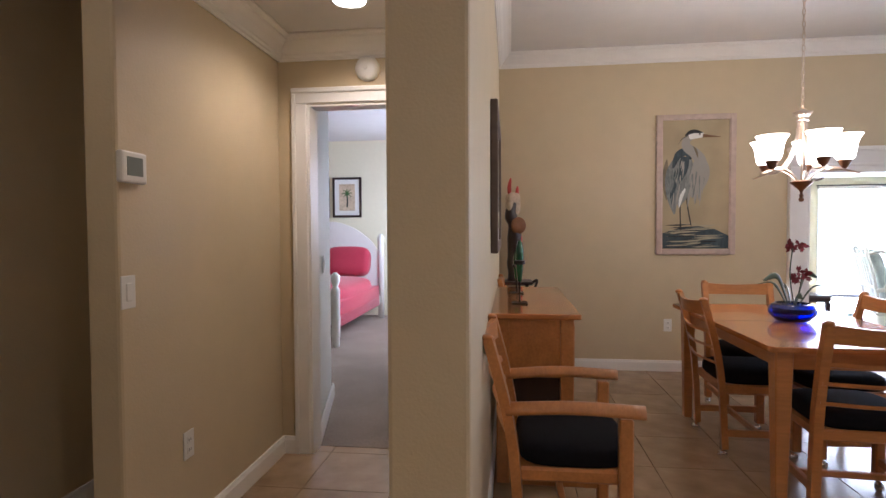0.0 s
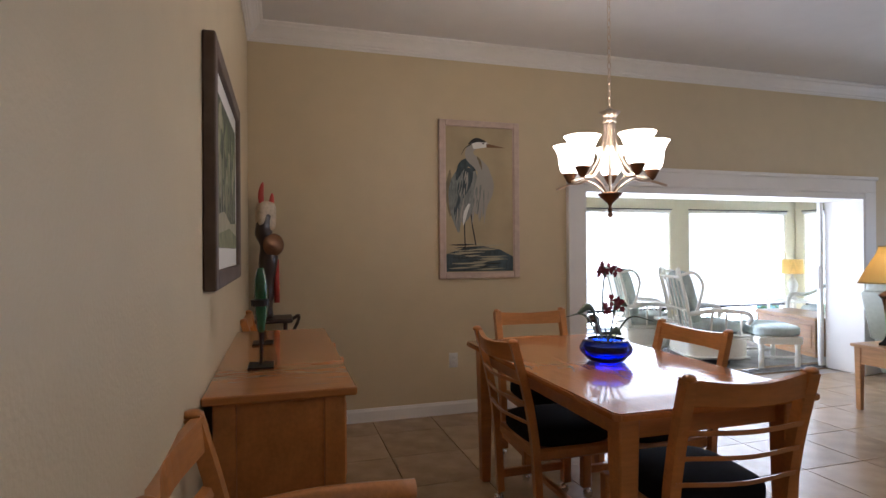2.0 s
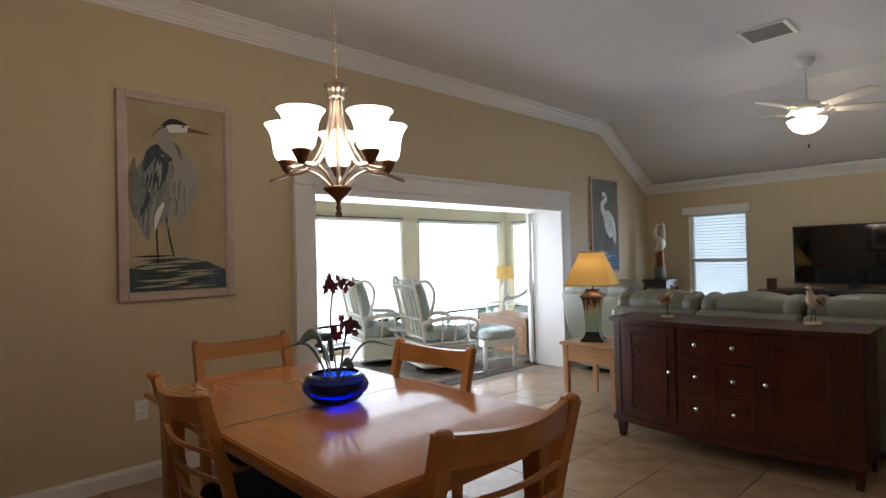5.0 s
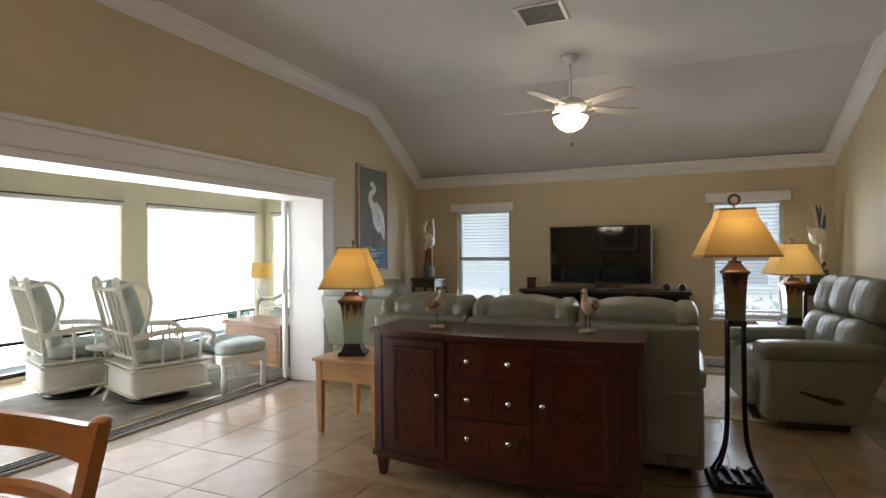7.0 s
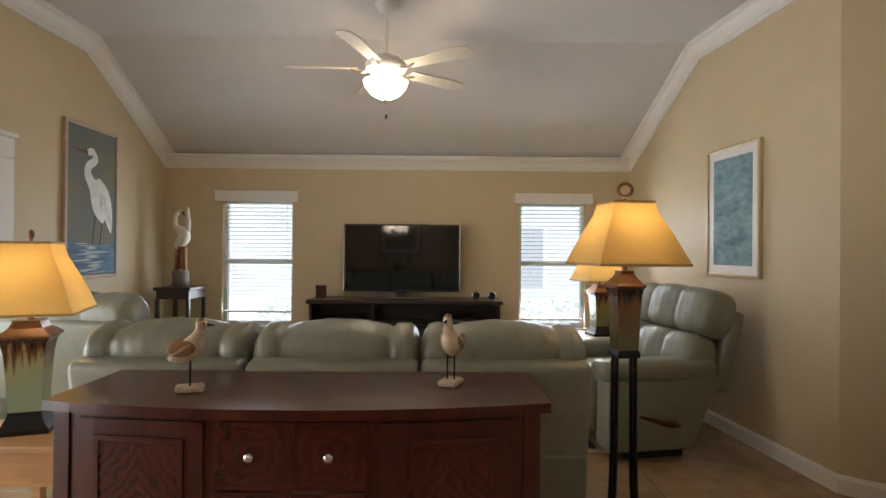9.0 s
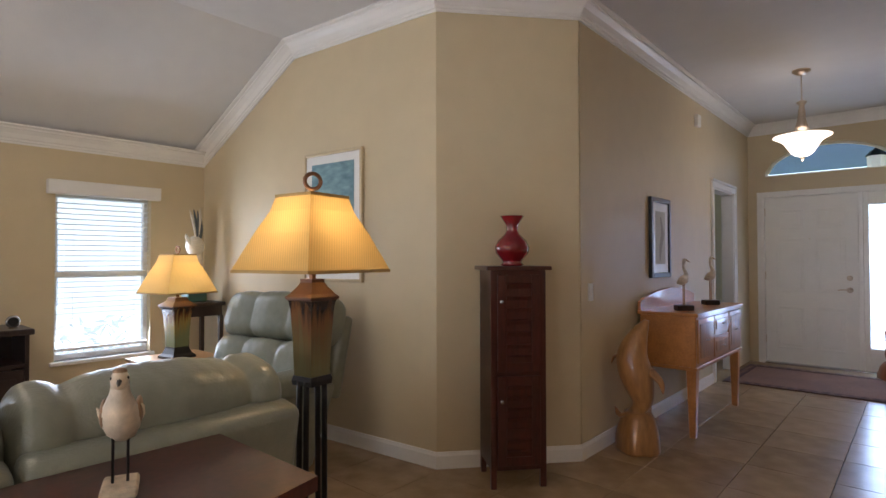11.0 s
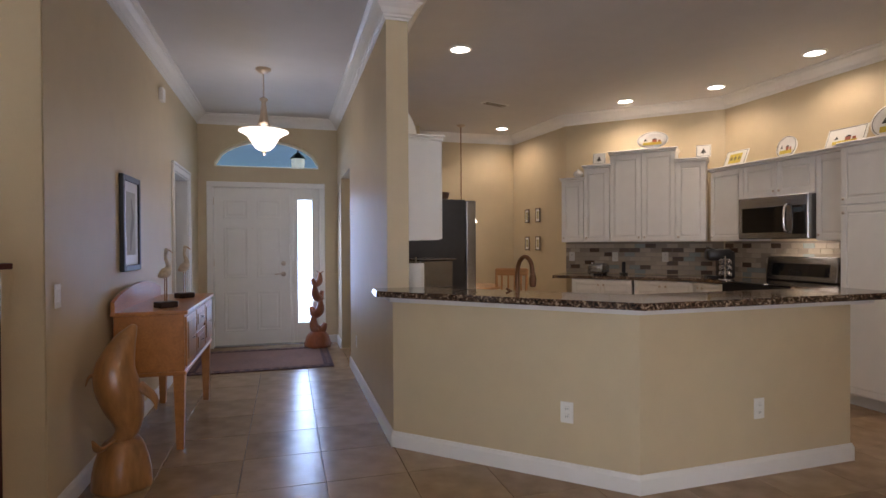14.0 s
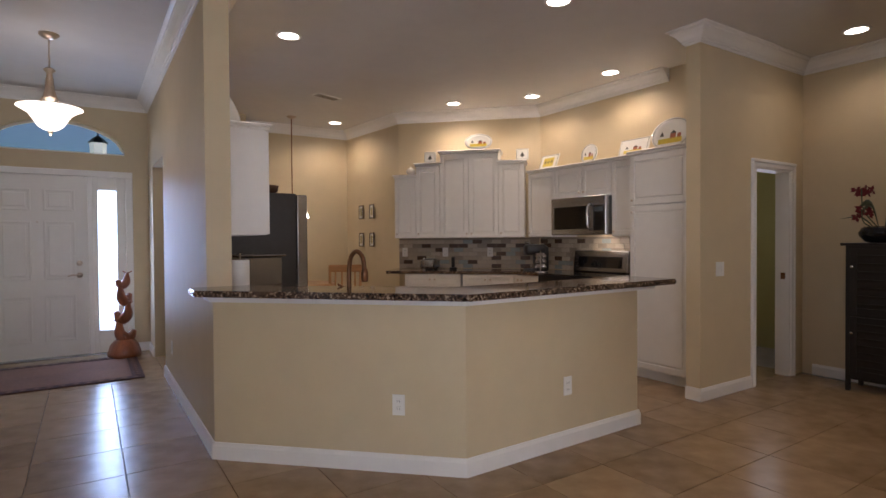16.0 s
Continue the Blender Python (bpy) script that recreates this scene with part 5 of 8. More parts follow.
def outlet(place, turn, label="white duplex outlet plate", name="wall_outlet", kind="outlet"):
    o = thing(name, place, turn, label, "outlet" if kind == "outlet" else "switch")
    w = 0.036 if kind != "double" else 0.058
    part("plate", box(-w, -0.006, -0.058, w, 0, 0.058, 0.003, 2), PLASTIC, o)
    if kind == "outlet":
        for z in (-0.021, 0.021):
            k = part("socket", box(-0.016, -0.009, z - 0.014, 0.016, -0.005, z + 0.014, 0.003), PLASTIC, o)
            for x in (-0.006, 0.006):
                part("slot", box(x - 0.001, -0.0096, z - 0.006, x + 0.001, -0.0088, z + 0.006), BLACK, k)
    else:
        for x in ((0,) if kind == "switch" else (-0.023, 0.023)):
            part("rocker", box(x - 0.015, -0.010, -0.032, x + 0.015, -0.005, 0.032, 0.003), PLASTIC, o)
    return o


outlet((2.50, NORTH, 0.425), 0)

# chandelier
c = thing("chandelier", (2.715, 4.29, 1.476), 0, "brushed nickel chandelier with five lit bell glass shades", "chandelier")
part("finial", lathe([(0.004, 0.0), (0.012, 0.012), (0.006, 0.03), (0.012, 0.045), (0.055, 0.085), (0.058, 0.093), (0.02, 0.1)], 20), BRONZE, c, "dark bronze finial", True)
part("ring", moved(lathe([(0.010, -0.003), (0.014, -0.003), (0.014, 0.003), (0.010, 0.003)], 16), pose(0, 0, -0.008, 90, 0, 0)), BRONZE, c)
part("stem", tube([(0, 0, 0.09), (0, 0, 0.48)], 0.006), NICKEL, c)
part("crown_cup", lathe([(0.03, 0.435), (0.026, 0.45), (0.03, 0.462), (0.05, 0.485), (0.03, 0.49), (0.012, 0.50)], 24, flute=0.12, flutes=10), NICKEL, c, smooth=True)
for k in range(5):
    a = radians(72 * k + 56)
    ca, sa = math.cos(a), math.sin(a)
    P = lambda r, z: (r * ca, r * sa, z)
    ar = part("arm", tube(curve([P(0.018, 0.435), P(0.03, 0.34), P(0.065, 0.24), P(0.125, 0.165), P(0.198, 0.155)], 6), 0.0085, 8), NICKEL, c, smooth=True)
    part("lower_arm", tube(curve([P(0.025, 0.095), P(0.08, 0.145), P(0.15, 0.165), P(0.275, 0.13)], 6), 0.008, 8, flat=0.6), NICKEL, c, smooth=True)
    part("cup", lathe([(0.006, 0.155), (0.018, 0.168), (0.034, 0.20), (0.036, 0.206), (0.02, 0.21)], 16, at=P(0.203, 0)), BRONZE, ar, "dark bronze socket cup", True)
    part("shade", lathe([(0.034, 0.205), (0.047, 0.222), (0.054, 0.255), (0.058, 0.295), (0.071, 0.328), (0.084, 0.345)], 22, at=P(0.203, 0), close=False), FROST, c, "lit frosted bell shade", True)
part("canopy", lathe([(0.012, 1.42), (0.05, 1.445), (0.06, 1.463)], 20), NICKEL, c, smooth=True)
for k in range(27):
    m = pose(0, 0, 0.505 + 0.034 * k, 90, 0, 90 * (k % 2))
    bm = tube([(0.008 * math.cos(q * math.pi / 5), 0.021 * math.sin(q * math.pi / 5), 0) for q in range(11)], 0.0022, 5)
    part("chain_link", moved(bm, m), NICKEL, c)
lamp("fan_light", "POINT", (7.15, 3.75, 2.36), 4.5, (1.0, 0.82, 0.6), 0.07)
lamp("chandelier_light", "POINT", (2.715, 4.29, 1.90), 9.5, (1.0, 0.80, 0.58), 0.16)


def orchid(place, bowl_mat, label, scale=1.0, red=PETAL, seed=1, tall=0.44, turn=0, lean=0.0):
    o = thing("orchid", place, turn, label, "plant")
    o.scale = (scale, scale, scale)
    part("bowl", lathe([(0.06, 0.0), (0.085, 0.008), (0.118, 0.045), (0.122, 0.065), (0.105, 0.095), (0.085, 0.105), (0.085, 0.098), (0.10, 0.085), (0.11, 0.06), (0.08, 0.02), (0.02, 0.015)], 32), bowl_mat, o, "glossy round bowl", True)
    part("soil", lathe([(0.10, 0.05), (0.10, 0.075), (0.02, 0.08)], 20), DARKWOOD, o)
    r = random.Random(seed)
    for k in range(6):
        a = radians(60 * k + 20)
        L = 0.16 + 0.06 * r.random()
        rise = 0.06 + 0.13 * r.random()
        pts = curve([(0.02 * math.cos(a), 0.02 * math.sin(a), 0.075), (0.5 * L * math.cos(a), 0.5 * L * math.sin(a), 0.09 + rise), (L * math.cos(a), L * math.sin(a), 0.09 + rise * 0.9)], 6)
        n = len(pts)
        part("leaf", tube(pts, [0.004 + 0.016 * math.sin(math.pi * i / (n - 1)) for i in range(n)], 6, flat=0.22), PALMGREEN, o, smooth=True)
    for s, (dx, top) in enumerate(((lean, tall), (0.05 + lean * 0.6, tall * 0.62))):
        part("stem", tube(curve([(0.01, 0, 0.08), (-0.01 + dx, 0.01, top * 0.6), (dx, 0, top)], 6), 0.0035, 6), PALMGREEN, o)
        for k in range(5):
            cx, cy, cz2 = dx + r.uniform(-0.055, 0.055), r.uniform(-0.04, 0.04), top - r.uniform(-0.01, 0.05)
            fl = bmesh.new()
            for q in range(5):
                a = q * 2 * math.pi / 5 + r.random()
                m = Matrix.Translation((cx, cy, cz2)) @ Euler((r.uniform(-0.6, 0.6), r.uniform(-0.6, 0.6), 0)).to_matrix().to_4x4() @ Matrix.Rotation(a, 4, "Y")
                vs = [fl.verts.new(m @ Vector(v)) for v in ((0, 0, 0), (0.012, -0.004, 0.016), (0.004, -0.008, 0.034), (-0.010, -0.004, 0.018))]
                fl.faces.new(vs)
                ws = [fl.verts.new(m @ (Vector(v) + Vector((0, 0.002, 0)))) for v in ((0, 0, 0), (0.012, -0.004, 0.016), (0.004, -0.008, 0.034), (-0.010, -0.004, 0.018))]
                fl.faces.new(ws[::-1])
            blob(0.007, 0.007, 0.007, (cx, cy, cz2), 6, 5, fl)
            part("flower", fl, red, o, "dark red orchid flower")
    return o


orchid((2.65, 4.235, 0.778), BLUE_GLASS, "dark red orchid in a cobalt blue glass bowl on the table")

# ---------------------------------------------------------------- living room
b = thing("buffet", (5.345, 3.80, 0), -90, "dark mahogany buffet with figured doors and six drawers", "buffet")
W, D = 0.715, 0.21


def bowed(x0, x1, z0, z1, y, bow, thick, n=8):
    """A panel whose face bows outward along x, over the whole buffet."""
    bm = bmesh.new()
    rows = []
    for i in range(n + 1):
        x = x0 + (x1 - x0) * i / n
        yy = y - 3 * bow * (1 - (x / W) ** 2)
        rows.append([bm.verts.new(p) for p in ((x, yy, z0), (x, yy + thick, z0), (x, yy + thick, z1), (x, yy, z1))])
    for a, c in zip(rows, rows[1:]):
        for k in range(4):
            bm.faces.new((a[k], a[(k + 1) % 4], c[(k + 1) % 4], c[k]))
    bm.faces.new(rows[0])
    bm.faces.new(rows[-1])
    return bm


part("top", bowed(-W - 0.03, W + 0.03, 0.81, 0.84, -D - 0.02, 0.028, 2 * D + 0.06, 16), MAHOGANY, b)
part("case", box(-W, -D + 0.012, 0.12, W, D, 0.81, 0.004), MAHOGANY, b)
part("front_frame", bowed(-W, W, 0.125, 0.808, -D, 0.025, 0.03, 16), MAHOGANY, b)
part("base_rail", bowed(-W - 0.012, W + 0.012, 0.115, 0.15, -D - 0.014, 0.025, 0.06, 16), MAHOGANY, b)
for sx in (-1, 1):
    for y in (-D + 0.03, D - 0.03):
        bm = box(sx * (W - 0.035) - 0.03, y - 0.03, 0, sx * (W - 0.035) + 0.03, y + 0.03, 0.12, 0.004)
        for v in bm.verts:
            if v.co.z < 0.06:
                v.co.x = sx * (W - 0.035) + (v.co.x - sx * (W - 0.035)) * 0.65
                v.co.y = y + (v.co.y - y) * 0.65
        part("foot", bm, MAHOGANY, b)
    part("pilaster", bowed(sx * W - (0.05 if sx > 0 else 0), sx * W + (0 if sx > 0 else 0.05), 0.15, 0.806, -D - 0.006, 0.025, 0.02, 3), MAHOGANY, b)
    x0, x1 = (-0.63, -0.25) if sx < 0 else (0.25, 0.63)
    d = part("door", bowed(x0, x1, 0.17, 0.795, -D - 0.010, 0.025, 0.02), MAHOGANY, b, "figured mahogany door")
    part("door_panel", bowed(x0 + 0.07, x1 - 0.07, 0.23, 0.735, -D - 0.013, 0.025, 0.01), DOOR_VENEER, d, "book-matched veneer panel")
    for za, zb in ((0.215, 0.23), (0.735, 0.75)):
        part("panel_moulding", bowed(x0 + 0.055, x1 - 0.055, za, zb, -D - 0.018, 0.025, 0.01), MAHOGANY, d)
    for xa in (x0 + 0.055, x1 - 0.07):
        part("panel_moulding", bowed(xa, xa + 0.015, 0.23, 0.735, -D - 0.018, 0.025, 0.01, 2), MAHOGANY, d)
    kx = -0.28 if sx < 0 else 0.28
    part("knob", lathe([(0.006, 0), (0.006, 0.012), (0.015, 0.02), (0.012, 0.03)], 14), CHROME, d, "clear glass and chrome knob", True).matrix_local = pose(kx, -D - 0.012 - 0.075 * (1 - (kx / W) ** 2), 0.515, 90, 0, 0)
for k in range(3):
    z0 = 0.215 + 0.198 * k
    d = part("drawer", bowed(-0.215, 0.215, z0, z0 + 0.188, -D - 0.010, 0.025, 0.02), DRAWER_VENEER, b, "figured mahogany drawer")
    part("drawer_seam", bowed(-0.002, 0.002, z0 + 0.005, z0 + 0.183, -D - 0.012, 0.025, 0.004, 2), MAHOGANY, d)
    for x in (-0.11, 0.11):
        part("knob", lathe([(0.006, 0), (0.006, 0.012), (0.015, 0.02), (0.012, 0.03)], 14), CHROME, d, "clear glass and chrome knob", True).matrix_local = pose(x, -D - 0.010 - 0.075 * (1 - (x / W) ** 2), z0 + 0.098, 90, 0, 0)


def roll_cushion(w, d, h, edges, crease=0.22, arch=0.06, n=66, ring=26, seed=1):
    """A stuffed leather roll drawn in at its seams, with gathers that fan out from them."""
    r = random.Random(seed)
    phase = [r.random() * 6 for _ in edges]
    bm = bmesh.new()
    rows = []
    for i in range(n + 1):
        u = -1 + 2 * i / n
        k = max(q for q in range(len(edges) - 1) if edges[q] <= u + 1e-9)
        a, b = edges[k], edges[k + 1]
        s = min(1, max(0, (u - a) / (b - a)))
        full = 1 - crease * (1 - math.sin(math.pi * s) ** 0.45)
        end = min(1, ((1 - abs(u)) / 0.10 + 0.02) ** 0.5) if abs(u) > 0.9 else 1
        full *= 0.72 + 0.28 * end
        row = []
        for j in range(ring):
            q = 2 * math.pi * j / ring
            g = sum(math.sin(q * 9 + f) * math.exp(-abs(u - e) / 0.09) for e, f in zip(edges, phase)) * 0.018
            g += 0.010 * math.sin(u * 17 + q * 2 + phase[0]) + 0.006 * math.sin(u * 41 - q * 3)
            c, t = math.cos(q), math.sin(q)
            y = math.copysign(abs(c) ** 0.62, c) * d / 2 * full * (1 + g)
            z = math.copysign(abs(t) ** 0.62, t) * h / 2 * full * (1 + g) + (arch * h * (1 - u * u) if t > 0 else 0)
            row.append(bm.verts.new((u * w / 2, y, z)))
        rows.append(row)
    for p, q in zip(rows, rows[1:]):
        for j in range(ring):
            bm.faces.new((p[j], p[(j + 1) % ring], q[(j + 1) % ring], q[j]))
    bm.faces.new(rows[0])
    bm.faces.new(rows[-1])
    return bm


def recliner(name, place, turn, width, seats, label, category, back_z=0.98, tucked=0.0):
    """Overstuffed leather seat: rolled arms, puffed head and lumbar cushions, skirted body."""
    s = thing(name, place, turn, label, category)
    w = width / 2
    aw = 0.19
    single = seats == 1
    part("base", box(-w + 0.05, -0.36, 0.05, w - 0.05, 0.36 - tucked, 0.30, 0.03, 2), LEATHER, s, smooth=True)
    for sx in (-1, 1):
        bm = box(sx * w - (aw if sx > 0 else 0), -0.44, 0.06, sx * w + (0 if sx > 0 else aw), 0.38, 0.52, 0.03, 3)
        for v in bm.verts:
            if v.co.y > 0.2:
                v.co.y -= tucked * (1.2 if v.co.z < 0.3 else 0.3)
        a = part("arm", bm, LEATHER, s, "leather side panel", True)
        pad = 0.78 if single else 0.86
        part("arm_pad", moved(roll_cushion(pad, aw + 0.04, 0.14, (-1, 1), 0.1, 0.02, 30, 20, 5), pose(sx * (w - aw / 2), -0.48 + pad / 2, 0.55, 0, 0, 90)), LEATHER, a, smooth=True)
        part("foot", box(sx * (w - 0.1) - 0.03, -0.3, 0, sx * (w - 0.1) + 0.03, 0.3 - tucked, 0.055, 0.004), BLACK, s)
    part("handle", tube([(w + 0.006, -0.24, 0.285), (w + 0.014, -0.12, 0.25), (w + 0.016, -0.03, 0.23), (w + 0.016, 0.02, 0.222)], [0.012, 0.020, 0.034, 0.022], 10, flat=0.4), LEVER, s, "dark wooden recliner lever", True)
    sw = (width - 2 * aw) / seats
    bw = (width - 0.04) / seats
    tilt = -14 if single else -10
    lobes = (-1, -0.36, 0.34, 1) if single else (-1, -0.66, 0.66, 1)
    for k in range(seats):
        x = (k - (seats - 1) / 2) * sw
        bx = (k - (seats - 1) / 2) * bw
        part("seat_cushion", cushion(sw, 0.72, 0.24, (x, -0.12, 0.40), puff=0.5), LEATHER, s, smooth=True)
        part("footrest_pad", cushion(sw, 0.16, 0.30, (x, -0.43, 0.25), puff=0.6), LEATHER, s, smooth=True)
        lift = 0.42 if single else 0.25
        part("back_panel", moved(box(bx - bw / 2 + 0.004, 0, 0, bx + bw / 2 - 0.004, 0.11, back_z - lift - 0.09, 0.03, 3), pose(0, 0.29 if single else 0.325, lift, tilt, 0, 0)), LEATHER, s, smooth=True)
        part("lumbar_cushion", moved(roll_cushion(bw * (0.95 if single else 0.9), 0.24, 0.33, (-1, -0.36, 0.34, 1), 0.15, 0.0, seed=3 + k), pose(bx * 0.95, 0.215, 0.60, tilt - 2, 0, 0)), LEATHER, s, smooth=True)
        part("head_cushion", moved(roll_cushion(bw - 0.008, 0.26, 0.31 if single else 0.27, lobes, 0.13 if single else 0.2, 0.07, seed=7 + k), pose(bx, 0.335, back_z - (0.145 if single else 0.135), tilt - 2, 0, 0)), LEATHER, s, "puffed leather headrest roll", True)
        if not single:
            part("back_skirt", moved(box(bx - bw / 2 + 0.012, 0, 0, bx + bw / 2 - 0.012, 0.02, back_z - 0.62, 0.008), pose(0, 0.425, 0.16, -8, 0, 0)), LEATHER, s)
    return s


LEVER = material("dark_lever_wood", (0.11, 0.035, 0.018), 0.35, spread=0.3, grain=12, stretch=(1, 6, 6), coat=0.2)
recliner("sofa", (6.07, 3.785, 0), 90, 2.0, 3, "sage green leather reclining sofa behind the buffet", "sofa")
recliner("recliner", (7.37, 2.0, 0), 190, 0.98, 1, "sage green leather recliner with a wooden side lever", "armchair", 1.03, 0.2)
recliner("recliner", (7.08, 5.50, 0), 84, 0.9, 1, "sage green leather recliner beside the end table", "armchair", 1.0, 0.1)


def square_ring(a, z):
    return [(-a, -a, z), (a, -a, z), (a, a, z), (-a, a, z)]


def square_loft(levels, bm=None, close=True, n=1):
    """A square-sectioned body through (half width, z); n cuts along each side."""
    own = bm or bmesh.new()
    rings = []
    for a, z in levels:
        c = square_ring(a, z)
        ring = []
        for i in range(4):
            p, q = Vector(c[i]), Vector(c[(i + 1) % 4])
            for k in range(n):
                ring.append(own.verts.new(p.lerp(q, k / n)))
        rings.append(ring)
    m = 4 * n
    for a, b2 in zip(rings, rings[1:]):
        for i in range(m):
            own.faces.new((a[i], a[(i + 1) % m], b2[(i + 1) % m], b2[i]))
    if close:
        own.faces.new(rings[0])
        own.faces.new(rings[-1])
    return own


TRIMGOLD = material("gold_shade_binding", (0.42, 0.26, 0.08), 0.7, spread=0.2, grain=40)
COPPER = material("dull_copper_glaze", (0.15, 0.075, 0.045), 0.4, 0.5, spread=0.35, grain=18, coat=0.2)
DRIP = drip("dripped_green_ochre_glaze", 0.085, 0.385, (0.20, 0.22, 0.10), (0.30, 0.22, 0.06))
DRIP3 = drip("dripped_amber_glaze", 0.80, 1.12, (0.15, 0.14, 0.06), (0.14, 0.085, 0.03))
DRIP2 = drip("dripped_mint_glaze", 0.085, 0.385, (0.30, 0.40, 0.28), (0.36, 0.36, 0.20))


def pleated_shade(o, z0, z1, a0, a1, turn):
    lv = [(a0, z0), (a0 * 0.985, z0 + 0.012), (a0 * 0.86 + a1 * 0.06, z0 + (z1 - z0) * 0.22), (a0 * 0.62 + a1 * 0.24, z0 + (z1 - z0) * 0.5), (a1 * 1.16, z0 + (z1 - z0) * 0.8), (a1, z1)]
    part("shade", moved(square_loft(lv, None, False, 10), pose(0, 0, 0, 0, 0, turn)), SHADE_M, o, "gold pleated fabric shade, lit")
    for a, z in ((a0 + 0.002, z0 - 0.004), (a1 + 0.002, z1 - 0.004)):
        part("shade_trim", moved(square_loft([(a, z), (a, z + 0.01)], None, False), pose(0, 0, 0, 0, 0, turn)), TRIMGOLD, o)


def bulb(place, power):
    lamp("lamp_bulb", "POINT", place, power, (1.0, 0.74, 0.42), 0.05)


def urn_lamp(place, turn, label, body, ring, light):
    o = thing("table_lamp", place, turn, label, "lamp")
    part("foot", square_loft([(0.095, 0), (0.095, 0.018), (0.075, 0.035), (0.06, 0.07), (0.058, 0.085)]), IRON, o, "dark stepped foot")
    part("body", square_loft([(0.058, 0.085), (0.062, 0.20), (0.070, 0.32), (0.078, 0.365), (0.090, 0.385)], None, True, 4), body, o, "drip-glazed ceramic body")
    part("collar", square_loft([(0.094, 0.385), (0.097, 0.393), (0.088, 0.402), (0.060, 0.425), (0.048, 0.45), (0.050, 0.456)]), COPPER, o, "dark bronze collar")
    part("neck", tube([(0, 0, 0.45), (0, 0, 0.53)], 0.012), BRONZE, o)
    pleated_shade(o, 0.49, 0.775, 0.20, 0.092, 0)
    if ring:
        part("finial_ring", hoop(0.024, 0.006, pose(0, 0, 0.815, 90, 0, 0)), BRONZE, o)
    part("finial_post", tube([(0, 0, 0.53), (0, 0, 0.80 if not ring else 0.787)], 0.006), BRONZE, o)
    if not ring:
        part("finial", blob(0.012, 0.012, 0.02, (0, 0, 0.81)), BRONZE, o, smooth=True)
    bulb((place[0], place[1], place[2] + 0.62), light)
    return o


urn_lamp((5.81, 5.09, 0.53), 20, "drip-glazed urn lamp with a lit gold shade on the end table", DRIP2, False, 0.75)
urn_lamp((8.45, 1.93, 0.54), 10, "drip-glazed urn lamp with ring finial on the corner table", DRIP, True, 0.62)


def end_table(place, turn, h, w, d, label):
    o = thing("end_table", place, turn, label, "side table")
    part("top", box(-w, -d, h - 0.025, w, d, h, 0.006, 2), PINE, o)
    for s in (-1, 1):
        part("apron", box(-w + 0.04, s * (d - 0.035) - 0.01, h - 0.16, w - 0.04, s * (d - 0.035) + 0.01, h - 0.025), PINE, o)
        part("apron", box(s * (w - 0.035) - 0.01, -d + 0.04, h - 0.16, s * (w - 0.035) + 0.01, d - 0.04, h - 0.025), PINE, o)
        for q in (-1, 1):
            bm = box(s * (w - 0.045) - 0.027, q * (d - 0.045) - 0.027, 0, s * (w - 0.045) + 0.027, q * (d - 0.045) + 0.027, h - 0.025, 0.004)
            for v in bm.verts:
                if v.co.z < 0.1:
                    v.co.x = s * (w - 0.045) + (v.co.x - s * (w - 0.045)) * 0.7
                    v.co.y = q * (d - 0.045) + (v.co.y - q * (d - 0.045)) * 0.7
            part("leg", bm, PINE, o)
    return o


end_table((5.875, 5.035, 0), -90, 0.53, 0.27, 0.28, "golden pine end table holding a lamp")
end_table((8.42, 1.93, 0), -90, 0.54, 0.27, 0.30, "golden pine corner table holding a lamp")
o = thing("waste_basket", (6.22, 4.92, 0), 0, "small white plastic waste basket by the end table", "basket")
part("bin", lathe([(0.085, 0), (0.11, 0.24), (0.115, 0.25), (0.105, 0.25), (0.08, 0.01)], 20), PLASTIC, o, smooth=True)

# floor lamp
o = thing("floor_lamp", (5.745, 2.628, 0), 7, "bronze floor lamp with glazed column and a lit gold shade", "lamp")
o.scale = (1.03, 1.03, 1.018)
part("base", square_loft([(0.135, 0), (0.135, 0.02), (0.125, 0.03), (0.12, 0.03)]), IRON, o, "black stepped iron base")
for k in range(4):
    part("base_bar", box(-0.11, -0.1 + 0.06 * k, 0.045, 0.11, -0.08 + 0.06 * k, 0.06, 0.003), IRON, o)
for sx in (-1, 1):
    part("base_rail", box(sx * 0.10 - 0.012, -0.11, 0.03, sx * 0.10 + 0.012, 0.11, 0.048, 0.003), IRON, o)
    for x in (-0.016, 0.016):
        part("upright", tube(curve([(x * 3, sx * 0.112, 0.055), (x * 2.4, sx * 0.098, 0.085), (x * 1.5, sx * 0.068, 0.16), (x, sx * 0.044, 0.32), (x, sx * 0.038, 0.86)], 6), 0.0095, 8), IRON, o, smooth=True)
    part("brace", tube(curve([(0, sx * 0.045, 0.058), (0, sx * 0.07, 0.095), (0, sx * 0.092, 0.10)], 5), 0.006, 6), IRON, o, smooth=True)
part("lower_collar", square_loft([(0.044, 0.845), (0.046, 0.86), (0.042, 0.875)]), IRON, o)
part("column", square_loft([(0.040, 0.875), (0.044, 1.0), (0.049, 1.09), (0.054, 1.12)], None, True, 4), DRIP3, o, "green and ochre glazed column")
part("collar", square_loft([(0.056, 1.12), (0.061, 1.126), (0.061, 1.132), (0.050, 1.142), (0.034, 1.165), (0.027, 1.178), (0.027, 1.19)]), COPPER, o, "stepped bronze collar")
part("neck", tube([(0, 0, 1.19), (0, 0, 1.26)], 0.011), BRONZE, o)
pleated_shade(o, 1.215, 1.46, 0.178, 0.082, 0)
part("finial_post", tube([(0, 0, 1.26), (0, 0, 1.485)], 0.005), BRONZE, o)
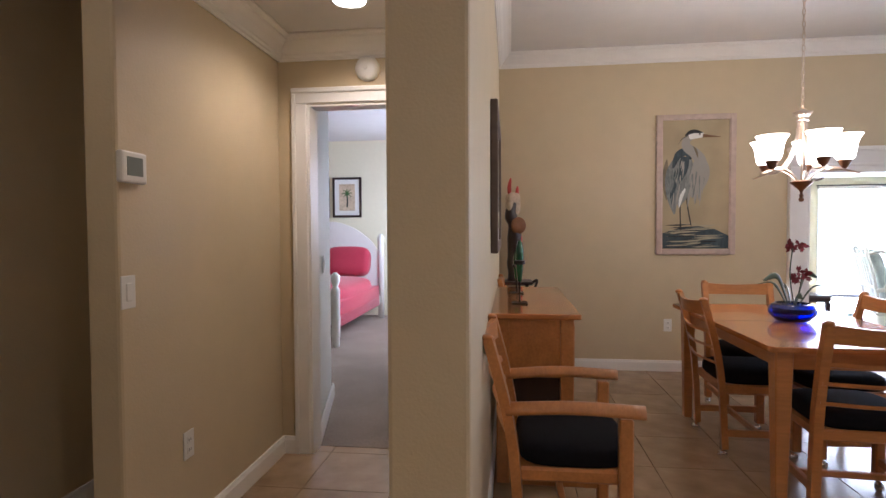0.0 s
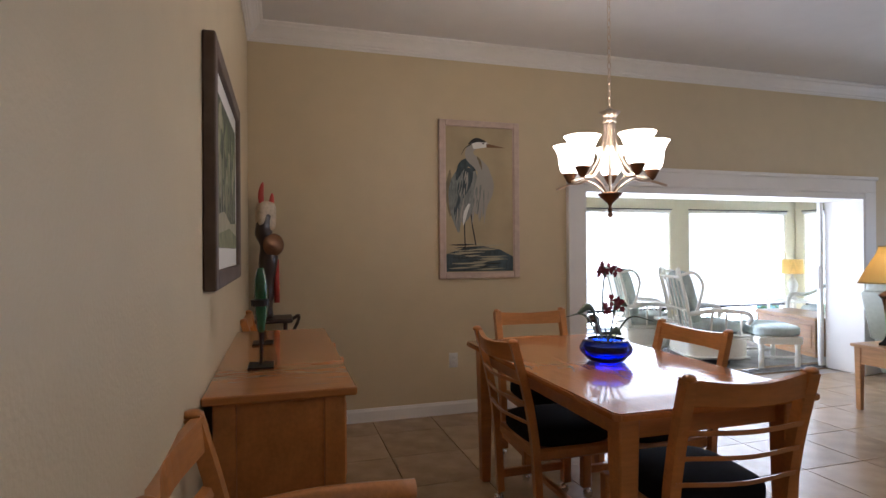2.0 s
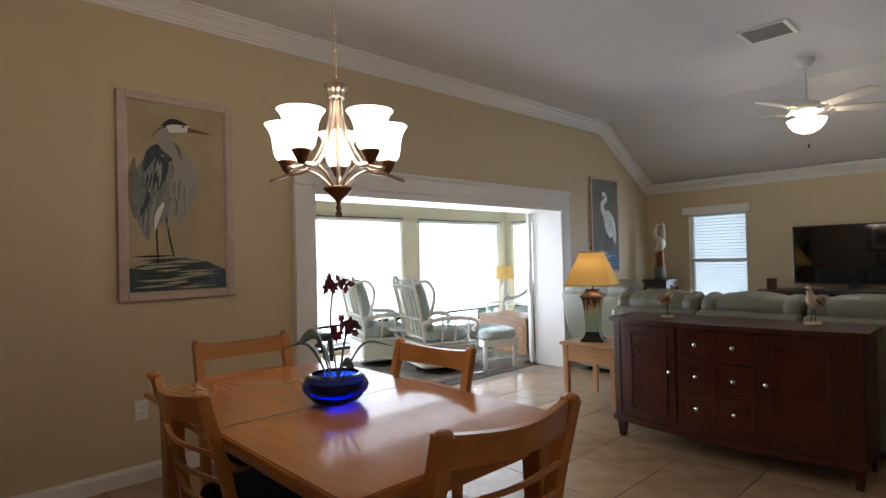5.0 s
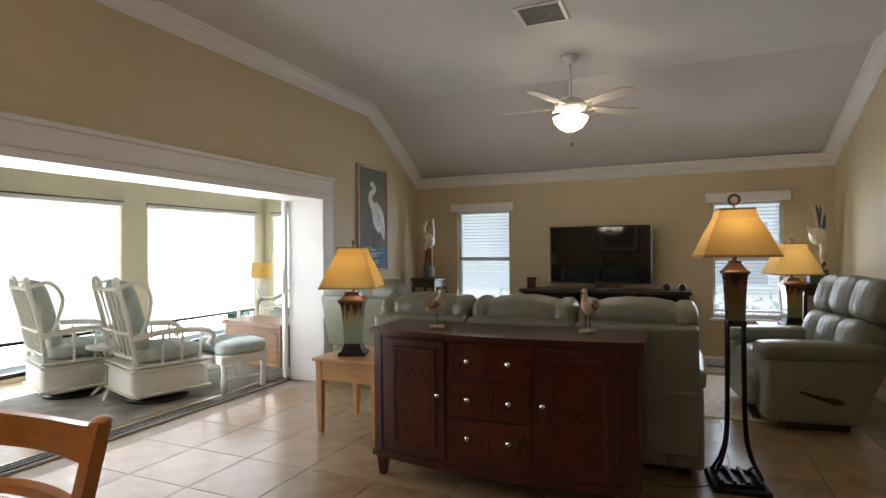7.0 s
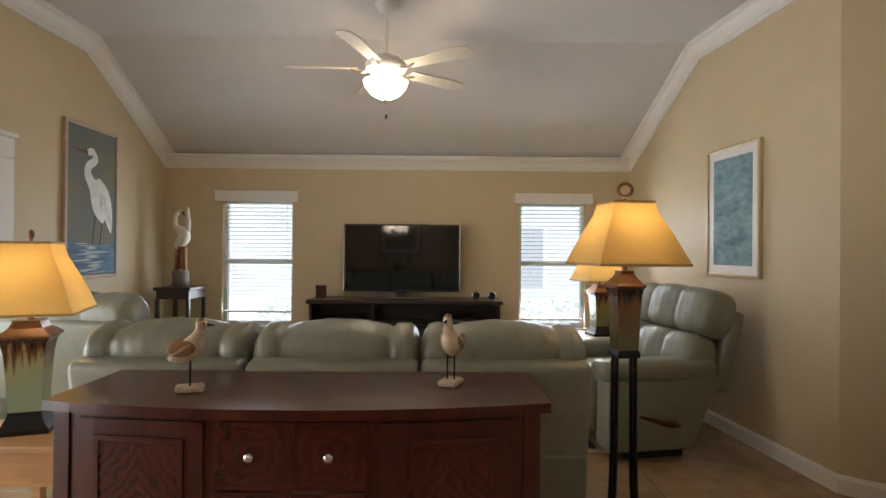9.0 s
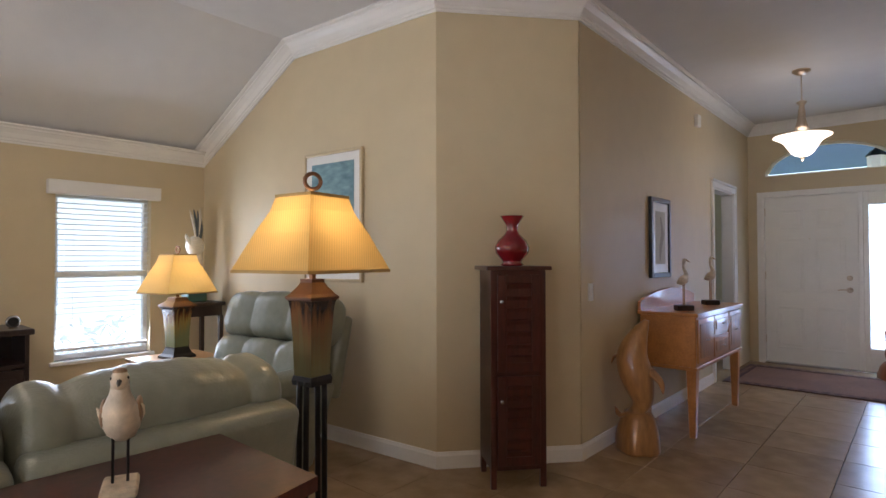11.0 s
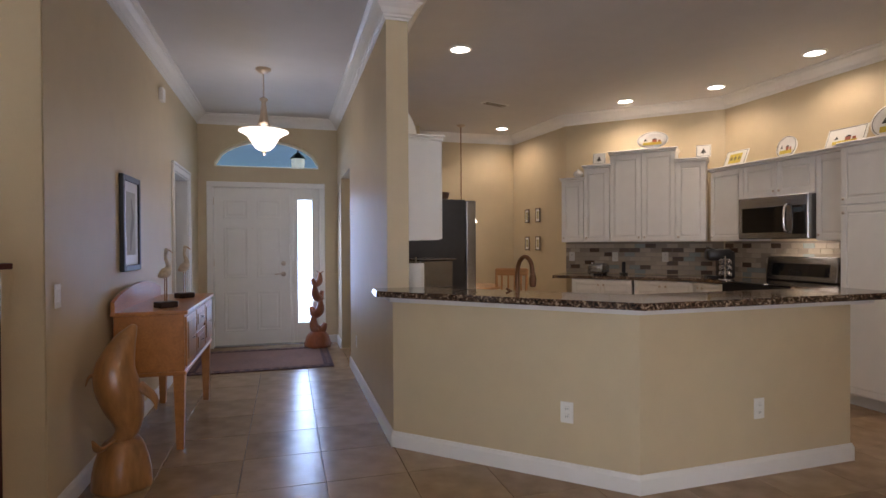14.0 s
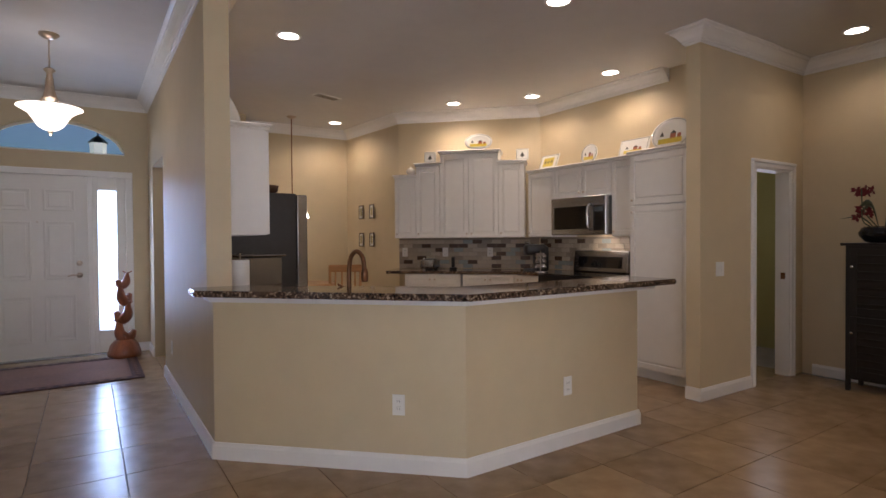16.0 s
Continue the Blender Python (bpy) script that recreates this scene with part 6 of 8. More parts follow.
part("finial_ring", hoop(0.026, 0.007, pose(0, 0, 1.513, 90, 0, 60)), BRONZE, o, "bronze ring finial")
part("power_cord", tube(curve([(-0.05, 0.1, 0.012), (-0.12, 0.3, 0.004), (0.0, 0.5, 0.004)], 6), 0.003, 6), BLACK, o)
bulb((5.745, 2.628, 1.37), 0.8)


def sandpiper(place, turn, label, s=1.0):
    o = thing("carved_bird", place, turn, label, "figurine", "carved shore birds")
    o.scale = (s * 0.84, s * 0.84, s)
    part("plinth", box(-0.05, -0.035, 0, 0.05, 0.035, 0.018, 0.005), FEATHER, o, "pale wooden block")
    for y in (-0.014, 0.014):
        part("leg", tube([(0.0, y, 0.018), (0.0, y, 0.11)], 0.003, 6), IRON, o, "thin dark leg")
    pts = curve([(0.075, 0, 0.100), (0.045, 0, 0.112), (0.0, 0, 0.132), (-0.025, 0, 0.168), (-0.033, 0, 0.195)], 5)
    rr = [0.004, 0.010, 0.016, 0.021, 0.026, 0.030, 0.034, 0.037, 0.039, 0.040, 0.040, 0.039, 0.037, 0.034, 0.030, 0.027, 0.024, 0.022, 0.0205, 0.0195, 0.019]
    part("body", tube(pts, rr, 12, flat=0.9), FEATHER, o, "cream breast", True)
    part("head", blob(0.021, 0.018, 0.019, (-0.037, 0, 0.205), 12, 8), FEATHER, o, "cream head", True)
    part("crown", blob(0.017, 0.014, 0.008, (-0.034, 0, 0.219), 10, 6), FEATHER2, o, "brown streaked crown", True)
    part("bill", tube([(-0.052, 0, 0.205), (-0.085, 0, 0.202)], [0.006, 0.001], 6), IRON, o, "dark bill")
    for sy in (-1, 1):
        part("eye", blob(0.003, 0.002, 0.003, (-0.046, sy * 0.0155, 0.210), 8, 6), BLACK, o, "black eye", True)
        w = part("wing", blob(0.052, 0.009, 0.026, (0.03, sy * 0.033, 0.137), 10, 6), FEATHER2, o, "brown wing", True)
        for k in range(3):
            part("feather", tube([(0.0 + 0.012 * k, sy * 0.041, 0.150 - 0.008 * k), (0.065 + 0.006 * k, sy * 0.036, 0.122 - 0.006 * k)], [0.006, 0.002], 6, flat=0.5), FEATHER, w, smooth=True)
    return o


sandpiper((5.23, 4.163, 0.841), 110, "small carved shore bird on a block on the buffet")
sandpiper((5.335, 3.346, 0.841), -22, "carved shore bird on a block on the buffet", 1.05)

# television and console
o = thing("media_console", (8.80, 3.70, 0), -90, "dark wooden media console with open shelves and doors", "console")
o.scale = (0.895, 1, 1.075)
part("top", box(-1.02, -0.23, 0.735, 1.02, 0.23, 0.77, 0.006), DARKWOOD, o)
part("case_back", box(-0.99, 0.18, 0.05, 0.99, 0.20, 0.735), DARKWOOD, o)
for x in (-0.99, -0.34, 0.34, 0.97):
    part("upright", box(x, -0.2, 0.05, x + 0.025, 0.18, 0.735), DARKWOOD, o)
part("plinth", box(-0.99, -0.19, 0.0, 0.99, 0.19, 0.06), DARKWOOD, o)
part("shelf", box(-0.99, -0.2, 0.54, 0.99, 0.18, 0.56), DARKWOOD, o)
part("shelf", box(-0.99, -0.2, 0.06, 0.99, 0.18, 0.08), DARKWOOD, o)
for x0, x1 in ((-0.96, -0.66), (-0.65, -0.345), (-0.31, 0.0), (0.01, 0.335), (0.37, 0.66), (0.67, 0.965)):
    d = part("door", box(x0, -0.215, 0.09, x1, -0.2, 0.53, 0.004), DARKWOOD, o)
    part("door_panel", box(x0 + 0.05, -0.219, 0.14, x1 - 0.05, -0.214, 0.48, 0.004), DARKWOOD, d)
    part("knob", blob(0.011, 0.011, 0.011, (x1 - 0.025, -0.226, 0.33)), CHROME, d, smooth=True)
o = thing("television", (8.86, 3.745, 0.829), -90, "large flat black television reflecting the lamps", "television")
part("bezel", box(-0.56, -0.022, 0.062, 0.56, 0.03, 0.716, 0.006), BLACK, o)
part("screen", box(-0.545, -0.0255, 0.082, 0.545, -0.0215, 0.70), SCREEN, o)
for sx in (-1, 1):
    part("side_trim", box(sx * 0.56 - 0.005, -0.024, 0.062, sx * 0.56 + 0.005, 0.02, 0.716, 0.002), STEEL, o, "silver edge")
part("stand_neck", box(-0.05, -0.01, 0.01, 0.05, 0.03, 0.09), BLACK, o)
part("stand_foot", box(-0.26, -0.11, 0, 0.26, 0.10, 0.012, 0.004), STEEL, o)
part("soundbar_strip", box(-0.03, -0.0258, 0.070, 0.03, -0.0215, 0.075), STEEL, o)
for dy, label in ((-1.02 + 0.2, "small dark wooden box on the console"),):
    o = thing("keepsake_box", (8.72, 4.50, 0.829), -80, label, "box")
    part("case", box(-0.05, -0.03, 0, 0.05, 0.03, 0.11, 0.004), MAHOGANY, o)
    part("lid", box(-0.054, -0.034, 0.11, 0.054, 0.034, 0.125, 0.004), MAHOGANY, o)
for y in (2.88, 3.03):
    o = thing("desk_clock", (8.70, y, 0.829), -90, "small round silver desk clock on the console", "clock", "silver desk clocks")
    o.scale = (0.8, 0.8, 0.8)
    part("case", moved(lathe([(0.045, -0.012), (0.05, -0.006), (0.05, 0.006), (0.045, 0.012)], 20), pose(0, 0, 0.055, 90, 0, 0)), STEEL, o, smooth=True)
    part("dial", moved(lathe([(0.036, 0), (0.036, 0.003)], 20), pose(0, -0.012, 0.055, 90, 0, 0)), BLACK, o)
    part("foot", box(-0.03, -0.015, 0, 0.03, 0.015, 0.01, 0.003), STEEL, o)
for y in (3.2, 4.3):
    o = thing("cable_box", (8.72, y, 0.604), -90, "slim black media box on the console shelf", "electronics", "media boxes")
    part("case", box(-0.18, -0.1, 0, 0.18, 0.1, 0.05, 0.004), BLACK, o)
    part("display", box(-0.05, -0.103, 0.02, 0.05, -0.099, 0.035), STEEL, o)


def window_with_blind(y0, y1, z0, z1, label, lift):
    t = thing("window_2", (0, 0, 0), 0, label, "window", kind="structure")
    x = EAST
    part("window_sill", box(x - 0.03, y0 - 0.03, z0 - 0.03, x + 0.08, y1 + 0.03, z0, 0.005), TRIM, t)
    for a, b2 in ((y0, y0 + 0.03), (y1 - 0.03, y1)):
        part("window_frame", box(x + 0.07, a, z0, x + 0.12, b2, z1), PLASTIC, t)
    zm = (z0 + z1) / 2
    for a, b2 in ((z0, z0 + 0.04), (zm - 0.02, zm + 0.025), (z1 - 0.04, z1)):
        part("sash_rail", box(x + 0.07, y0 + 0.03, a, x + 0.12, y1 - 0.03, b2), PLASTIC, t)
    for a, b2 in ((z0 + 0.04, zm - 0.02), (zm + 0.025, z1 - 0.04)):
        g = part("pane", box(x + 0.092, y0 + 0.03, a, x + 0.098, y1 - 0.03, b2), GLASS, t)
        g.visible_shadow = False
    part("valance", box(x - 0.065, y0 - 0.06, z1 - 0.03, x + 0.0, y1 + 0.06, z1 + 0.075, 0.008, 2), TRIM, t, "white blind valance")
    n = 0
    z = z1 - 0.05
    slat = finish("blind_slat", moved(box(-0.022, y0 + 0.012, -0.0012, 0.022, y1 - 0.012, 0.0012), Matrix.Identity(4)), BLIND)
    while z > z0 + lift:
        ob = new("blind_slat", slat)
        ob.parent = t
        ob.matrix_local = pose(x + 0.035, 0, z, 0, 6, 0)
        z -= 0.04
    part("blind_rail", box(x + 0.012, y0 + 0.012, z0 + lift - 0.03, x + 0.058, y1 - 0.012, z0 + lift - 0.008, 0.004), BLIND, t)
    for yy in (y0 + 0.12, y1 - 0.12):
        part("ladder_cord", tube([(x + 0.012, yy, z0 + lift), (x + 0.012, yy, z1 - 0.03)], 0.0015, 5), BLIND, t)
    part("tilt_wand", tube([(x + 0.005, y0 + 0.06, z1 - 0.65), (x + 0.005, y0 + 0.06, z1 - 0.04)], 0.003, 6), BLIND, t)


window_with_blind(4.86, 5.57, 0.52, 1.80, "double-hung window with white blinds lowered", 0.16)
window_with_blind(1.90, 2.57, 0.52, 1.80, "double-hung window with white blinds lowered", 0.10)


def feather_fan(name, o, root, tips, mat, width, label):
    """A raised wing of separate overlapping blades."""
    wing = None
    for k, tip in enumerate(tips):
        a, b = Vector(root), Vector(tip)
        mid = a.lerp(b, 0.5) + Vector((0.012, 0, 0))
        blade = tube(curve([a, mid, b], 5), [width * q for q in (0.5, 0.8, 1.0, 1.1, 1.1, 1.05, 1.0, 0.9, 0.75, 0.5, 0.2)], 8, flat=0.35)
        m = mat[k % len(mat)]
        if wing is None:
            wing = part(name, blade, m, o, label, True)
        else:
            part("feather", blade, m, wing, smooth=True)
    return wing


GREYF = material("slate_grey_feather", (0.10, 0.12, 0.14), 0.6, spread=0.3, grain=20)
STUMP = material("grey_driftwood", (0.16, 0.145, 0.12), 0.7, spread=0.4, grain=14, stretch=(6, 6, 1), bump=0.3, bump_scale=60)
TEAL = material("teal_painted_block", (0.05, 0.13, 0.12), 0.4, spread=0.3, grain=10)
WHITEBIRD = material("ivory_carved_feather", (0.70, 0.66, 0.56), 0.55, spread=0.2, grain=26, stretch=(1, 1, 4))


def crane_carving(place, label):
    o = thing("bird_carving", place, -90, label, "carving", "corner bird carvings")
    part("stump", tube([(0, 0, 0), (0.004, 0, 0.06), (-0.003, 0, 0.13), (0.003, 0, 0.165)], [0.080, 0.074, 0.076, 0.070], 12), STUMP, o, "grey driftwood stump", True)
    part("slab", box(-0.058, -0.012, 0.15, 0.052, 0.03, 0.38, 0.01, 2), FEATHER2, o, "brown carved slab")
    for x0, x1 in ((-0.045, -0.005), (0.0, 0.022), (0.055, 0.045)):
        part("leg", tube([(x0, -0.03, 0.155), (x1, -0.028, 0.38)], 0.010, 8), REDWOOD, o, "orange wooden leg", True)
    part("body", tube(curve([(-0.05, 0, 0.37), (0.0, 0, 0.42), (0.03, 0, 0.47), (0.0, 0, 0.53), (-0.04, 0, 0.56)], 5), [0.012 + 0.045 * math.sin(math.pi * (0.12 + 0.8 * k / 20)) for k in range(21)], 12), WHITEBIRD, o, "white painted body", True)
    part("neck", tube(curve([(-0.02, 0, 0.52), (-0.055, 0, 0.59), (-0.055, 0, 0.66), (-0.02, 0, 0.715), (0.02, -0.01, 0.71)], 5), [0.030 - 0.016 * k / 20 for k in range(21)], 10), WHITEBIRD, o, "curved white neck", True)
    part("bill", tube([(0.012, -0.012, 0.715), (0.045, -0.015, 0.665)], [0.012, 0.003], 8), HD, o, "dark bill", True)
    feather_fan("wing", o, (0.03, 0.01, 0.47), [(0.06, 0.01, 0.76), (0.035, 0.015, 0.70), (0.075, 0.0, 0.66), (0.07, 0.0, 0.58)], (WHITEBIRD,), 0.022, "raised white wing")
    return o


def diving_carving(place, label):
    o = thing("bird_carving", place, -90, label, "carving", "corner bird carvings")
    part("block", box(-0.085, -0.07, 0, 0.075, 0.07, 0.14, 0.012, 2), TEAL, o, "teal painted block")
    part("head", blob(0.024, 0.022, 0.030, (0.045, 0, 0.185), 12, 8), RED, o, "red painted head", True)
    part("bill", tube([(0.045, 0, 0.175), (0.035, 0, 0.135)], [0.012, 0.005], 8), HD, o, "dark bill", True)
    part("neck", tube(curve([(0.045, 0, 0.18), (0.03, 0, 0.26), (0.04, 0, 0.33), (0.025, 0, 0.42)], 5), [0.012 + 0.02 * k / 15 for k in range(16)], 10), WHITEBIRD, o, "slender white neck", True)
    part("body", blob(0.075, 0.06, 0.085, (0.0, 0, 0.46), 16, 12), WHITEBIRD, o, "white painted body", True)
    feather_fan("wing", o, (0.02, 0, 0.46), [(-0.045, 0, 0.76), (-0.01, 0.008, 0.77), (0.025, 0.012, 0.76), (0.05, 0.016, 0.78), (0.06, 0.012, 0.68)], (WHITEBIRD, GREYF, GREYF), 0.026, "raised white and slate wing")
    part("wing", tube(curve([(-0.02, -0.02, 0.46), (-0.07, -0.02, 0.52), (-0.085, -0.02, 0.56)], 4), [0.03, 0.034, 0.034, 0.032, 0.028, 0.024, 0.018, 0.012, 0.005], 8, flat=0.4), WHITEBIRD, o, "folded white wing", True)
    return o


crane_carving((8.74, 5.84, 0.93), "carved white crane on orange legs and a driftwood stump")
diving_carving((8.76, 1.66, 0.93), "carved white bird with raised slate wing on a teal block")
for y, lab in ((5.84, "dark wooden corner stand beneath a crane carving"), (1.66, "dark wooden corner stand beneath a diving bird carving")):
    o = thing("corner_stand", (8.76, y, 0), 0, lab, "stand", "corner stands")
    part("top", box(-0.2, -0.17, 0.90, 0.2, 0.17, 0.93, 0.005), DARKWOOD, o)
    part("drawer_rail", box(-0.18, -0.15, 0.82, 0.18, 0.15, 0.90, 0.003), DARKWOOD, o)
    for sx in (-1, 1):
        for sy in (-1, 1):
            part("leg", box(sx * 0.17 - 0.016, sy * 0.14 - 0.016, 0, sx * 0.17 + 0.016, sy * 0.14 + 0.016, 0.82), DARKWOOD, o)

slope = math.degrees(math.atan2(0.23, 2.6))
SEA = material("turquoise_sea_canvas", (0.11, 0.27, 0.33), 0.7, spread=0.5, grain=14, large=3, stretch=(1, 1, 2), second=(0.30, 0.48, 0.52))
p = frame_picture((7.36, 1.301, 1.12), 180 + slope, 0.60, 0.93, 0.022, material("pale_gold_frame", (0.58, 0.47, 0.30), 0.35, 0.3, spread=0.1), SEA, "turquoise sea print with white mount in a gold frame", mat_in=0.06, thick=0.03)

v = thing("ceiling_vent", (6.21, 3.775, CEILING), 0, "white louvred ceiling air vent", "vent")
for a, b2, c2, d2 in ((-0.17, -0.17, 0.17, -0.14), (-0.17, 0.14, 0.17, 0.17), (-0.17, -0.14, -0.14, 0.14), (0.14, -0.14, 0.17, 0.14)):
    part("frame", box(a, b2, -0.012, c2, d2, 0, 0.003), PLASTIC, v)
for k in range(9):
    part("slat", moved(box(-0.014, -0.14, -0.0015, 0.014, 0.14, 0.0015), pose(-0.124 + 0.031 * k, 0, -0.010, 0, -42, 0)), PLASTIC, v)
# black sheet puts the darkness of the duct between the slats
part("duct_dark", box(-0.14, -0.14, -0.003, 0.14, 0.14, -0.001), BLACK, v)
o = thing("living_room_rug", (7.75, 3.6, 0.001), 0, "beige rug with a dark border before the sofa", "rug")
part("weave", box(-0.75, -1.35, 0, 0.75, 1.35, 0.008, 0.002), FEATHER, o)
for s in (-1, 1):
    part("border", box(-0.68, s * 1.22 - 0.03, 0.008, 0.68, s * 1.22 + 0.03, 0.0095), DARKWOOD, o)

# ---------------------------------------------------------------- foyer
def tall_cabinet(place, turn, mat, label, w=0.158):
    o = thing("tall_cabinet", place, turn, label, "cabinet")
    d = 0.145
    part("top", box(-w - 0.03, -d - 0.03, 1.215, w + 0.03, d + 0.02, 1.238, 0.005, 2), mat, o)
    part("case", box(-w, -d, 0.10, w, d, 1.215, 0.003), mat, o)
    for sx in (-1, 1):
        for y in (-d, d - 0.03):
            bm = box(sx * w - (0.032 if sx > 0 else -0.0), y - 0.002, 0, sx * w + (0.002 if sx > 0 else 0.032), y + 0.03, 1.215, 0.003)
            part("post", bm, mat, o)
        for z0, z1 in ((0.15, 0.60), (0.66, 1.16)):
            part("side_panel", box(sx * w - 0.002, -d + 0.05, z0, sx * w + sx * 0.004 + 0.002, d - 0.05, z1, 0.001), mat, o)
    for z0, z1, kz in ((0.13, 0.625, 0.49), (0.65, 1.19, 1.04)):
        dr = part("door", box(-w + 0.036, -d - 0.012, z0, w - 0.036, -d - 0.0, z1, 0.003), mat, o)
        for a, b2, c2, d2 in ((-w + 0.036, z0, -w + 0.085, z1), (w - 0.085, z0, w - 0.036, z1), (-w + 0.085, z0, w - 0.085, z0 + 0.05), (-w + 0.085, z1 - 0.05, w - 0.085, z1)):
            part("door_rail", box(a, -d - 0.018, b2, c2, -d - 0.010, d2, 0.002), mat, dr)
        for k in range(7):
            zz = z0 + 0.07 + (z1 - z0 - 0.14) * k / 6
            part("louvre", moved(box(-w + 0.087, -0.003, -0.02, w - 0.087, 0.003, 0.02), pose(0, -d - 0.012, zz, 25, 0, 0)), mat, dr)
        part("knob", blob(0.013, 0.013, 0.013, (-w + 0.055, -d - 0.03, kz), 12, 8), CHROME, dr, "round silver knob", True)
    return o


tall_cabinet((6.02, 1.04, 0), 229.5, MAHOGANY, "tall dark mahogany cabinet with two louvred doors by the diagonal wall")
tall_cabinet((-0.73, 1.57, 0), 90, material("black_stained_wood", (0.012, 0.010, 0.009), 0.35, spread=0.4, grain=30), "tall black cabinet with two doors against the wall", 0.20)
o = thing("vase", (6.01, 1.045, 1.238), 0, "glossy dark red ceramic vase on the tall cabinet", "vase")
o.scale = (1.2, 1.2, 1.14)
part("body", lathe([(0.045, 0), (0.057, 0.006), (0.045, 0.018), (0.05, 0.03), (0.08, 0.065), (0.085, 0.095), (0.07, 0.13), (0.035, 0.165), (0.026, 0.185), (0.03, 0.195), (0.026, 0.205), (0.055, 0.25), (0.058, 0.256), (0.05, 0.254), (0.02, 0.21)], 32), RED, o, smooth=True)
orchid((-0.735, 1.57, 1.238), material("black_ceramic", (0.01, 0.01, 0.012), 0.15, spread=0.2), "dark red orchid in a black bowl on the black cabinet", 1.3, PETAL, 5, 0.34, -34, 0.13)

# console table in the foyer
o = thing("console_table", (5.615, -0.99, 0), -90, "golden maple foyer console with drawers and an arched back", "console")
part("top", box(-0.65, -0.225, 0.865, 0.65, 0.21, 0.89, 0.006, 2), MAPLE, o)
part("case", box(-0.62, -0.20, 0.50, 0.62, 0.20, 0.865, 0.006), MAPLE, o)
part("bottom_rail", box(-0.63, -0.21, 0.48, 0.63, 0.205, 0.505, 0.005), MAPLE, o)
bm = bmesh.new()
pts = [(-0.64 + 1.28 * k / 20, 0.895 + 0.14 * math.sin(math.pi * (0.08 + 0.84 * k / 20)) ** 0.6) for k in range(21)]
poly2 = [(-0.64, 0.888)] + pts + [(0.64, 0.888)]
fr = [bm.verts.new((x, 0.185, z)) for x, z in poly2]
bk = [bm.verts.new((x, 0.207, z)) for x, z in poly2]
for i in range(len(poly2)):
    bm.faces.new((fr[i], fr[(i + 1) % len(poly2)], bk[(i + 1) % len(poly2)], bk[i]))
bm.faces.new(fr)
bm.faces.new(bk)
part("back_splash", bm, MAPLE, o, "arched wooden back board")
for x0, x1, z0, z1 in ((-0.60, -0.22, 0.53, 0.845), (0.22, 0.60, 0.53, 0.845), (-0.20, 0.20, 0.70, 0.845), (-0.20, 0.20, 0.53, 0.68)):
    d = part("drawer", box(x0, -0.212, z0, x1, -0.198, z1, 0.004), MAPLE, o)
    part("drawer_panel", box(x0 + 0.04, -0.217, z0 + 0.035, x1 - 0.04, -0.211, z1 - 0.035, 0.003), CARVED, d)
    part("pull", tube(curve([((x0 + x1) / 2 - 0.03, -0.217, (z0 + z1) / 2), ((x0 + x1) / 2, -0.235, (z0 + z1) / 2 - 0.004), ((x0 + x1) / 2 + 0.03, -0.217, (z0 + z1) / 2)], 4), 0.004, 6), NICKEL, d, "nickel pull")
for sx in (-1, 1):
    for y in (-0.165, 0.165):
        bm = box(sx * 0.58 - 0.035, y - 0.035, 0, sx * 0.58 + 0.035, y + 0.035, 0.49, 0.004)
        for v in bm.verts:
            if v.co.z < 0.2:
                v.co.x = sx * 0.58 + (v.co.x - sx * 0.58) * 0.6
                v.co.y = y + (v.co.y - y) * 0.6
        part("leg", bm, MAPLE, o)


def tall_bird(place, turn, h, label):
    o = thing("carved_wader", place, turn, label, "figurine", "carved waders")
    part("plinth", box(-0.06, -0.045, 0, 0.06, 0.045, 0.04, 0.004), DARKWOOD, o, "dark wooden block")
    for y in (-0.012, 0.012):
        part("leg", tube([(0, y, 0.04), (0, y, h * 0.5)], 0.004, 6), CARVED, o)
    part("body", tube(curve([(0.05, 0, h * 0.5), (0.0, 0, h * 0.56), (-0.02, 0, h * 0.66), (0.0, 0, h * 0.8), (-0.01, 0, h * 0.95)], 5), [0.006, 0.016, 0.024, 0.03, 0.034, 0.035, 0.034, 0.031, 0.027, 0.023, 0.019, 0.016, 0.014, 0.012, 0.011, 0.010, 0.010, 0.011, 0.013, 0.014, 0.010], 10), FEATHER, o, "carved body", True)
    part("bill", tube([(-0.012, 0, h * 0.94), (-0.05, 0, h * 0.88)], [0.007, 0.002], 6), CARVED, o)
    return o


tall_bird((5.56, -0.58, 0.89), 40, 0.41, "carved wooden wader on a dark block on the console")
tall_bird((5.56, -1.27, 0.89), 40, 0.43, "slender carved wooden bird on a dark block on the console")

AMBERWOOD = material("amber_varnished_cypress", (0.36, 0.17, 0.055), 0.28, spread=0.4, grain=12, stretch=(3, 3, 0.6), coat=0.4)
o = thing("dolphin_carving", (5.645, 0.10, 0), 20, "tall carved cypress dolphin rising from a log", "carving")
bm = lathe([(0.115, 0), (0.12, 0.02), (0.115, 0.10), (0.105, 0.16), (0.09, 0.22), (0.07, 0.26)], 20, flute=0.06, flutes=5)
tube(curve([(0.03, 0, 0.22), (-0.02, 0.0, 0.32), (0.0, 0, 0.46), (0.03, 0, 0.62), (0.0, 0.0, 0.76), (-0.05, 0, 0.87)], 6), [0.05, 0.046, 0.044, 0.044, 0.046, 0.05, 0.055, 0.06, 0.066, 0.072, 0.078, 0.083, 0.087, 0.09, 0.092, 0.092, 0.091, 0.089, 0.086, 0.082, 0.078, 0.073, 0.068, 0.062, 0.056, 0.05, 0.044, 0.038, 0.03, 0.022, 0.012], 14, bm)
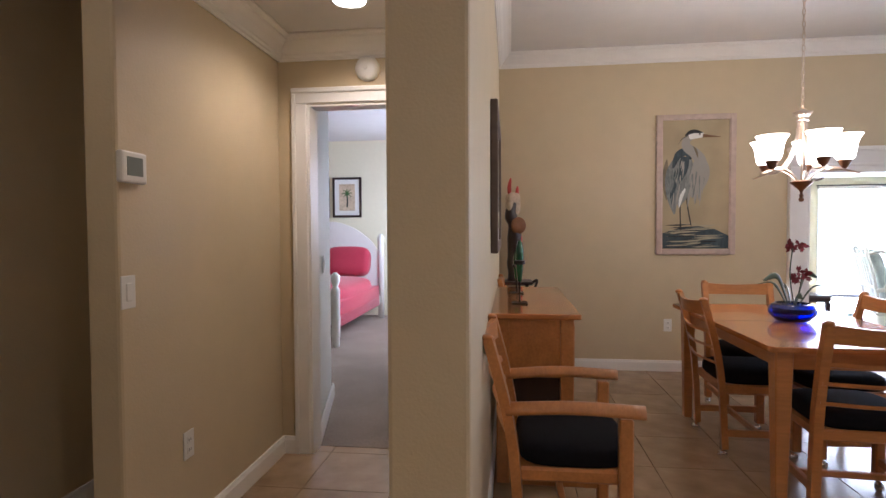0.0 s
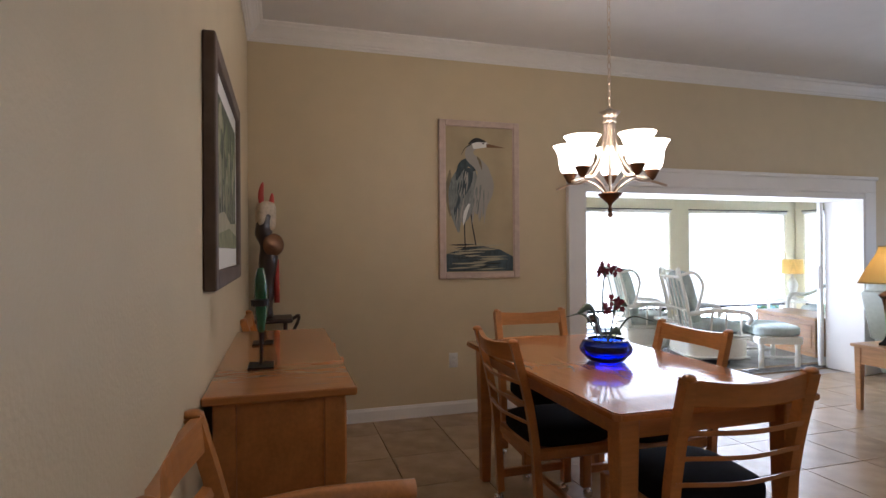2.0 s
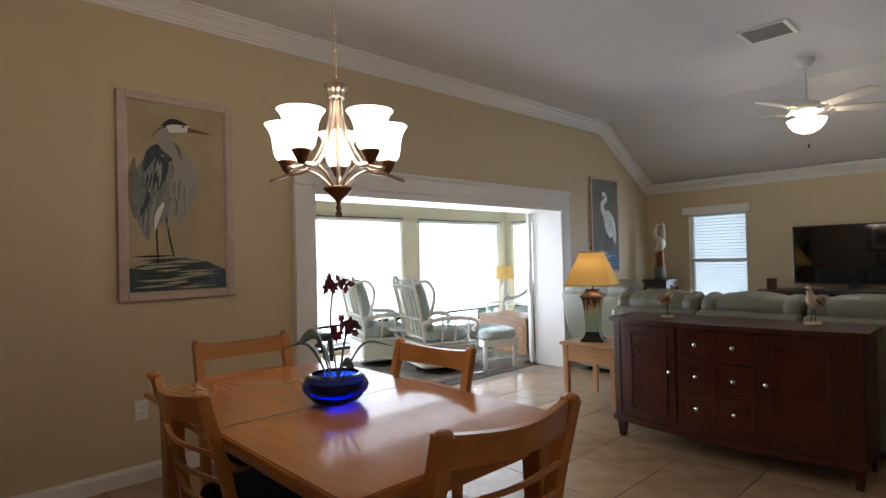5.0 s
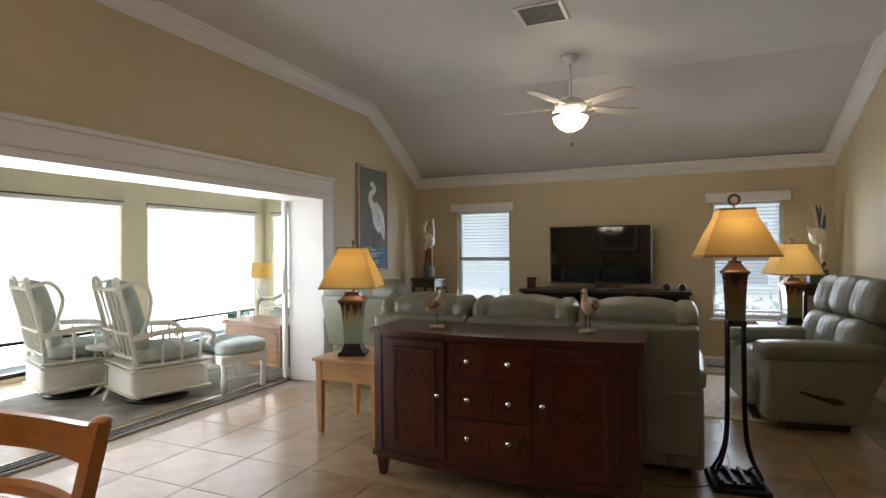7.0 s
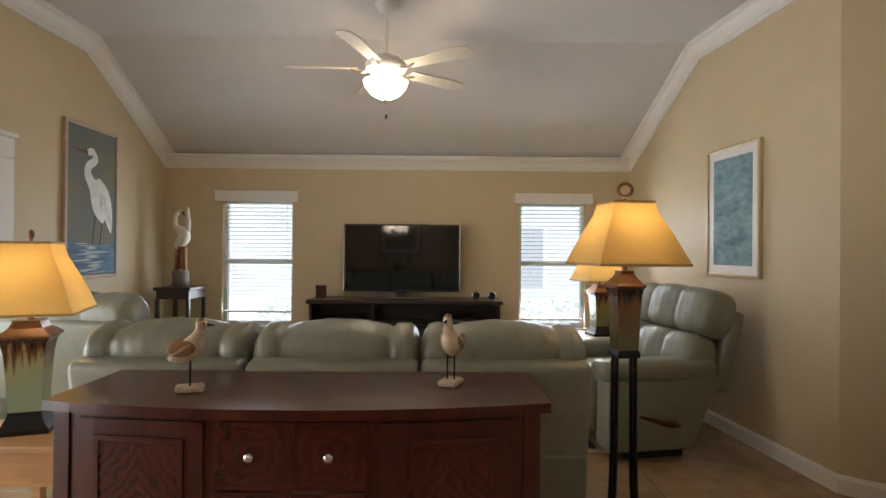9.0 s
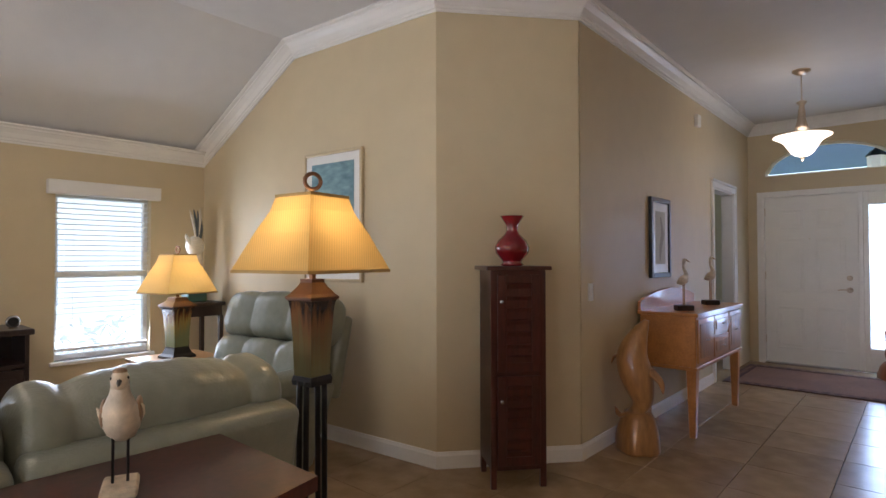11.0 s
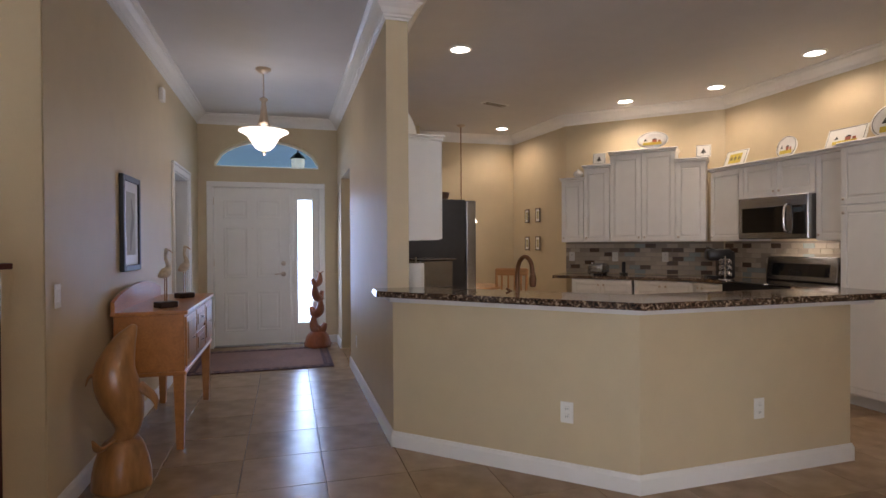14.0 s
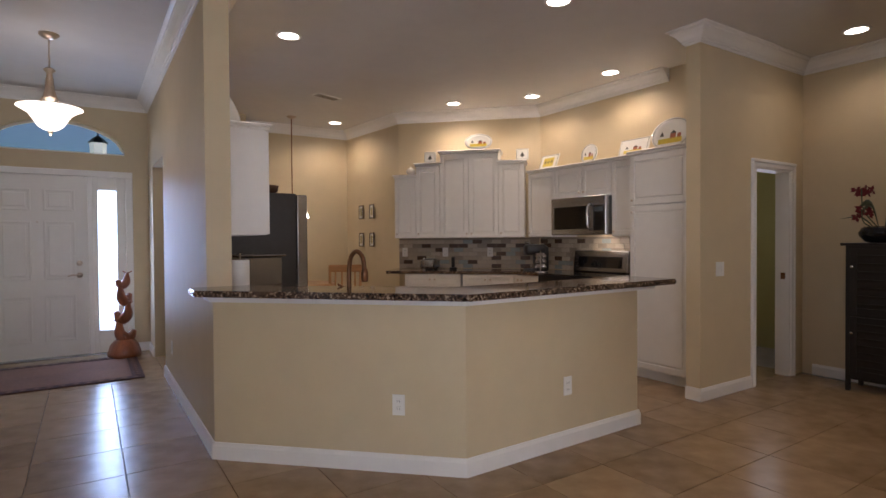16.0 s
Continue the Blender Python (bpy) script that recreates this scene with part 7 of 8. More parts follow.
tube(curve([(0.07, 0, 0.60), (0.12, 0.01, 0.62), (0.14, 0.015, 0.57)], 4), [0.03, 0.03, 0.028, 0.026, 0.022, 0.018, 0.014, 0.01, 0.004], 8, bm, 0.35)
tube(curve([(-0.06, 0.03, 0.55), (-0.12, 0.05, 0.47), (-0.13, 0.05, 0.40)], 4), [0.03, 0.03, 0.028, 0.026, 0.022, 0.018, 0.014, 0.01, 0.004], 8, bm, 0.35)
tube(curve([(0.02, 0.0, 0.26), (0.09, 0.05, 0.24), (0.12, 0.06, 0.30)], 4), [0.03, 0.034, 0.034, 0.032, 0.028, 0.022, 0.016, 0.01, 0.004], 8, bm, 0.3)
for v in bm.verts:
    v.co.x *= 1.2
    v.co.y *= 1.2
part("carving", bm, AMBERWOOD, o, smooth=True)
o = thing("dolphin_stack", (4.42, -3.70, 0), 0, "carved redwood tower of leaping dolphins by the door", "carving")
bm = lathe([(0.15, 0), (0.155, 0.05), (0.13, 0.14), (0.09, 0.2)], 16, flute=0.08, flutes=6)
for k, (z, s, a) in enumerate(((0.2, 1.0, 0), (0.42, 0.9, 150), (0.62, 0.85, 40), (0.80, 0.7, 200))):
    m = pose(0, 0, z, 0, 0, a)
    n = 13
    body = tube([m @ p2 for p2 in curve([(-0.10 * s, 0, 0.10 * s), (-0.04 * s, 0, 0.0), (0.04 * s, 0, 0.06 * s), (0.05 * s, 0, 0.2 * s)], 4)], [s * 0.062 * (0.25 + math.sin(math.pi * (0.08 + 0.84 * i / (n - 1)))) * 0.85 for i in range(n)], 10, bm)
    tube([m @ Vector(q) for q in ((0.05 * s, 0, 0.19 * s), (0.0, 0.05 * s, 0.24 * s))], [0.02 * s, 0.004], 6, bm, 0.4)
    tube([m @ Vector(q) for q in ((0.05 * s, 0, 0.19 * s), (0.12 * s, -0.03 * s, 0.23 * s))], [0.02 * s, 0.004], 6, bm, 0.4)
    tube([m @ Vector(q) for q in ((0.0, 0.03, 0.05 * s), (0.0, 0.11 * s, 0.02))], [0.025 * s, 0.005], 6, bm, 0.4)
part("carving", bm, REDWOOD, o, smooth=True)

BLACKF = material("dark_teal_frame", (0.03, 0.035, 0.035), 0.4, spread=0.3)
p = frame_picture((FOYER_E, -0.87, 1.125), -90, 0.44, 0.655, 0.04, BLACKF, material("pale_print_paper", (0.55, 0.54, 0.46), 0.7, spread=0.1), "framed print of a pale wading bird with dark frame", mat_in=0.07, thick=0.03)
shapes("printed_bird", leaf_line([(-0.02, 0.14), (0.0, 0.26), (0.04, 0.36), (0.0, 0.50)], lambda t2: 0.035 * math.sin(math.pi * (0.1 + 0.8 * t2))), HG, p, "pale printed bird", -0.0195)
outlet((5.849, 0.375, 1.06), -90, "white wall switch plate beside the foyer", "light_switch", "switch")
o = thing("motion_sensor", (FOYER_E, -1.9, 2.62), -90, "small white box high on the foyer wall", "sensor")
part("case", box(-0.05, -0.04, -0.06, 0.05, 0, 0.06, 0.01, 2), PLASTIC, o)

# front door with sidelight and transom
t = thing("door_5", (0, 0, 0), 0, "white six-panel front door with nickel lock and narrow sidelight", "door", kind="structure")
t.scale = (1, 1, 0.977)
Y = FRONT
part("stile", box(5.675, Y - 0.12, 0, 5.75, Y + 0.02, 2.08, 0.005), TRIM, t)
part("stile", box(4.30, Y - 0.12, 0, 4.375, Y + 0.02, 2.08, 0.005), TRIM, t)
part("head", box(4.30, Y - 0.12, 2.08, 5.75, Y + 0.02, 2.15, 0.005), TRIM, t)
part("mullion", box(4.70, Y - 0.12, 0, 4.745, Y + 0.004, 2.08, 0.004), TRIM, t)
slab = part("door_slab", box(4.7455, Y - 0.075, 0.022, 5.672, Y - 0.035, 2.078, 0.003), WHITE, t, "white six-panel door slab")
for x0, x1 in ((4.865, 5.155), (5.265, 5.555)):
    for z0, z1 in ((0.20, 0.72), (0.90, 1.56), (1.68, 1.92)):
        for a, b2, c2, d2 in ((x0, z0, x0 + 0.022, z1), (x1 - 0.022, z0, x1, z1), (x0 + 0.022, z0, x1 - 0.022, z0 + 0.022), (x0 + 0.022, z1 - 0.022, x1 - 0.022, z1)):
            part("panel_moulding", box(a, Y - 0.037, b2, c2, Y - 0.026, d2, 0.004), WHITE, slab)
        part("raised_panel", box(x0 + 0.045, Y - 0.037, z0 + 0.045, x1 - 0.045, Y - 0.028, z1 - 0.045, 0.007), WHITE, slab)
part("deadbolt", moved(lathe([(0.028, 0), (0.03, 0.008), (0.018, 0.016)], 16), pose(4.83, Y - 0.033, 1.08, -90, 0, 0)), NICKEL, slab, smooth=True)
hd = part("lever_rose", moved(lathe([(0.03, 0), (0.032, 0.008), (0.012, 0.014), (0.01, 0.045)], 16), pose(4.83, Y - 0.033, 0.94, -90, 0, 0)), NICKEL, slab, smooth=True)
part("lever", tube(curve([(4.83, Y + 0.012, 0.94), (4.89, Y + 0.014, 0.945), (4.94, Y + 0.012, 0.935)], 4), 0.008, 8), NICKEL, hd, smooth=True)
part("peephole", moved(lathe([(0.008, 0), (0.006, 0.004)], 10), pose(5.21, Y - 0.036, 1.55, -90, 0, 0)), NICKEL, slab)
for z in (0.25, 1.05, 1.85):
    part("hinge", box(5.668, Y - 0.04, z, 5.68, Y - 0.025, z + 0.10, 0.002), NICKEL, slab)
part("threshold", box(4.375, Y - 0.13, 0, 5.675, Y + 0.03, 0.02, 0.004), STEEL, t, "dark metal threshold")
for a, b2, c2, d2 in ((4.375, 0.02, 4.462, 2.08), (4.65, 0.02, 4.70, 2.08), (4.462, 0.02, 4.65, 0.28), (4.462, 1.93, 4.65, 2.08)):
    part("sidelight_frame", box(a, Y - 0.08, b2, c2, Y - 0.02, d2, 0.004), WHITE, t)
for a, b2, c2, d2 in ((4.45, 0.27, 4.462, 1.94), (4.65, 0.27, 4.662, 1.94)):
    part("glazing_bead", box(a, Y - 0.03, b2, c2, Y - 0.012, d2, 0.003), WHITE, t)
SIDE = cloth_light("obscured_sidelight_glass", (0.9, 0.93, 0.95), 0.85)
g = part("pane", box(4.462, Y - 0.055, 0.28, 4.65, Y - 0.049, 1.93), SIDE, t, "frosted sidelight pane")
lamp("porch_daylight", "AREA", (4.555, Y - 0.30, 1.15), 12, (0.60, 0.79, 1.0), 0.5, (4.555, 0, 1.0), 1.8)
# arched transom: wall corners above the arch, white arch trim, glass
n = 18
cx, half, z0, rise = 5.016, 0.64, 2.29, 0.37
bm = bmesh.new()
arc = [(cx - half + 2 * half * k / n, z0 + 0.06 + (rise - 0.065) * (1 - ((2 * k / n) - 1) ** 2) ** 0.62) for k in range(n + 1)]
for (xa, za), (xb, zb) in zip(arc, arc[1:]):
    lo = [bm.verts.new(q) for q in ((xa, Y - 0.2, za), (xb, Y - 0.2, zb), (xb, Y, zb), (xa, Y, za))]
    hi = [bm.verts.new(q) for q in ((xa, Y - 0.2, 2.666), (xb, Y - 0.2, 2.666), (xb, Y, 2.666), (xa, Y, 2.666))]
    for i in range(4):
        bm.faces.new((lo[i], lo[(i + 1) % 4], hi[(i + 1) % 4], hi[i]))
    bm.faces.new(lo)
    bm.faces.new(hi)
setting("wall_arch", bm, PAINT, "tan painted wall above the arched transom", "wall")
t = thing("window_3", (0, 0, 0), 0, "arched transom window above the front door", "window", kind="structure")
part("arch_frame", tube([(x, Y - 0.1, z - 0.012) for x, z in arc], 0.018, 6), TRIM, t, "white arched frame")
part("bottom_frame", box(cx - half, Y - 0.12, z0, cx + half, Y - 0.08, z0 + 0.025), TRIM, t)
g = part("pane", box(cx - half, Y - 0.103, z0, cx + half, Y - 0.097, 2.665), GLASS, t)
g.visible_shadow = False
# the sky's blue seen through the transom is put into this ceiling's colour
setting("porch_ceiling", box(2.8, -7.5, 2.78, 7.2, Y - 0.21, 2.86), material("sky_tinted_porch", (0.075, 0.155, 0.38), 0.6, spread=0.08), "porch ceiling tinted with the blue of the sky", "ceiling")
setting("porch_floor", box(2.8, -7.5, -0.2, 7.2, Y - 0.2, -0.02), STUCCO, "pale porch slab", "pavement")
o = thing("porch_lantern", (4.62, -4.95, 2.30), 0, "hanging black porch lantern with clear panes", "lantern")
o.scale = (1.3, 1.3, 1.0)
part("roof", lathe([(0.09, 0.26), (0.05, 0.32), (0.01, 0.36)], 6), IRON, o)
part("base", lathe([(0.07, 0.0), (0.08, 0.02)], 6), IRON, o)
part("pane", lathe([(0.065, 0.02), (0.075, 0.26)], 6, close=False), PLASTIC, o)
part("rod", tube([(0, 0, 0.36), (0, 0, 0.48)], 0.008), IRON, o)

# rug in the foyer
o = thing("entry_rug", (5.05, -3.10, 0.001), 0, "tan entry rug with a dark red patterned border", "rug")
RUGD = material("dark_rug_border", (0.07, 0.03, 0.025), 0.95, spread=0.4, grain=40, bump=0.5)
RUGT = material("tan_rug_field", (0.20, 0.105, 0.065), 0.95, spread=0.25, grain=40, bump=0.5, bump_scale=250)
part("field", box(-0.74, -0.60, 0, 0.74, 0.60, 0.008, 0.002), RUGT, o)
for s in (-1, 1):
    part("border", box(-0.74, s * 0.555 - 0.05, 0.008, 0.74, s * 0.555 + 0.05, 0.0105), RUGD, o)
    part("border", box(s * 0.69 - 0.05, -0.5, 0.008, s * 0.69 + 0.05, 0.5, 0.0105), RUGD, o)
    for k in range(15):
        part("motif", prism([(-0.665 + 0.095 * k - 0.03, s * 0.555), (-0.665 + 0.095 * k, s * 0.555 - 0.028), (-0.665 + 0.095 * k + 0.03, s * 0.555), (-0.665 + 0.095 * k, s * 0.555 + 0.028)], 0.0105, 0.0125), RUGT, o)
    for k in range(10):
        part("motif", prism([(s * 0.69 - 0.028, -0.43 + 0.095 * k), (s * 0.69, -0.46 + 0.095 * k), (s * 0.69 + 0.028, -0.43 + 0.095 * k), (s * 0.69, -0.40 + 0.095 * k)], 0.0105, 0.0125), RUGT, o)

# pendant lamps
o = thing("pendant_lamp", (4.985, -1.97, CEILING), 0, "nickel foyer pendant with a lit flared glass bowl", "pendant lamp")
o.scale = (1, 1, 1.06)
part("canopy", lathe([(0.07, 0), (0.07, -0.012), (0.04, -0.035), (0.01, -0.045)], 24), NICKEL, o, smooth=True)
part("rod", tube([(0, 0, -0.04), (0, 0, -0.26)], 0.006), NICKEL, o)
part("stem", lathe([(0.012, -0.25), (0.04, -0.265), (0.04, -0.275), (0.02, -0.29), (0.026, -0.40), (0.045, -0.47), (0.03, -0.50)], 20), NICKEL, o, smooth=True)
for k in range(3):
    a = radians(120 * k + 30)
    part("arm", tube(curve([(0.022 * math.cos(a), 0.022 * math.sin(a), -0.33), (0.04 * math.cos(a), 0.04 * math.sin(a), -0.45), (0.10 * math.cos(a), 0.10 * math.sin(a), -0.575)], 5), 0.006), NICKEL, o, smooth=True)
part("bowl", lathe([(0.222, -0.548), (0.224, -0.555), (0.19, -0.570), (0.145, -0.600), (0.115, -0.645), (0.085, -0.690), (0.05, -0.714), (0.008, -0.72)], 32, close=False), BOWL, o, "lit frosted flared bowl", True)
part("finial", lathe([(0.008, -0.715), (0.018, -0.73), (0.004, -0.76)], 12), NICKEL, o, smooth=True)
lamp("foyer_light", "POINT", (4.985, -1.97, 2.12), 1.9, (1.0, 0.80, 0.6), 0.12)
o = thing("pendant_lamp", (2.46, -3.82, CEILING), 0, "small nickel pendant with a bell glass over the breakfast table", "pendant lamp")
part("canopy", lathe([(0.06, 0), (0.06, -0.012), (0.01, -0.035)], 20), NICKEL, o, smooth=True)
part("chain", tube([(0, 0, -0.03), (0, 0, -1.22)], 0.007), BRONZE, o)
for k in range(3):
    a = radians(120 * k + 10)
    q = (0.17 * math.cos(a), 0.17 * math.sin(a), -1.36)
    part("arm", tube(curve([(0, 0, -1.2), (q[0] * 0.6, q[1] * 0.6, -1.42), q], 5), 0.006), NICKEL, o, smooth=True)
    part("shade", lathe([(0.03, 0.07), (0.045, 0.03), (0.07, -0.05)], 16, at=(q[0], q[1], q[2] + 0.06), close=False), FROST, o, "lit glass bell shade", True)


def can(x, y, z, power, label="round white recessed ceiling light, lit"):
    o = thing("recessed_light", (x, y, z), 0, label, "ceiling light", "recessed ceiling lights")
    part("trim_ring", lathe([(0.075, -0.001), (0.098, -0.001), (0.098, -0.006), (0.078, -0.009)], 28, close=False), PLASTIC, o, smooth=True)
    part("lens", lathe([(0.078, -0.004), (0.04, -0.006), (0.002, -0.006)], 28, close=False), CAN_GLOW, o, "glowing lens")
    lamp("can_light", "SPOT", (x, y, z - 0.02), power, (1.0, 0.78, 0.54), 0.06, (x, y - 0.001, 0), spot=150)


for x, y in ((3.37, -1.0), (0.375, -0.285), (0.425, -1.37), (1.01, -2.12), (1.825, -3.88), (-0.42, 1.50), (1.99, 0.62)):
    can(x, y, CEILING, 4 if x < 0 else 10)
can(0.31, 3.50, 2.40, 9, "round white recessed hallway light, lit")
v = thing("ceiling_vent", (2.43, -2.61, CEILING), 20, "white kitchen ceiling air vent", "vent")
part("frame", box(-0.17, -0.06, -0.01, 0.17, 0.06, 0, 0.003), PLASTIC, v)
for k in range(4):
    part("slat", box(-0.15, -0.045 + 0.025 * k, -0.014, 0.15, -0.035 + 0.025 * k, -0.009), STEEL, v)

# ---------------------------------------------------------------- kitchen
setting("bar_trim", sweep([(1.40, 0.936, 0.93), (3.045, 0.975, 0.93), (FOYER_W, -0.065, 0.93), (FOYER_W, -0.255, 0.93)], [(0, 0), (0.02, 0.0), (0.028, 0.03), (0.0, 0.034)]), TRIM, "white trim beneath the granite top", "trim")
o = thing("breakfast_bar_top", (0, 0, 0), 0, "speckled brown granite breakfast bar top with polished edge", "countertop")
bm = prism([(4.24, -0.28), (4.25, -0.035), (3.105, 1.105), (1.305, 1.07), (1.305, 0.66), (2.90, 0.68), (3.88, -0.25)], 0.966, 1.004)
bmesh.ops.bevel(bm, geom=list(bm.edges), offset=0.008, segments=2, affect="EDGES")
part("slab", bm, GRANITE, o)


def panel_door(o, m, w, z0, z1, knob=None, name="door"):
    """Raised-panel door on a cabinet face: local x along the face, -y outward."""
    d = part(name, moved(box(0.004, -0.012, z0, w - 0.004, 0, z1, 0.002), m), WHITE, o)
    e = 0.052 if z1 - z0 > 0.3 else 0.040
    part("raised_panel", moved(box(e + 0.012, -0.023, z0 + e + 0.012, w - e - 0.012, -0.011, z1 - e - 0.012, 0.009), m), WHITE, d)
    for a, b2, c2, d2, piece in ((0.004, z0, e, z1, "stile"), (w - e, z0, w - 0.004, z1, "stile"), (e, z0, w - e, z0 + e, "rail"), (e, z1 - e, w - e, z1, "rail")):
        part(piece, moved(box(a, -0.024, b2, c2, -0.010, d2, 0.003), m), WHITE, d)
    if knob:
        part("knob", moved(blob(0.012, 0.012, 0.012, (knob[0], -0.034, knob[1]), 10, 7), m), NICKEL, d, "nickel knob", True)
    return d


def cabinet(label, m, w, depth, z0, z1, doors, crown=True, lower=True, split=None):
    """A wall or tall cabinet whose face starts at m and runs along local x."""
    o = thing("kitchen_cabinet", (0, 0, 0), 0, label, "cabinet", "white kitchen cabinets")
    part("body", moved(box(0, 0, z0, w, depth, z1), m), WHITE, o)
    for k in range(doors):
        ww = w / doors
        mm = m @ Matrix.Translation((k * ww, 0, 0))
        kx = ww - 0.03 if (k % 2 == 0 and doors > 1) else 0.03
        for a, b2 in ((z0, z1),) if not split else ((z0, split), (split, z1)):
            panel_door(o, mm, ww, a + 0.006, b2 - 0.006, (kx, (a + 0.05) if a > 1.0 else b2 - 0.06))
    if crown:
        part("cornice", moved(box(-0.012, -0.03, z1, w + 0.012, depth, z1 + 0.025, 0.008), m), WHITE, o)
        part("cornice_top", moved(box(-0.025, -0.045, z1 + 0.025, w + 0.025, depth, z1 + 0.042, 0.006), m), WHITE, o)
    return o


def east_face(x, y, z=0):
    """Face looking east: local x runs towards -y... seen from the room, right to left is north."""
    return Matrix.Translation((x, y, z)) @ Matrix.Rotation(radians(90), 4, "Z")


cabinet("tall white pantry cabinet with raised panel doors", east_face(0.5, 0.06), 0.60, 0.52, 0.10, 2.05, 1, split=1.59)
o = thing("toe_kick", (0, 0, 0), 0, "recessed white toe kick beneath the pantry", "cabinet base", kind="structure")
part("board", box(-0.02, 0.06, 0, 0.44, 0.66, 0.10), WHITE, o)
cabinet("white wall cabinet beside the pantry", east_face(0.31, -0.31), 0.36, 0.33, 1.312, 2.06, 1)
cabinet("white wall cabinet above the microwave", east_face(0.31, -1.10), 0.79, 0.33, 1.735, 2.06, 2)
cabinet("white wall cabinet with raised panel door", east_face(0.31, -1.55), 0.45, 0.33, 1.312, 2.06, 1)
DIAG = Matrix.Translation((0.21, -1.473, 0)) @ Matrix.Rotation(math.atan2(-0.696, 0.718) + math.pi, 4, "Z")


def diag_face(s):
    return DIAG @ Matrix.Translation((-s, 0, 0))


cabinet("white wall cabinet with raised panel door on the diagonal", diag_face(0.495), 0.31, 0.33, 1.312, 2.20, 1)
cabinet("taller white double wall cabinet on the diagonal wall", diag_face(1.217), 0.722, 0.33, 1.312, 2.34, 2)
cabinet("white wall cabinet with raised panel door on the diagonal", diag_face(1.523), 0.306, 0.33, 1.312, 2.20, 1)
cabinet("narrow low white wall cabinet at the end of the run", diag_face(1.80), 0.277, 0.33, 1.312, 2.06, 1)
# base cabinets and worktop
for lab, m, w, d in (("white base cabinet under the granite worktop", east_face(0.58, -1.70), 0.62, 2), ("white base cabinet under the granite worktop", diag_face(0.9) @ Matrix.Translation((0, -0.28, 0)), 0.60, 2), ("white base cabinet under the granite worktop", diag_face(1.6) @ Matrix.Translation((0, -0.28, 0)), 0.68, 2), ("white base cabinet beside the pantry", east_face(0.58, -0.30), 0.34, 1)):
    cabinet(lab, m, w, 0.55, 0.10, 0.88, d, crown=False, split=0.70)
o = thing("worktop", (0, 0, 0), 0, "speckled brown granite worktop along the kitchen wall", "countertop")
poly3 = [(-0.015, -1.07), (0.62, -1.07), (0.62, -1.42), (0.64, -1.46), (1.74, -2.52), (1.33, -2.99), (-0.015, -1.70)]
part("slab", prism(poly3, 0.885, 0.92), GRANITE, o)
part("slab", prism([(-0.015, 0.05), (-0.015, -0.31), (0.62, -0.31), (0.62, 0.05)], 0.885, 0.92), GRANITE, o)
o = thing("range", (0.33, -0.69, 0), 90, "black and stainless electric range with a tilted control panel", "stove")
part("body", box(-0.375, -0.30, 0.02, 0.375, 0.31, 0.905, 0.006), BLACK, o)
part("cooktop", box(-0.378, -0.31, 0.905, 0.378, 0.30, 0.922, 0.004), SCREEN, o, "black glass cooktop")
part("control_panel", moved(box(-0.375, -0.03, 0, 0.375, 0.03, 0.24, 0.01, 2), pose(0, 0.27, 0.92, -8, 0, 0)), STEEL, o, "stainless control panel")
part("display", moved(box(-0.30, -0.034, 0.05, 0.30, -0.028, 0.17), pose(0, 0.27, 0.92, -8, 0, 0)), SCREEN, o, "black glass display")
part("oven_handle", tube([(-0.3, -0.35, 0.80), (0.3, -0.35, 0.80)], 0.012), STEEL, o)
o = thing("microwave", (0.20, -0.71, 1.332), 90, "stainless over-the-range microwave with a black glass door", "microwave")
part("body", box(-0.385, -0.20, 0, 0.385, 0.20, 0.40, 0.006), STEEL, o)
part("door_glass", box(-0.33, -0.208, 0.06, 0.16, -0.199, 0.30, 0.003), SCREEN, o, "black glass door")
part("handle", tube(curve([(0.19, -0.205, 0.05), (0.19, -0.25, 0.10), (0.19, -0.25, 0.27), (0.19, -0.205, 0.32)], 5), 0.011, 8), CHROME, o, "curved steel handle", True)
part("keypad", box(0.23, -0.207, 0.04, 0.36, -0.199, 0.30), SCREEN, o, "black keypad")
part("display", box(0.25, -0.2085, 0.24, 0.34, -0.2065, 0.28), HB, o, "blue-grey display")
part("vent_strip", box(-0.37, -0.206, 0.345, 0.37, -0.199, 0.385), STEEL, o)
lamp("hood_light", "AREA", (0.20, -0.62, 1.322), 0.9, (1.0, 0.82, 0.6), 0.25, (0.0, -0.6, 0.9))

# small things on the worktop
o = thing("coffee_maker", (0.42, -1.33, 0.92), 60, "black single-cup coffee maker on the worktop", "coffee maker")
part("body", box(-0.085, -0.02, 0, 0.085, 0.14, 0.29, 0.03, 3), BLACK, o, smooth=True)
part("head", box(-0.09, -0.13, 0.19, 0.09, 0.12, 0.31, 0.035, 3), BLACK, o, smooth=True)
part("drip_tray", box(-0.075, -0.13, 0, 0.075, 0.0, 0.03, 0.008), BLACK, o)
part("lever", tube(curve([(-0.07, -0.06, 0.31), (0, -0.12, 0.335), (0.07, -0.06, 0.31)], 5), 0.008), STEEL, o, smooth=True)
o = thing("pod_carousel", (0.53, -1.13, 0.92), 0, "open chrome coffee pod carousel", "rack")
part("post", tube([(0, 0, 0), (0, 0, 0.24)], 0.006), CHROME, o)
part("foot", lathe([(0.07, 0), (0.06, 0.012), (0.01, 0.016)], 20), CHROME, o, smooth=True)
for z in (0.05, 0.11, 0.17):
    for k in range(6):
        a = radians(60 * k)
        part("pod_ring", hoop(0.024, 0.003, pose(0.05 * math.cos(a), 0.05 * math.sin(a), z + 0.02, 70, 0, math.degrees(a) + 90), 12), CHROME, o)
o = thing("toaster", (1.18, -2.42, 0.92), 225, "low steel and black toaster on the worktop", "toaster")
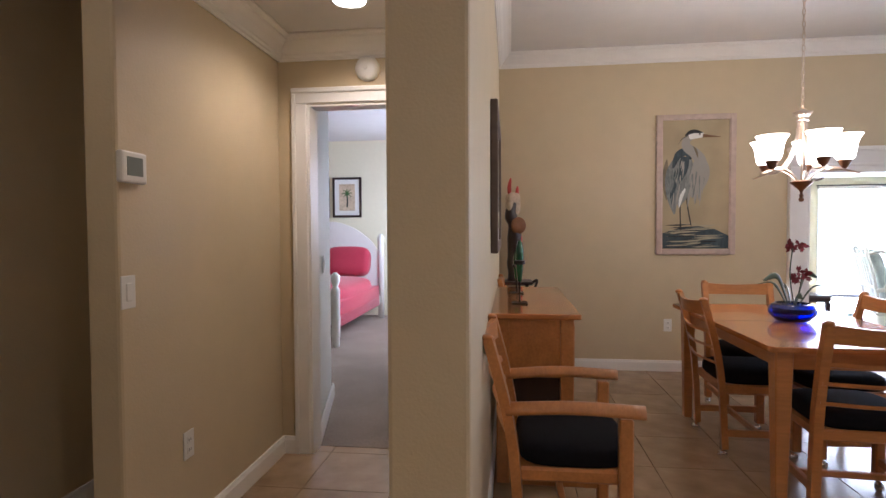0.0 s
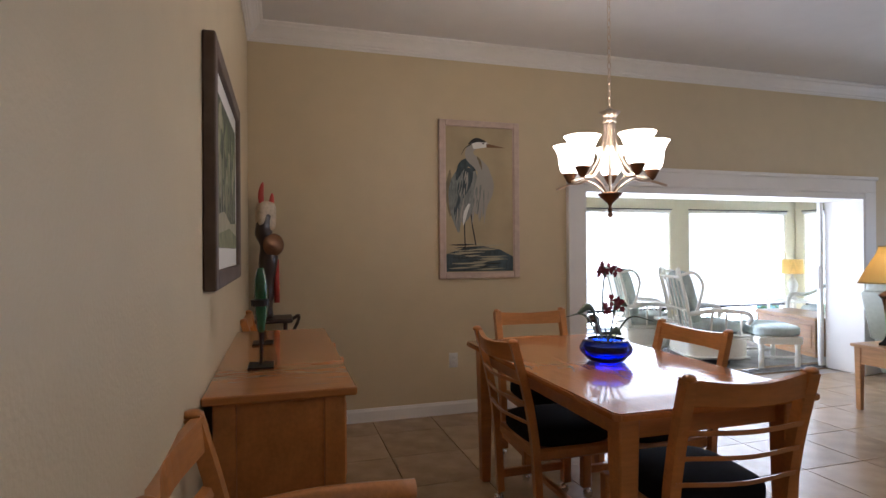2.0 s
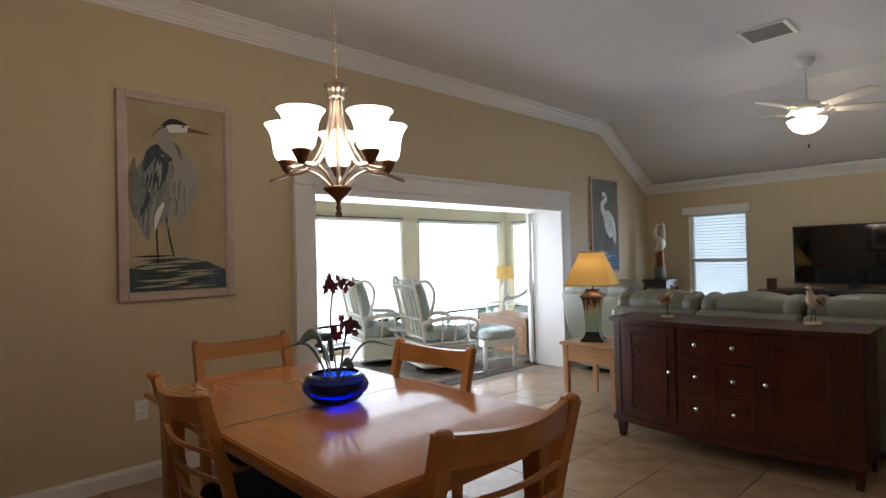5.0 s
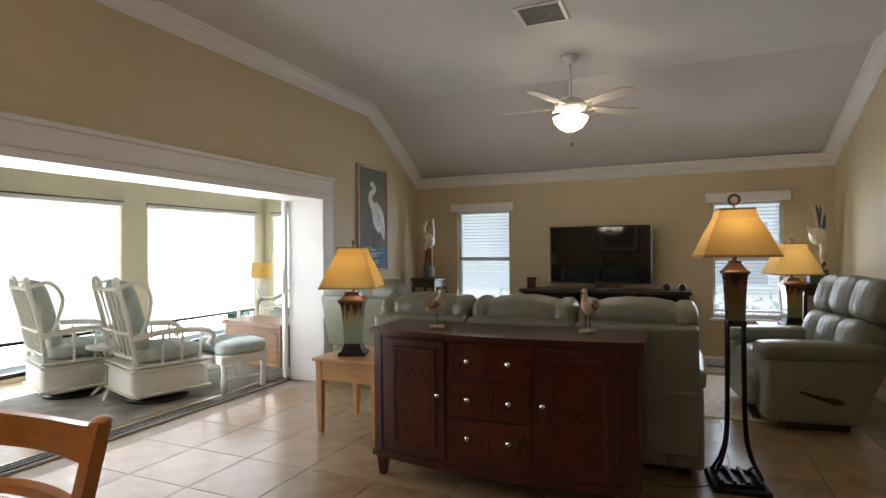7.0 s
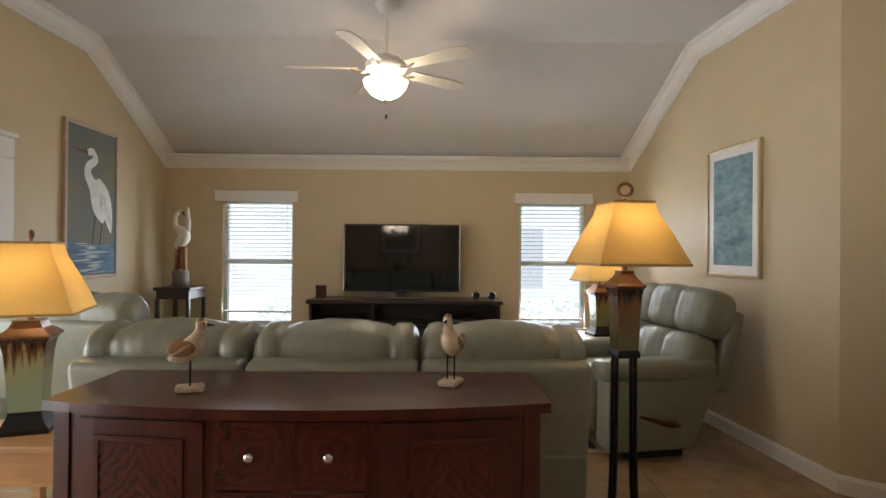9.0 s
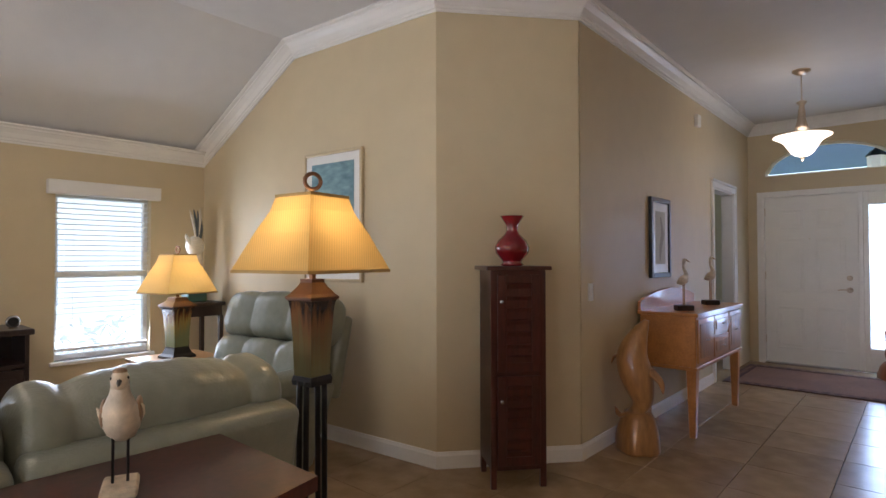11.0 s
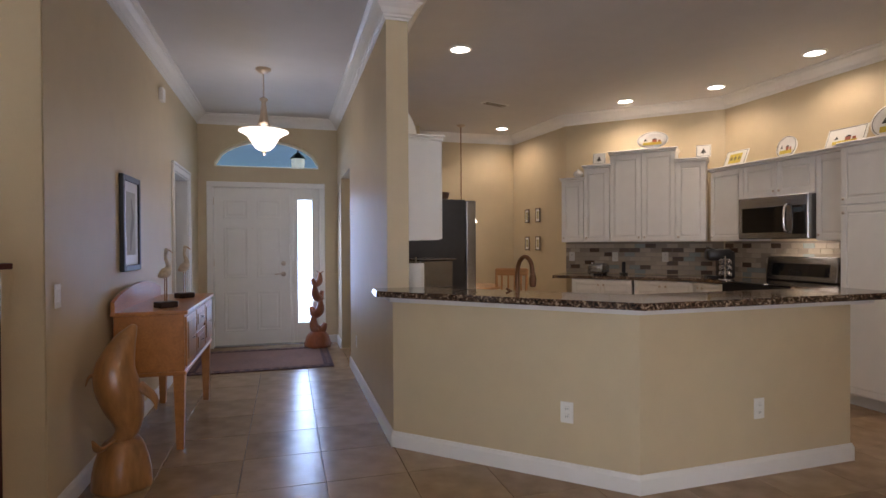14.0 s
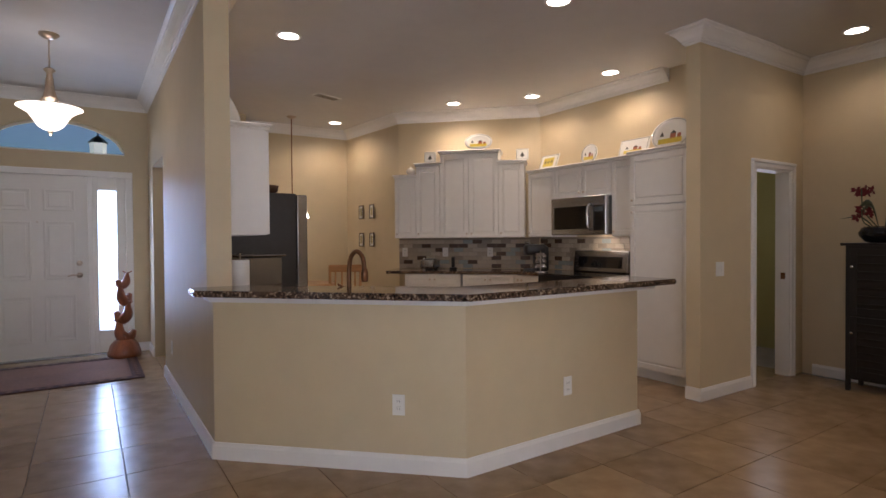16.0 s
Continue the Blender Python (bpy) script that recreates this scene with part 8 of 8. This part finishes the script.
part("body", box(-0.17, -0.09, 0.015, 0.17, 0.09, 0.13, 0.02, 2), STEEL, o, smooth=True)
part("front_band", box(-0.16, -0.094, 0.03, 0.16, -0.088, 0.06), BLACK, o)
part("top_band", box(-0.14, -0.05, 0.128, 0.14, 0.05, 0.134), BLACK, o)
for x in (-0.12, 0.12):
    part("foot", box(x - 0.02, -0.07, 0, x + 0.02, 0.07, 0.016), BLACK, o)
o = thing("soap_bottle", (1.30, -2.36, 0.92), 0, "small white bottle on the worktop", "bottle")
part("bottle", lathe([(0.022, 0), (0.024, 0.08), (0.01, 0.11), (0.01, 0.15)], 14), PLASTIC, o, smooth=True)
o = thing("handset", (0.98, -2.20, 0.92), 0, "black cordless telephone handset in its base", "telephone")
part("base", box(-0.04, -0.03, 0, 0.04, 0.03, 0.03, 0.006), BLACK, o)
part("handset", box(-0.022, -0.012, 0.03, 0.022, 0.014, 0.16, 0.008), BLACK, o)

# plates on top of the cabinets
CH = material("white_china", (0.80, 0.79, 0.74), 0.15, spread=0.03, coat=0.4)
YEL = material("yellow_glaze", (0.62, 0.48, 0.06), 0.3, spread=0.2)
INK = material("dark_painted_motif", (0.06, 0.06, 0.05), 0.4, spread=0.4)
BRICK = material("rust_painted_motif", (0.35, 0.10, 0.05), 0.4, spread=0.3)


def plate(place, face_turn, w, h, oval, label, motif, lean=-12):
    o = thing("display_plate", place, face_turn, label, "plate", "painted plates on the cabinets")
    M = pose(0, 0, 0, lean, 0, 0)
    if oval:
        bm = moved(lathe([(0.5, 0.0), (0.5, 0.025), (0.34, 0.008), (0.02, 0.006)], 32), Matrix.Translation((0, 0, h / 2)) @ Matrix.Diagonal((w, 0.6, h, 1)) @ Matrix.Rotation(radians(90), 4, "X"))
        edge = [(0.5 * w * 0.93 * math.cos(2 * math.pi * k / 40), 0, h / 2 + 0.5 * h * 0.93 * math.sin(2 * math.pi * k / 40)) for k in range(41)]
    else:
        bm = box(-w / 2, -0.010, 0, w / 2, 0, h, 0.004)
        edge = [(-w * 0.45, 0, h * 0.06), (w * 0.45, 0, h * 0.06), (w * 0.45, 0, h * 0.94), (-w * 0.45, 0, h * 0.94), (-w * 0.45, 0, h * 0.06)]
    p2 = part("plate", moved(bm, M), CH, o, smooth=oval)
    d = -0.013
    part("rim_line", moved(tube([Vector(q) + Vector((0, d, 0)) for q in edge], 0.0025, 4), M), INK, p2, "dark painted rim")
    for name, polys, mat in motif:
        bm = bmesh.new()
        for pl in polys:
            lo2 = [bm.verts.new((x * w, d - 0.002, z * h)) for x, z in pl]
            bm.faces.new(lo2)
        part(name, moved(bm, M), mat, p2)
    return o


def rect(x0, z0, x1, z1):
    return [(x0, z0), (x1, z0), (x1, z1), (x0, z1)]


HOUSE = [("painted_ground", [rect(-0.3, 0.2, 0.3, 0.36)], YEL), ("painted_house", [rect(0.0, 0.34, 0.14, 0.5), rect(0.18, 0.34, 0.27, 0.48)], BRICK), ("painted_roof", [[(-0.02, 0.5), (0.16, 0.5), (0.07, 0.6)], [(-0.28, 0.44), (-0.16, 0.44), (-0.22, 0.6)]], INK)]
FLOW = [("painted_field", [rect(-0.28, 0.22, 0.28, 0.78)], YEL), ("painted_leaf", [[(x - 0.07, 0.5), (x, 0.36), (x + 0.07, 0.5), (x, 0.64)] for x in (-0.17, 0.0, 0.17)], INK)]
TREE = [("painted_tree", [[(-0.2, 0.3), (0.2, 0.3), (0.0, 0.7)], rect(-0.04, 0.2, 0.04, 0.3)], INK)]
plate((0.745, -1.985, 2.382), 134, 0.34, 0.20, True, "oval china plate with a painted farm scene", HOUSE)
plate((0.36, -1.62, 2.242), 134, 0.15, 0.14, False, "small square painted tile with a tree", TREE)
plate((1.18, -2.40, 2.242), 134, 0.15, 0.14, False, "small square painted tile with a tree", TREE)
plate((0.18, -1.385, 2.102), 90, 0.30, 0.20, False, "square china dish with a yellow flower field", FLOW, -22)
plate((0.18, -0.75, 2.102), 90, 0.22, 0.22, True, "round china plate with a painted farm scene", HOUSE)
plate((0.18, -0.18, 2.102), 90, 0.36, 0.20, False, "rectangular china platter with painted houses", HOUSE, -20)
plate((0.30, 0.32, 2.092), 90, 0.40, 0.30, True, "large oval china platter with a painted farm scene", HOUSE)
o = thing("teapot", (1.36, -2.57, 2.102), 40, "small painted china teapot on the end cabinet", "teapot")
part("body", lathe([(0.03, 0), (0.055, 0.02), (0.06, 0.045), (0.04, 0.075), (0.015, 0.085), (0.012, 0.1)], 18), CH, o, smooth=True)
part("handle", tube(curve([(0.05, 0, 0.06), (0.09, 0, 0.06), (0.085, 0, 0.025), (0.055, 0, 0.02)], 4), 0.005), CH, o, smooth=True)
part("spout", tube(curve([(-0.05, 0, 0.03), (-0.08, 0, 0.05), (-0.09, 0, 0.075)], 4), 0.008), CH, o, smooth=True)

# fridge side of the kitchen
o = thing("refrigerator", (3.42, -2.35, 0), -90, "dark-sided stainless steel double-door refrigerator", "refrigerator")
part("body", box(-0.45, -0.39, 0.02, 0.45, 0.44, 1.75, 0.01), material("charcoal_appliance_side", (0.028, 0.028, 0.03), 0.4, spread=0.15), o, "charcoal cabinet")
for x in (-0.45, 0.003):
    d = part("door", box(x, -0.50, 0.05, x + 0.447, -0.395, 1.74, 0.012, 2), STEEL, o, "stainless door")
    part("handle", tube([(x + (0.40 if x < 0 else 0.045), -0.545, 0.6), (x + (0.40 if x < 0 else 0.045), -0.545, 1.5)], 0.012), STEEL, d)
o = thing("woven_basket", (3.25, -2.3, 1.75), 0, "small brown woven basket on the refrigerator", "basket")
part("bowl", lathe([(0.10, 0), (0.15, 0.05), (0.16, 0.10), (0.15, 0.10), (0.13, 0.05), (0.09, 0.01)], 20), material("brown_basket_weave", (0.10, 0.055, 0.03), 0.8, spread=0.4, grain=50, bump=0.8), o, smooth=True)
m = Matrix.Translation((3.70, -0.50, 0)) @ Matrix.Rotation(radians(-90), 4, "Z")
cabinet("white wall cabinet by the column, seen from its end", m, 0.85, 0.283, 1.33, 2.06, 2)
cabinet("white base cabinet beside the refrigerator", Matrix.Translation((3.40, -0.45, 0)) @ Matrix.Rotation(radians(-90), 4, "Z"), 1.40, 0.58, 0.10, 0.88, 3, crown=False, split=0.70)
o = thing("worktop", (0, 0, 0), 0, "speckled granite worktop below the wall cabinet", "countertop")
part("slab", prism([(3.37, -1.86), (3.985, -1.86), (3.985, -0.262), (3.80, -0.262), (2.95, 0.62), (1.45, 0.62), (1.45, 0.05), (2.70, 0.05), (3.37, -0.62)], 0.885, 0.92), GRANITE, o)
bm = prism([(3.38, -0.60), (3.80, -0.27), (2.95, 0.60), (1.60, 0.60), (1.60, 0.08), (2.71, 0.08)], 0.0, 0.884)
o = thing("sink_cabinet", (0, 0, 0), 0, "white base cabinet run behind the breakfast bar", "cabinet")
part("body", bm, WHITE, o)
o = thing("toaster_oven", (3.66, -1.05, 0.92), -80, "stainless toaster oven on the worktop", "toaster oven")
part("body", box(-0.2, -0.15, 0.02, 0.2, 0.15, 0.25, 0.012, 2), STEEL, o)
part("top", box(-0.22, -0.17, 0.25, 0.22, 0.16, 0.262, 0.004), STEEL, o)
part("door_glass", box(-0.17, -0.156, 0.05, 0.08, -0.149, 0.22), SCREEN, o, "dark glass door")
part("feet", box(-0.18, -0.13, 0, 0.18, 0.13, 0.021), BLACK, o)
o = thing("paper_towel_roll", (3.89, -0.45, 0.92), 0, "white paper towel roll on an upright holder", "paper towels")
part("roll", lathe([(0.055, 0.012), (0.058, 0.016), (0.058, 0.235), (0.055, 0.24), (0.018, 0.24)], 24), PLASTIC, o, smooth=True)
part("post", tube([(0, 0, 0), (0, 0, 0.285)], 0.006), CHROME, o)
part("foot", lathe([(0.07, 0), (0.065, 0.012)], 20), CHROME, o)
o = thing("faucet", (3.41, 0.26, 0.92), -75, "tall dark bronze gooseneck kitchen faucet", "faucet")
part("base", lathe([(0.03, 0), (0.03, 0.01), (0.02, 0.03), (0.017, 0.07)], 16), BRONZE, o, smooth=True)
part("spout", tube(curve([(0, 0, 0.06), (0, 0, 0.19), (-0.02, 0, 0.265), (-0.075, 0, 0.30), (-0.13, 0, 0.265), (-0.145, 0, 0.19)], 6), 0.014, 10), BRONZE, o, smooth=True)
part("spray_head", lathe([(0.016, 0.0), (0.02, 0.01), (0.022, 0.05), (0.015, 0.08)], 14, at=(-0.147, 0, 0.12)), BRONZE, o, smooth=True)
part("lever", tube([(0.015, 0.01, 0.07), (0.05, 0.05, 0.10)], 0.007), BRONZE, o)
o = thing("shell_ornament", (3.88, -0.72, 2.103), 30, "large white shell resting on the wall cabinet", "shell")
bm = blob(0.10, 0.06, 0.11, (0, 0, 0.10), 14, 10, None, 0.9)
for v in bm.verts:
    k = (v.co.z / 0.21)
    v.co.x = v.co.x * (1.05 - 0.7 * k) + 0.05 * k
    v.co.z = max(v.co.z, 0)
part("shell", bm, CH, o, smooth=True)

# breakfast nook
def nook_chair(place, turn, seat, label):
    c = thing("nook_chair", place, turn, label, "chair", "breakfast nook chairs")
    part("seat", box(-0.21, -0.2, 0.43, 0.21, 0.2, 0.46, 0.01, 2), seat, c)
    for sx in (-1, 1):
        part("front_leg", tube([(sx * 0.18, -0.17, 0), (sx * 0.17, -0.16, 0.43)], 0.018), PINE, c)
        part("back_post", tube(curve([(sx * 0.18, 0.2, 0), (sx * 0.18, 0.18, 0.45), (sx * 0.19, 0.25, 0.98)], 4), 0.018), PINE, c)
    part("top_rail", box(-0.2, 0.225, 0.90, 0.2, 0.255, 0.99, 0.008), PINE, c)
    for k in range(4):
        part("spindle", tube([(-0.12 + 0.08 * k, 0.18, 0.46), (-0.12 + 0.08 * k, 0.24, 0.92)], 0.012, 6), PINE, c)
    return c


nook_chair((2.95, -2.95, 0), 200, RC, "pine nook chair with a red seat")
nook_chair((2.20, -2.75, 0), 150, PINE, "pine nook chair at the breakfast table")
o = thing("nook_table", (2.55, -3.35, 0), 0, "round pine breakfast table", "table")
part("tabletop", lathe([(0.44, 0.72), (0.46, 0.73), (0.46, 0.75), (0.44, 0.76)], 32), PINE, o)
part("pedestal", lathe([(0.25, 0), (0.22, 0.04), (0.06, 0.1), (0.05, 0.4), (0.09, 0.72)], 20), PINE, o, smooth=True)
wall_at = lambda y: 1.30 + (y + 2.99) / (-4.42 + 2.99) * 0.12
for y in (-3.68, -3.98):
    for z in (1.60, 1.20):
        frame_picture((wall_at(y) + 0.003, y, z), 90 - 4.8, 0.17, 0.20, 0.015, BROWNF, material("small_print", (0.5, 0.45, 0.25), 0.7, spread=0.5, grain=9), "small framed botanical print in a group of four", mat_in=0.03, thick=0.015)

d1 = Vector((3.045 - FOYER_W, 0.975 + 0.065, 0)).normalized()
tb = math.degrees(math.atan2(d1.y, d1.x)) 
outlet((3.318, 0.715, 0.375), tb, "white duplex outlet plate on the bar wall")
outlet((2.262, 0.9575, 0.375), 181.4, "white duplex outlet plate on the bar wall")
outlet((FOYER_W, -1.98, 0.35), 90, "white duplex outlet plate in the foyer")
outlet((0.45, 0.88, 1.035), 180, "white double switch plate on the pantry wall", "light_switch", "double")
outlet((-0.85, -0.478, 1.12), 180, "white switch plate beyond the doorway", "light_switch", "switch")
o = thing("latch_plate", (-0.685, 0.83, 0.93), 90, "dark metal latch plate on the door jamb", "latch")
part("plate", box(-0.02, -0.004, -0.03, 0.02, 0, 0.03, 0.001), BRONZE, o)

# ---------------------------------------------------------------- bedroom and its hall
setting("floor_bedroom", box(-3.6, 4.1, -0.05, 0.78, 9.3, 0.004), CARPET, "taupe bedroom carpet", "floor")
setting("wall_bedroom_entry", prism([(-0.10, 4.1), (-0.34, 5.09), (-0.46, 5.09), (-0.31, 4.1)], 0, 2.6), PALE, "pale painted wall inside the bedroom door", "wall")
setting("wall_bedroom_back", box(-3.6, 9.2, 0, 0.9, 9.3, 2.9), CREAM, "cream painted bedroom wall", "wall")
setting("wall_bedroom_left", box(-3.7, 4.1, 0, -3.6, 9.3, 2.9), CREAM, "cream painted bedroom side wall", "wall")
setting("wall_bedroom_right", box(0.70, 4.1, 0, 0.744, 9.3, 2.9), CREAM, "cream painted bedroom wall on the right", "wall")
setting("wall_bedroom_front", box(-3.6, 4.1, 0, -0.32, 4.16, 2.9), CREAM, "cream painted bedroom wall by the door", "wall")
setting("ceiling_bedroom", box(-3.7, 4.1, 2.7, 0.9, 9.3, 2.8), CEIL, "white bedroom ceiling", "ceiling")
setting("baseboard", sweep([(-0.33, 5.09, 0.004), (-0.09, 4.1, 0.004)][::-1], [(-a, b2) for a, b2 in BASE][::-1]), TRIM, "white baseboard inside the bedroom door", "baseboard")
outlet((-0.185, 4.50, 1.08), 90 - 13.6 + 27.2, "white double switch plate inside the bedroom door", "light_switch", "double")
o = thing("bed", (-1.66, 7.9, 0.004), 0, "white cottage bed with a crimson bedspread", "bed")
for sx in (-1, 1):
    part("foot_post", lathe([(0.035, 0), (0.045, 0.02), (0.04, 0.1), (0.05, 0.12), (0.05, 0.62), (0.055, 0.64), (0.03, 0.68), (0.05, 0.74), (0.055, 0.80), (0.02, 0.84)], 16, at=(sx * 0.78, -1.04, 0)), WHITE, o, smooth=True)
    part("side_rail", box(sx * 0.78 - 0.02, -1.0, 0.22, sx * 0.78 + 0.02, 1.0, 0.34, 0.006), WHITE, o)
    part("head_post", lathe([(0.045, 0), (0.05, 1.15), (0.06, 1.2), (0.02, 1.26)], 14, at=(sx * 0.80, 1.06, 0)), WHITE, o, smooth=True)
part("footboard", box(-0.74, -1.06, 0.25, 0.74, -1.02, 0.62, 0.01), WHITE, o)
bm = bmesh.new()
hp = [(-0.76, 0.4)] + [(-0.76 + 1.52 * k / 20, 1.0 + 0.45 * math.sin(math.pi * k / 20) ** 0.7) for k in range(21)] + [(0.76, 0.4)]
f1 = [bm.verts.new((x, 1.04, z)) for x, z in hp]
f2 = [bm.verts.new((x, 1.08, z)) for x, z in hp]
for i in range(len(hp)):
    bm.faces.new((f1[i], f1[(i + 1) % len(hp)], f2[(i + 1) % len(hp)], f2[i]))
bm.faces.new(f1)
bm.faces.new(f2)
part("headboard", bm, WHITE, o, "white arched headboard")
part("bedspread", cushion(1.58, 2.02, 0.34, (0, 0, 0.50), puff=0.15), BEDRED, o, "crimson bedspread", True)
part("drape", box(-0.80, -0.95, 0.2, 0.80, 0.95, 0.5, 0.02, 2), BEDRED, o, "crimson hanging side", True)
for x in (-0.38, 0.38):
    part("pillow", cushion(0.66, 0.22, 0.44, (x, 0.78, 0.86), (-20, 0, 0)), BEDRED, o, "crimson pillow", True)
for x in (-1.44, -1.95):
    p = frame_picture((x, 9.2, 1.52), 0, 0.46, 0.62, 0.035, DARKWOOD, FEATHER, "framed palm tree print above the bed", mat_in=0.07)
    shapes("trunk", leaf_line([(0.0, 0.16), (0.005, 0.26), (0.0, 0.36)], lambda t2: 0.012), HD, p, "dark printed trunk", -0.0195)
    shapes("frond", [q for k in range(8) for q in leaf_line([(0, 0.36), (0.06 * math.cos(k * 0.8), 0.38 + 0.06 * math.sin(k * 0.8)), (0.10 * math.cos(k * 0.8), 0.35 + 0.06 * math.sin(k * 0.8))], lambda t2: 0.012 * (1 - t2))], FOLIAGE, p, "green printed fronds", -0.0196)
o = thing("thermostat", (HALL_W, 2.71, 1.525), 90, "white thermostat with a grey display in the hall", "thermostat")
part("case", box(-0.065, -0.026, -0.055, 0.065, 0, 0.055, 0.008, 2), PLASTIC, o)
part("display", box(-0.04, -0.0275, -0.03, 0.04, -0.0255, 0.035), material("grey_lcd", (0.16, 0.18, 0.16), 0.3, spread=0.05), o, "grey display")
outlet((HALL_W, 3.03, 0.42), 90, "white duplex outlet plate in the hall")
outlet((HALL_W, 2.69, 1.09), 90, "white switch plate at the hall wall end", "light_switch", "switch")
o = thing("smoke_detector", (0.27, HALL_N, 2.215), 0, "round white smoke detector above the bedroom door", "smoke detector")
part("case", moved(lathe([(0.07, 0), (0.07, 0.02), (0.055, 0.04), (0.03, 0.045)], 24), pose(0, 0, 0, 90, 0, 0)), PLASTIC, o, smooth=True)
part("test_button", moved(lathe([(0.012, 0.045), (0.01, 0.05)], 14), pose(0, 0, 0, 90, 0, 0)), PLASTIC, o)
# room beyond the foyer doorway
wall_with_holes("wall_den", "y", 8.2, 8.3, -4.3, 0.4, 0, 2.6, [(-3.9, -2.9, 0.7, 2.0)], CREAM, "cream wall of the room beyond the foyer doorway")
setting("wall_den_side", box(5.97, -4.4, 0, 8.3, -4.3, 2.6), CREAM, "cream side wall of that room", "wall")
setting("wall_den_side", box(5.97, 0.30, 0, 8.3, 0.40, 2.6), CREAM, "cream far side wall of that room", "wall")
setting("floor_den", box(5.85, -4.4, -0.1, 8.4, 0.4, -0.002), CARPET, "carpeted floor of the room beyond the foyer", "floor")

# ---------------------------------------------------------------- backsplash pieces
MOS = [material("stone_mosaic_" + n2, c2, r2, spread=0.15, grain=30, random_tint=0.2) for n2, c2, r2 in (("tan", (0.42, 0.35, 0.26), 0.4), ("sand", (0.50, 0.43, 0.33), 0.4), ("taupe", (0.30, 0.25, 0.19), 0.3), ("brown", (0.10, 0.065, 0.045), 0.25), ("grey_glass", (0.34, 0.38, 0.36), 0.08))]
rng = random.Random(11)


def backsplash(name, m, length, z0, z1, label):
    """Joint bed with small stone tiles proud of it; local x along the wall, -y outward."""
    o = setting(name, moved(box(0, -0.006, z0, length, 0, z1), m), GROUT, label, "backsplash")
    tw, th = 0.122, 0.052
    meshes = [finish("mosaic_tile", box(0, -0.012, 0, tw - 0.004, -0.004, th - 0.004, 0.0015), q) for q in MOS]
    row, z = 0, z0 + 0.002
    while z + th <= z1 + 0.002:
        x = -(row % 2) * tw / 2
        while x < length:
            if x >= 0 and x + tw <= length:
                ob = new("mosaic_tile", meshes[rng.choices(range(5), (34, 30, 14, 14, 8))[0]])
                ob.parent = o
                ob.matrix_local = m @ Matrix.Translation((x, 0, z))
            x += tw
        z += th
        row += 1


backsplash("backsplash", east_face(-0.018, -1.70), 1.74, 0.925, 1.31, "stone and glass mosaic backsplash by the stove")
BD = Matrix.Translation((1.30, -2.988, 0)) @ Matrix.Rotation(math.atan2(-0.696, 0.718) + math.pi, 4, "Z") @ Matrix.Translation((0, -0.002, 0))
backsplash("backsplash", BD, 1.82, 0.925, 1.31, "stone and glass mosaic backsplash on the diagonal wall")
for s2 in (0.08, 0.62, 1.20):
    q = BD @ Matrix.Translation((s2, -0.013, 1.13))
    o = outlet((0, 0, 0), 0, "white outlet plate on the mosaic backsplash")
    o.matrix_world = q

# ---------------------------------------------------------------- floor tiles
T = 0.457
meshes = finish("floor_tile", box(0.002, 0.002, -0.012, T - 0.002, T - 0.002, 0.0, 0.0015), TILE)
floor_ob = bpy.data.objects["floor"]
rest = bmesh.new()
tiles = []
for i in range(-3, 21):
    for j in range(-14, 15):
        x, y = 0.02 + T * i, -0.1 + T * j
        if x + T > 9.1 or x < -1.1 or y + T > 6.52 or y < -6.0:
            continue
        near = 1.0 < x < 5.8 and -2.8 < y < 6.1 or (5.3 < x < 7.0 and 4.3 < y)
        tiles.append((near, x, y))
placed = 0
for near, x, y in tiles:
    if near and placed < 295:
        ob = new("floor_tile", meshes)
        ob.parent = floor_ob
        ob.matrix_local = Matrix.Translation((x, y, 0))
        placed += 1
    else:
        box(x + 0.002, y + 0.002, -0.012, x + T - 0.002, y + T - 0.002, 0.0, bm=rest)
tagged(part("tile_field", rest, TILE, floor_ob), kind="stuff")
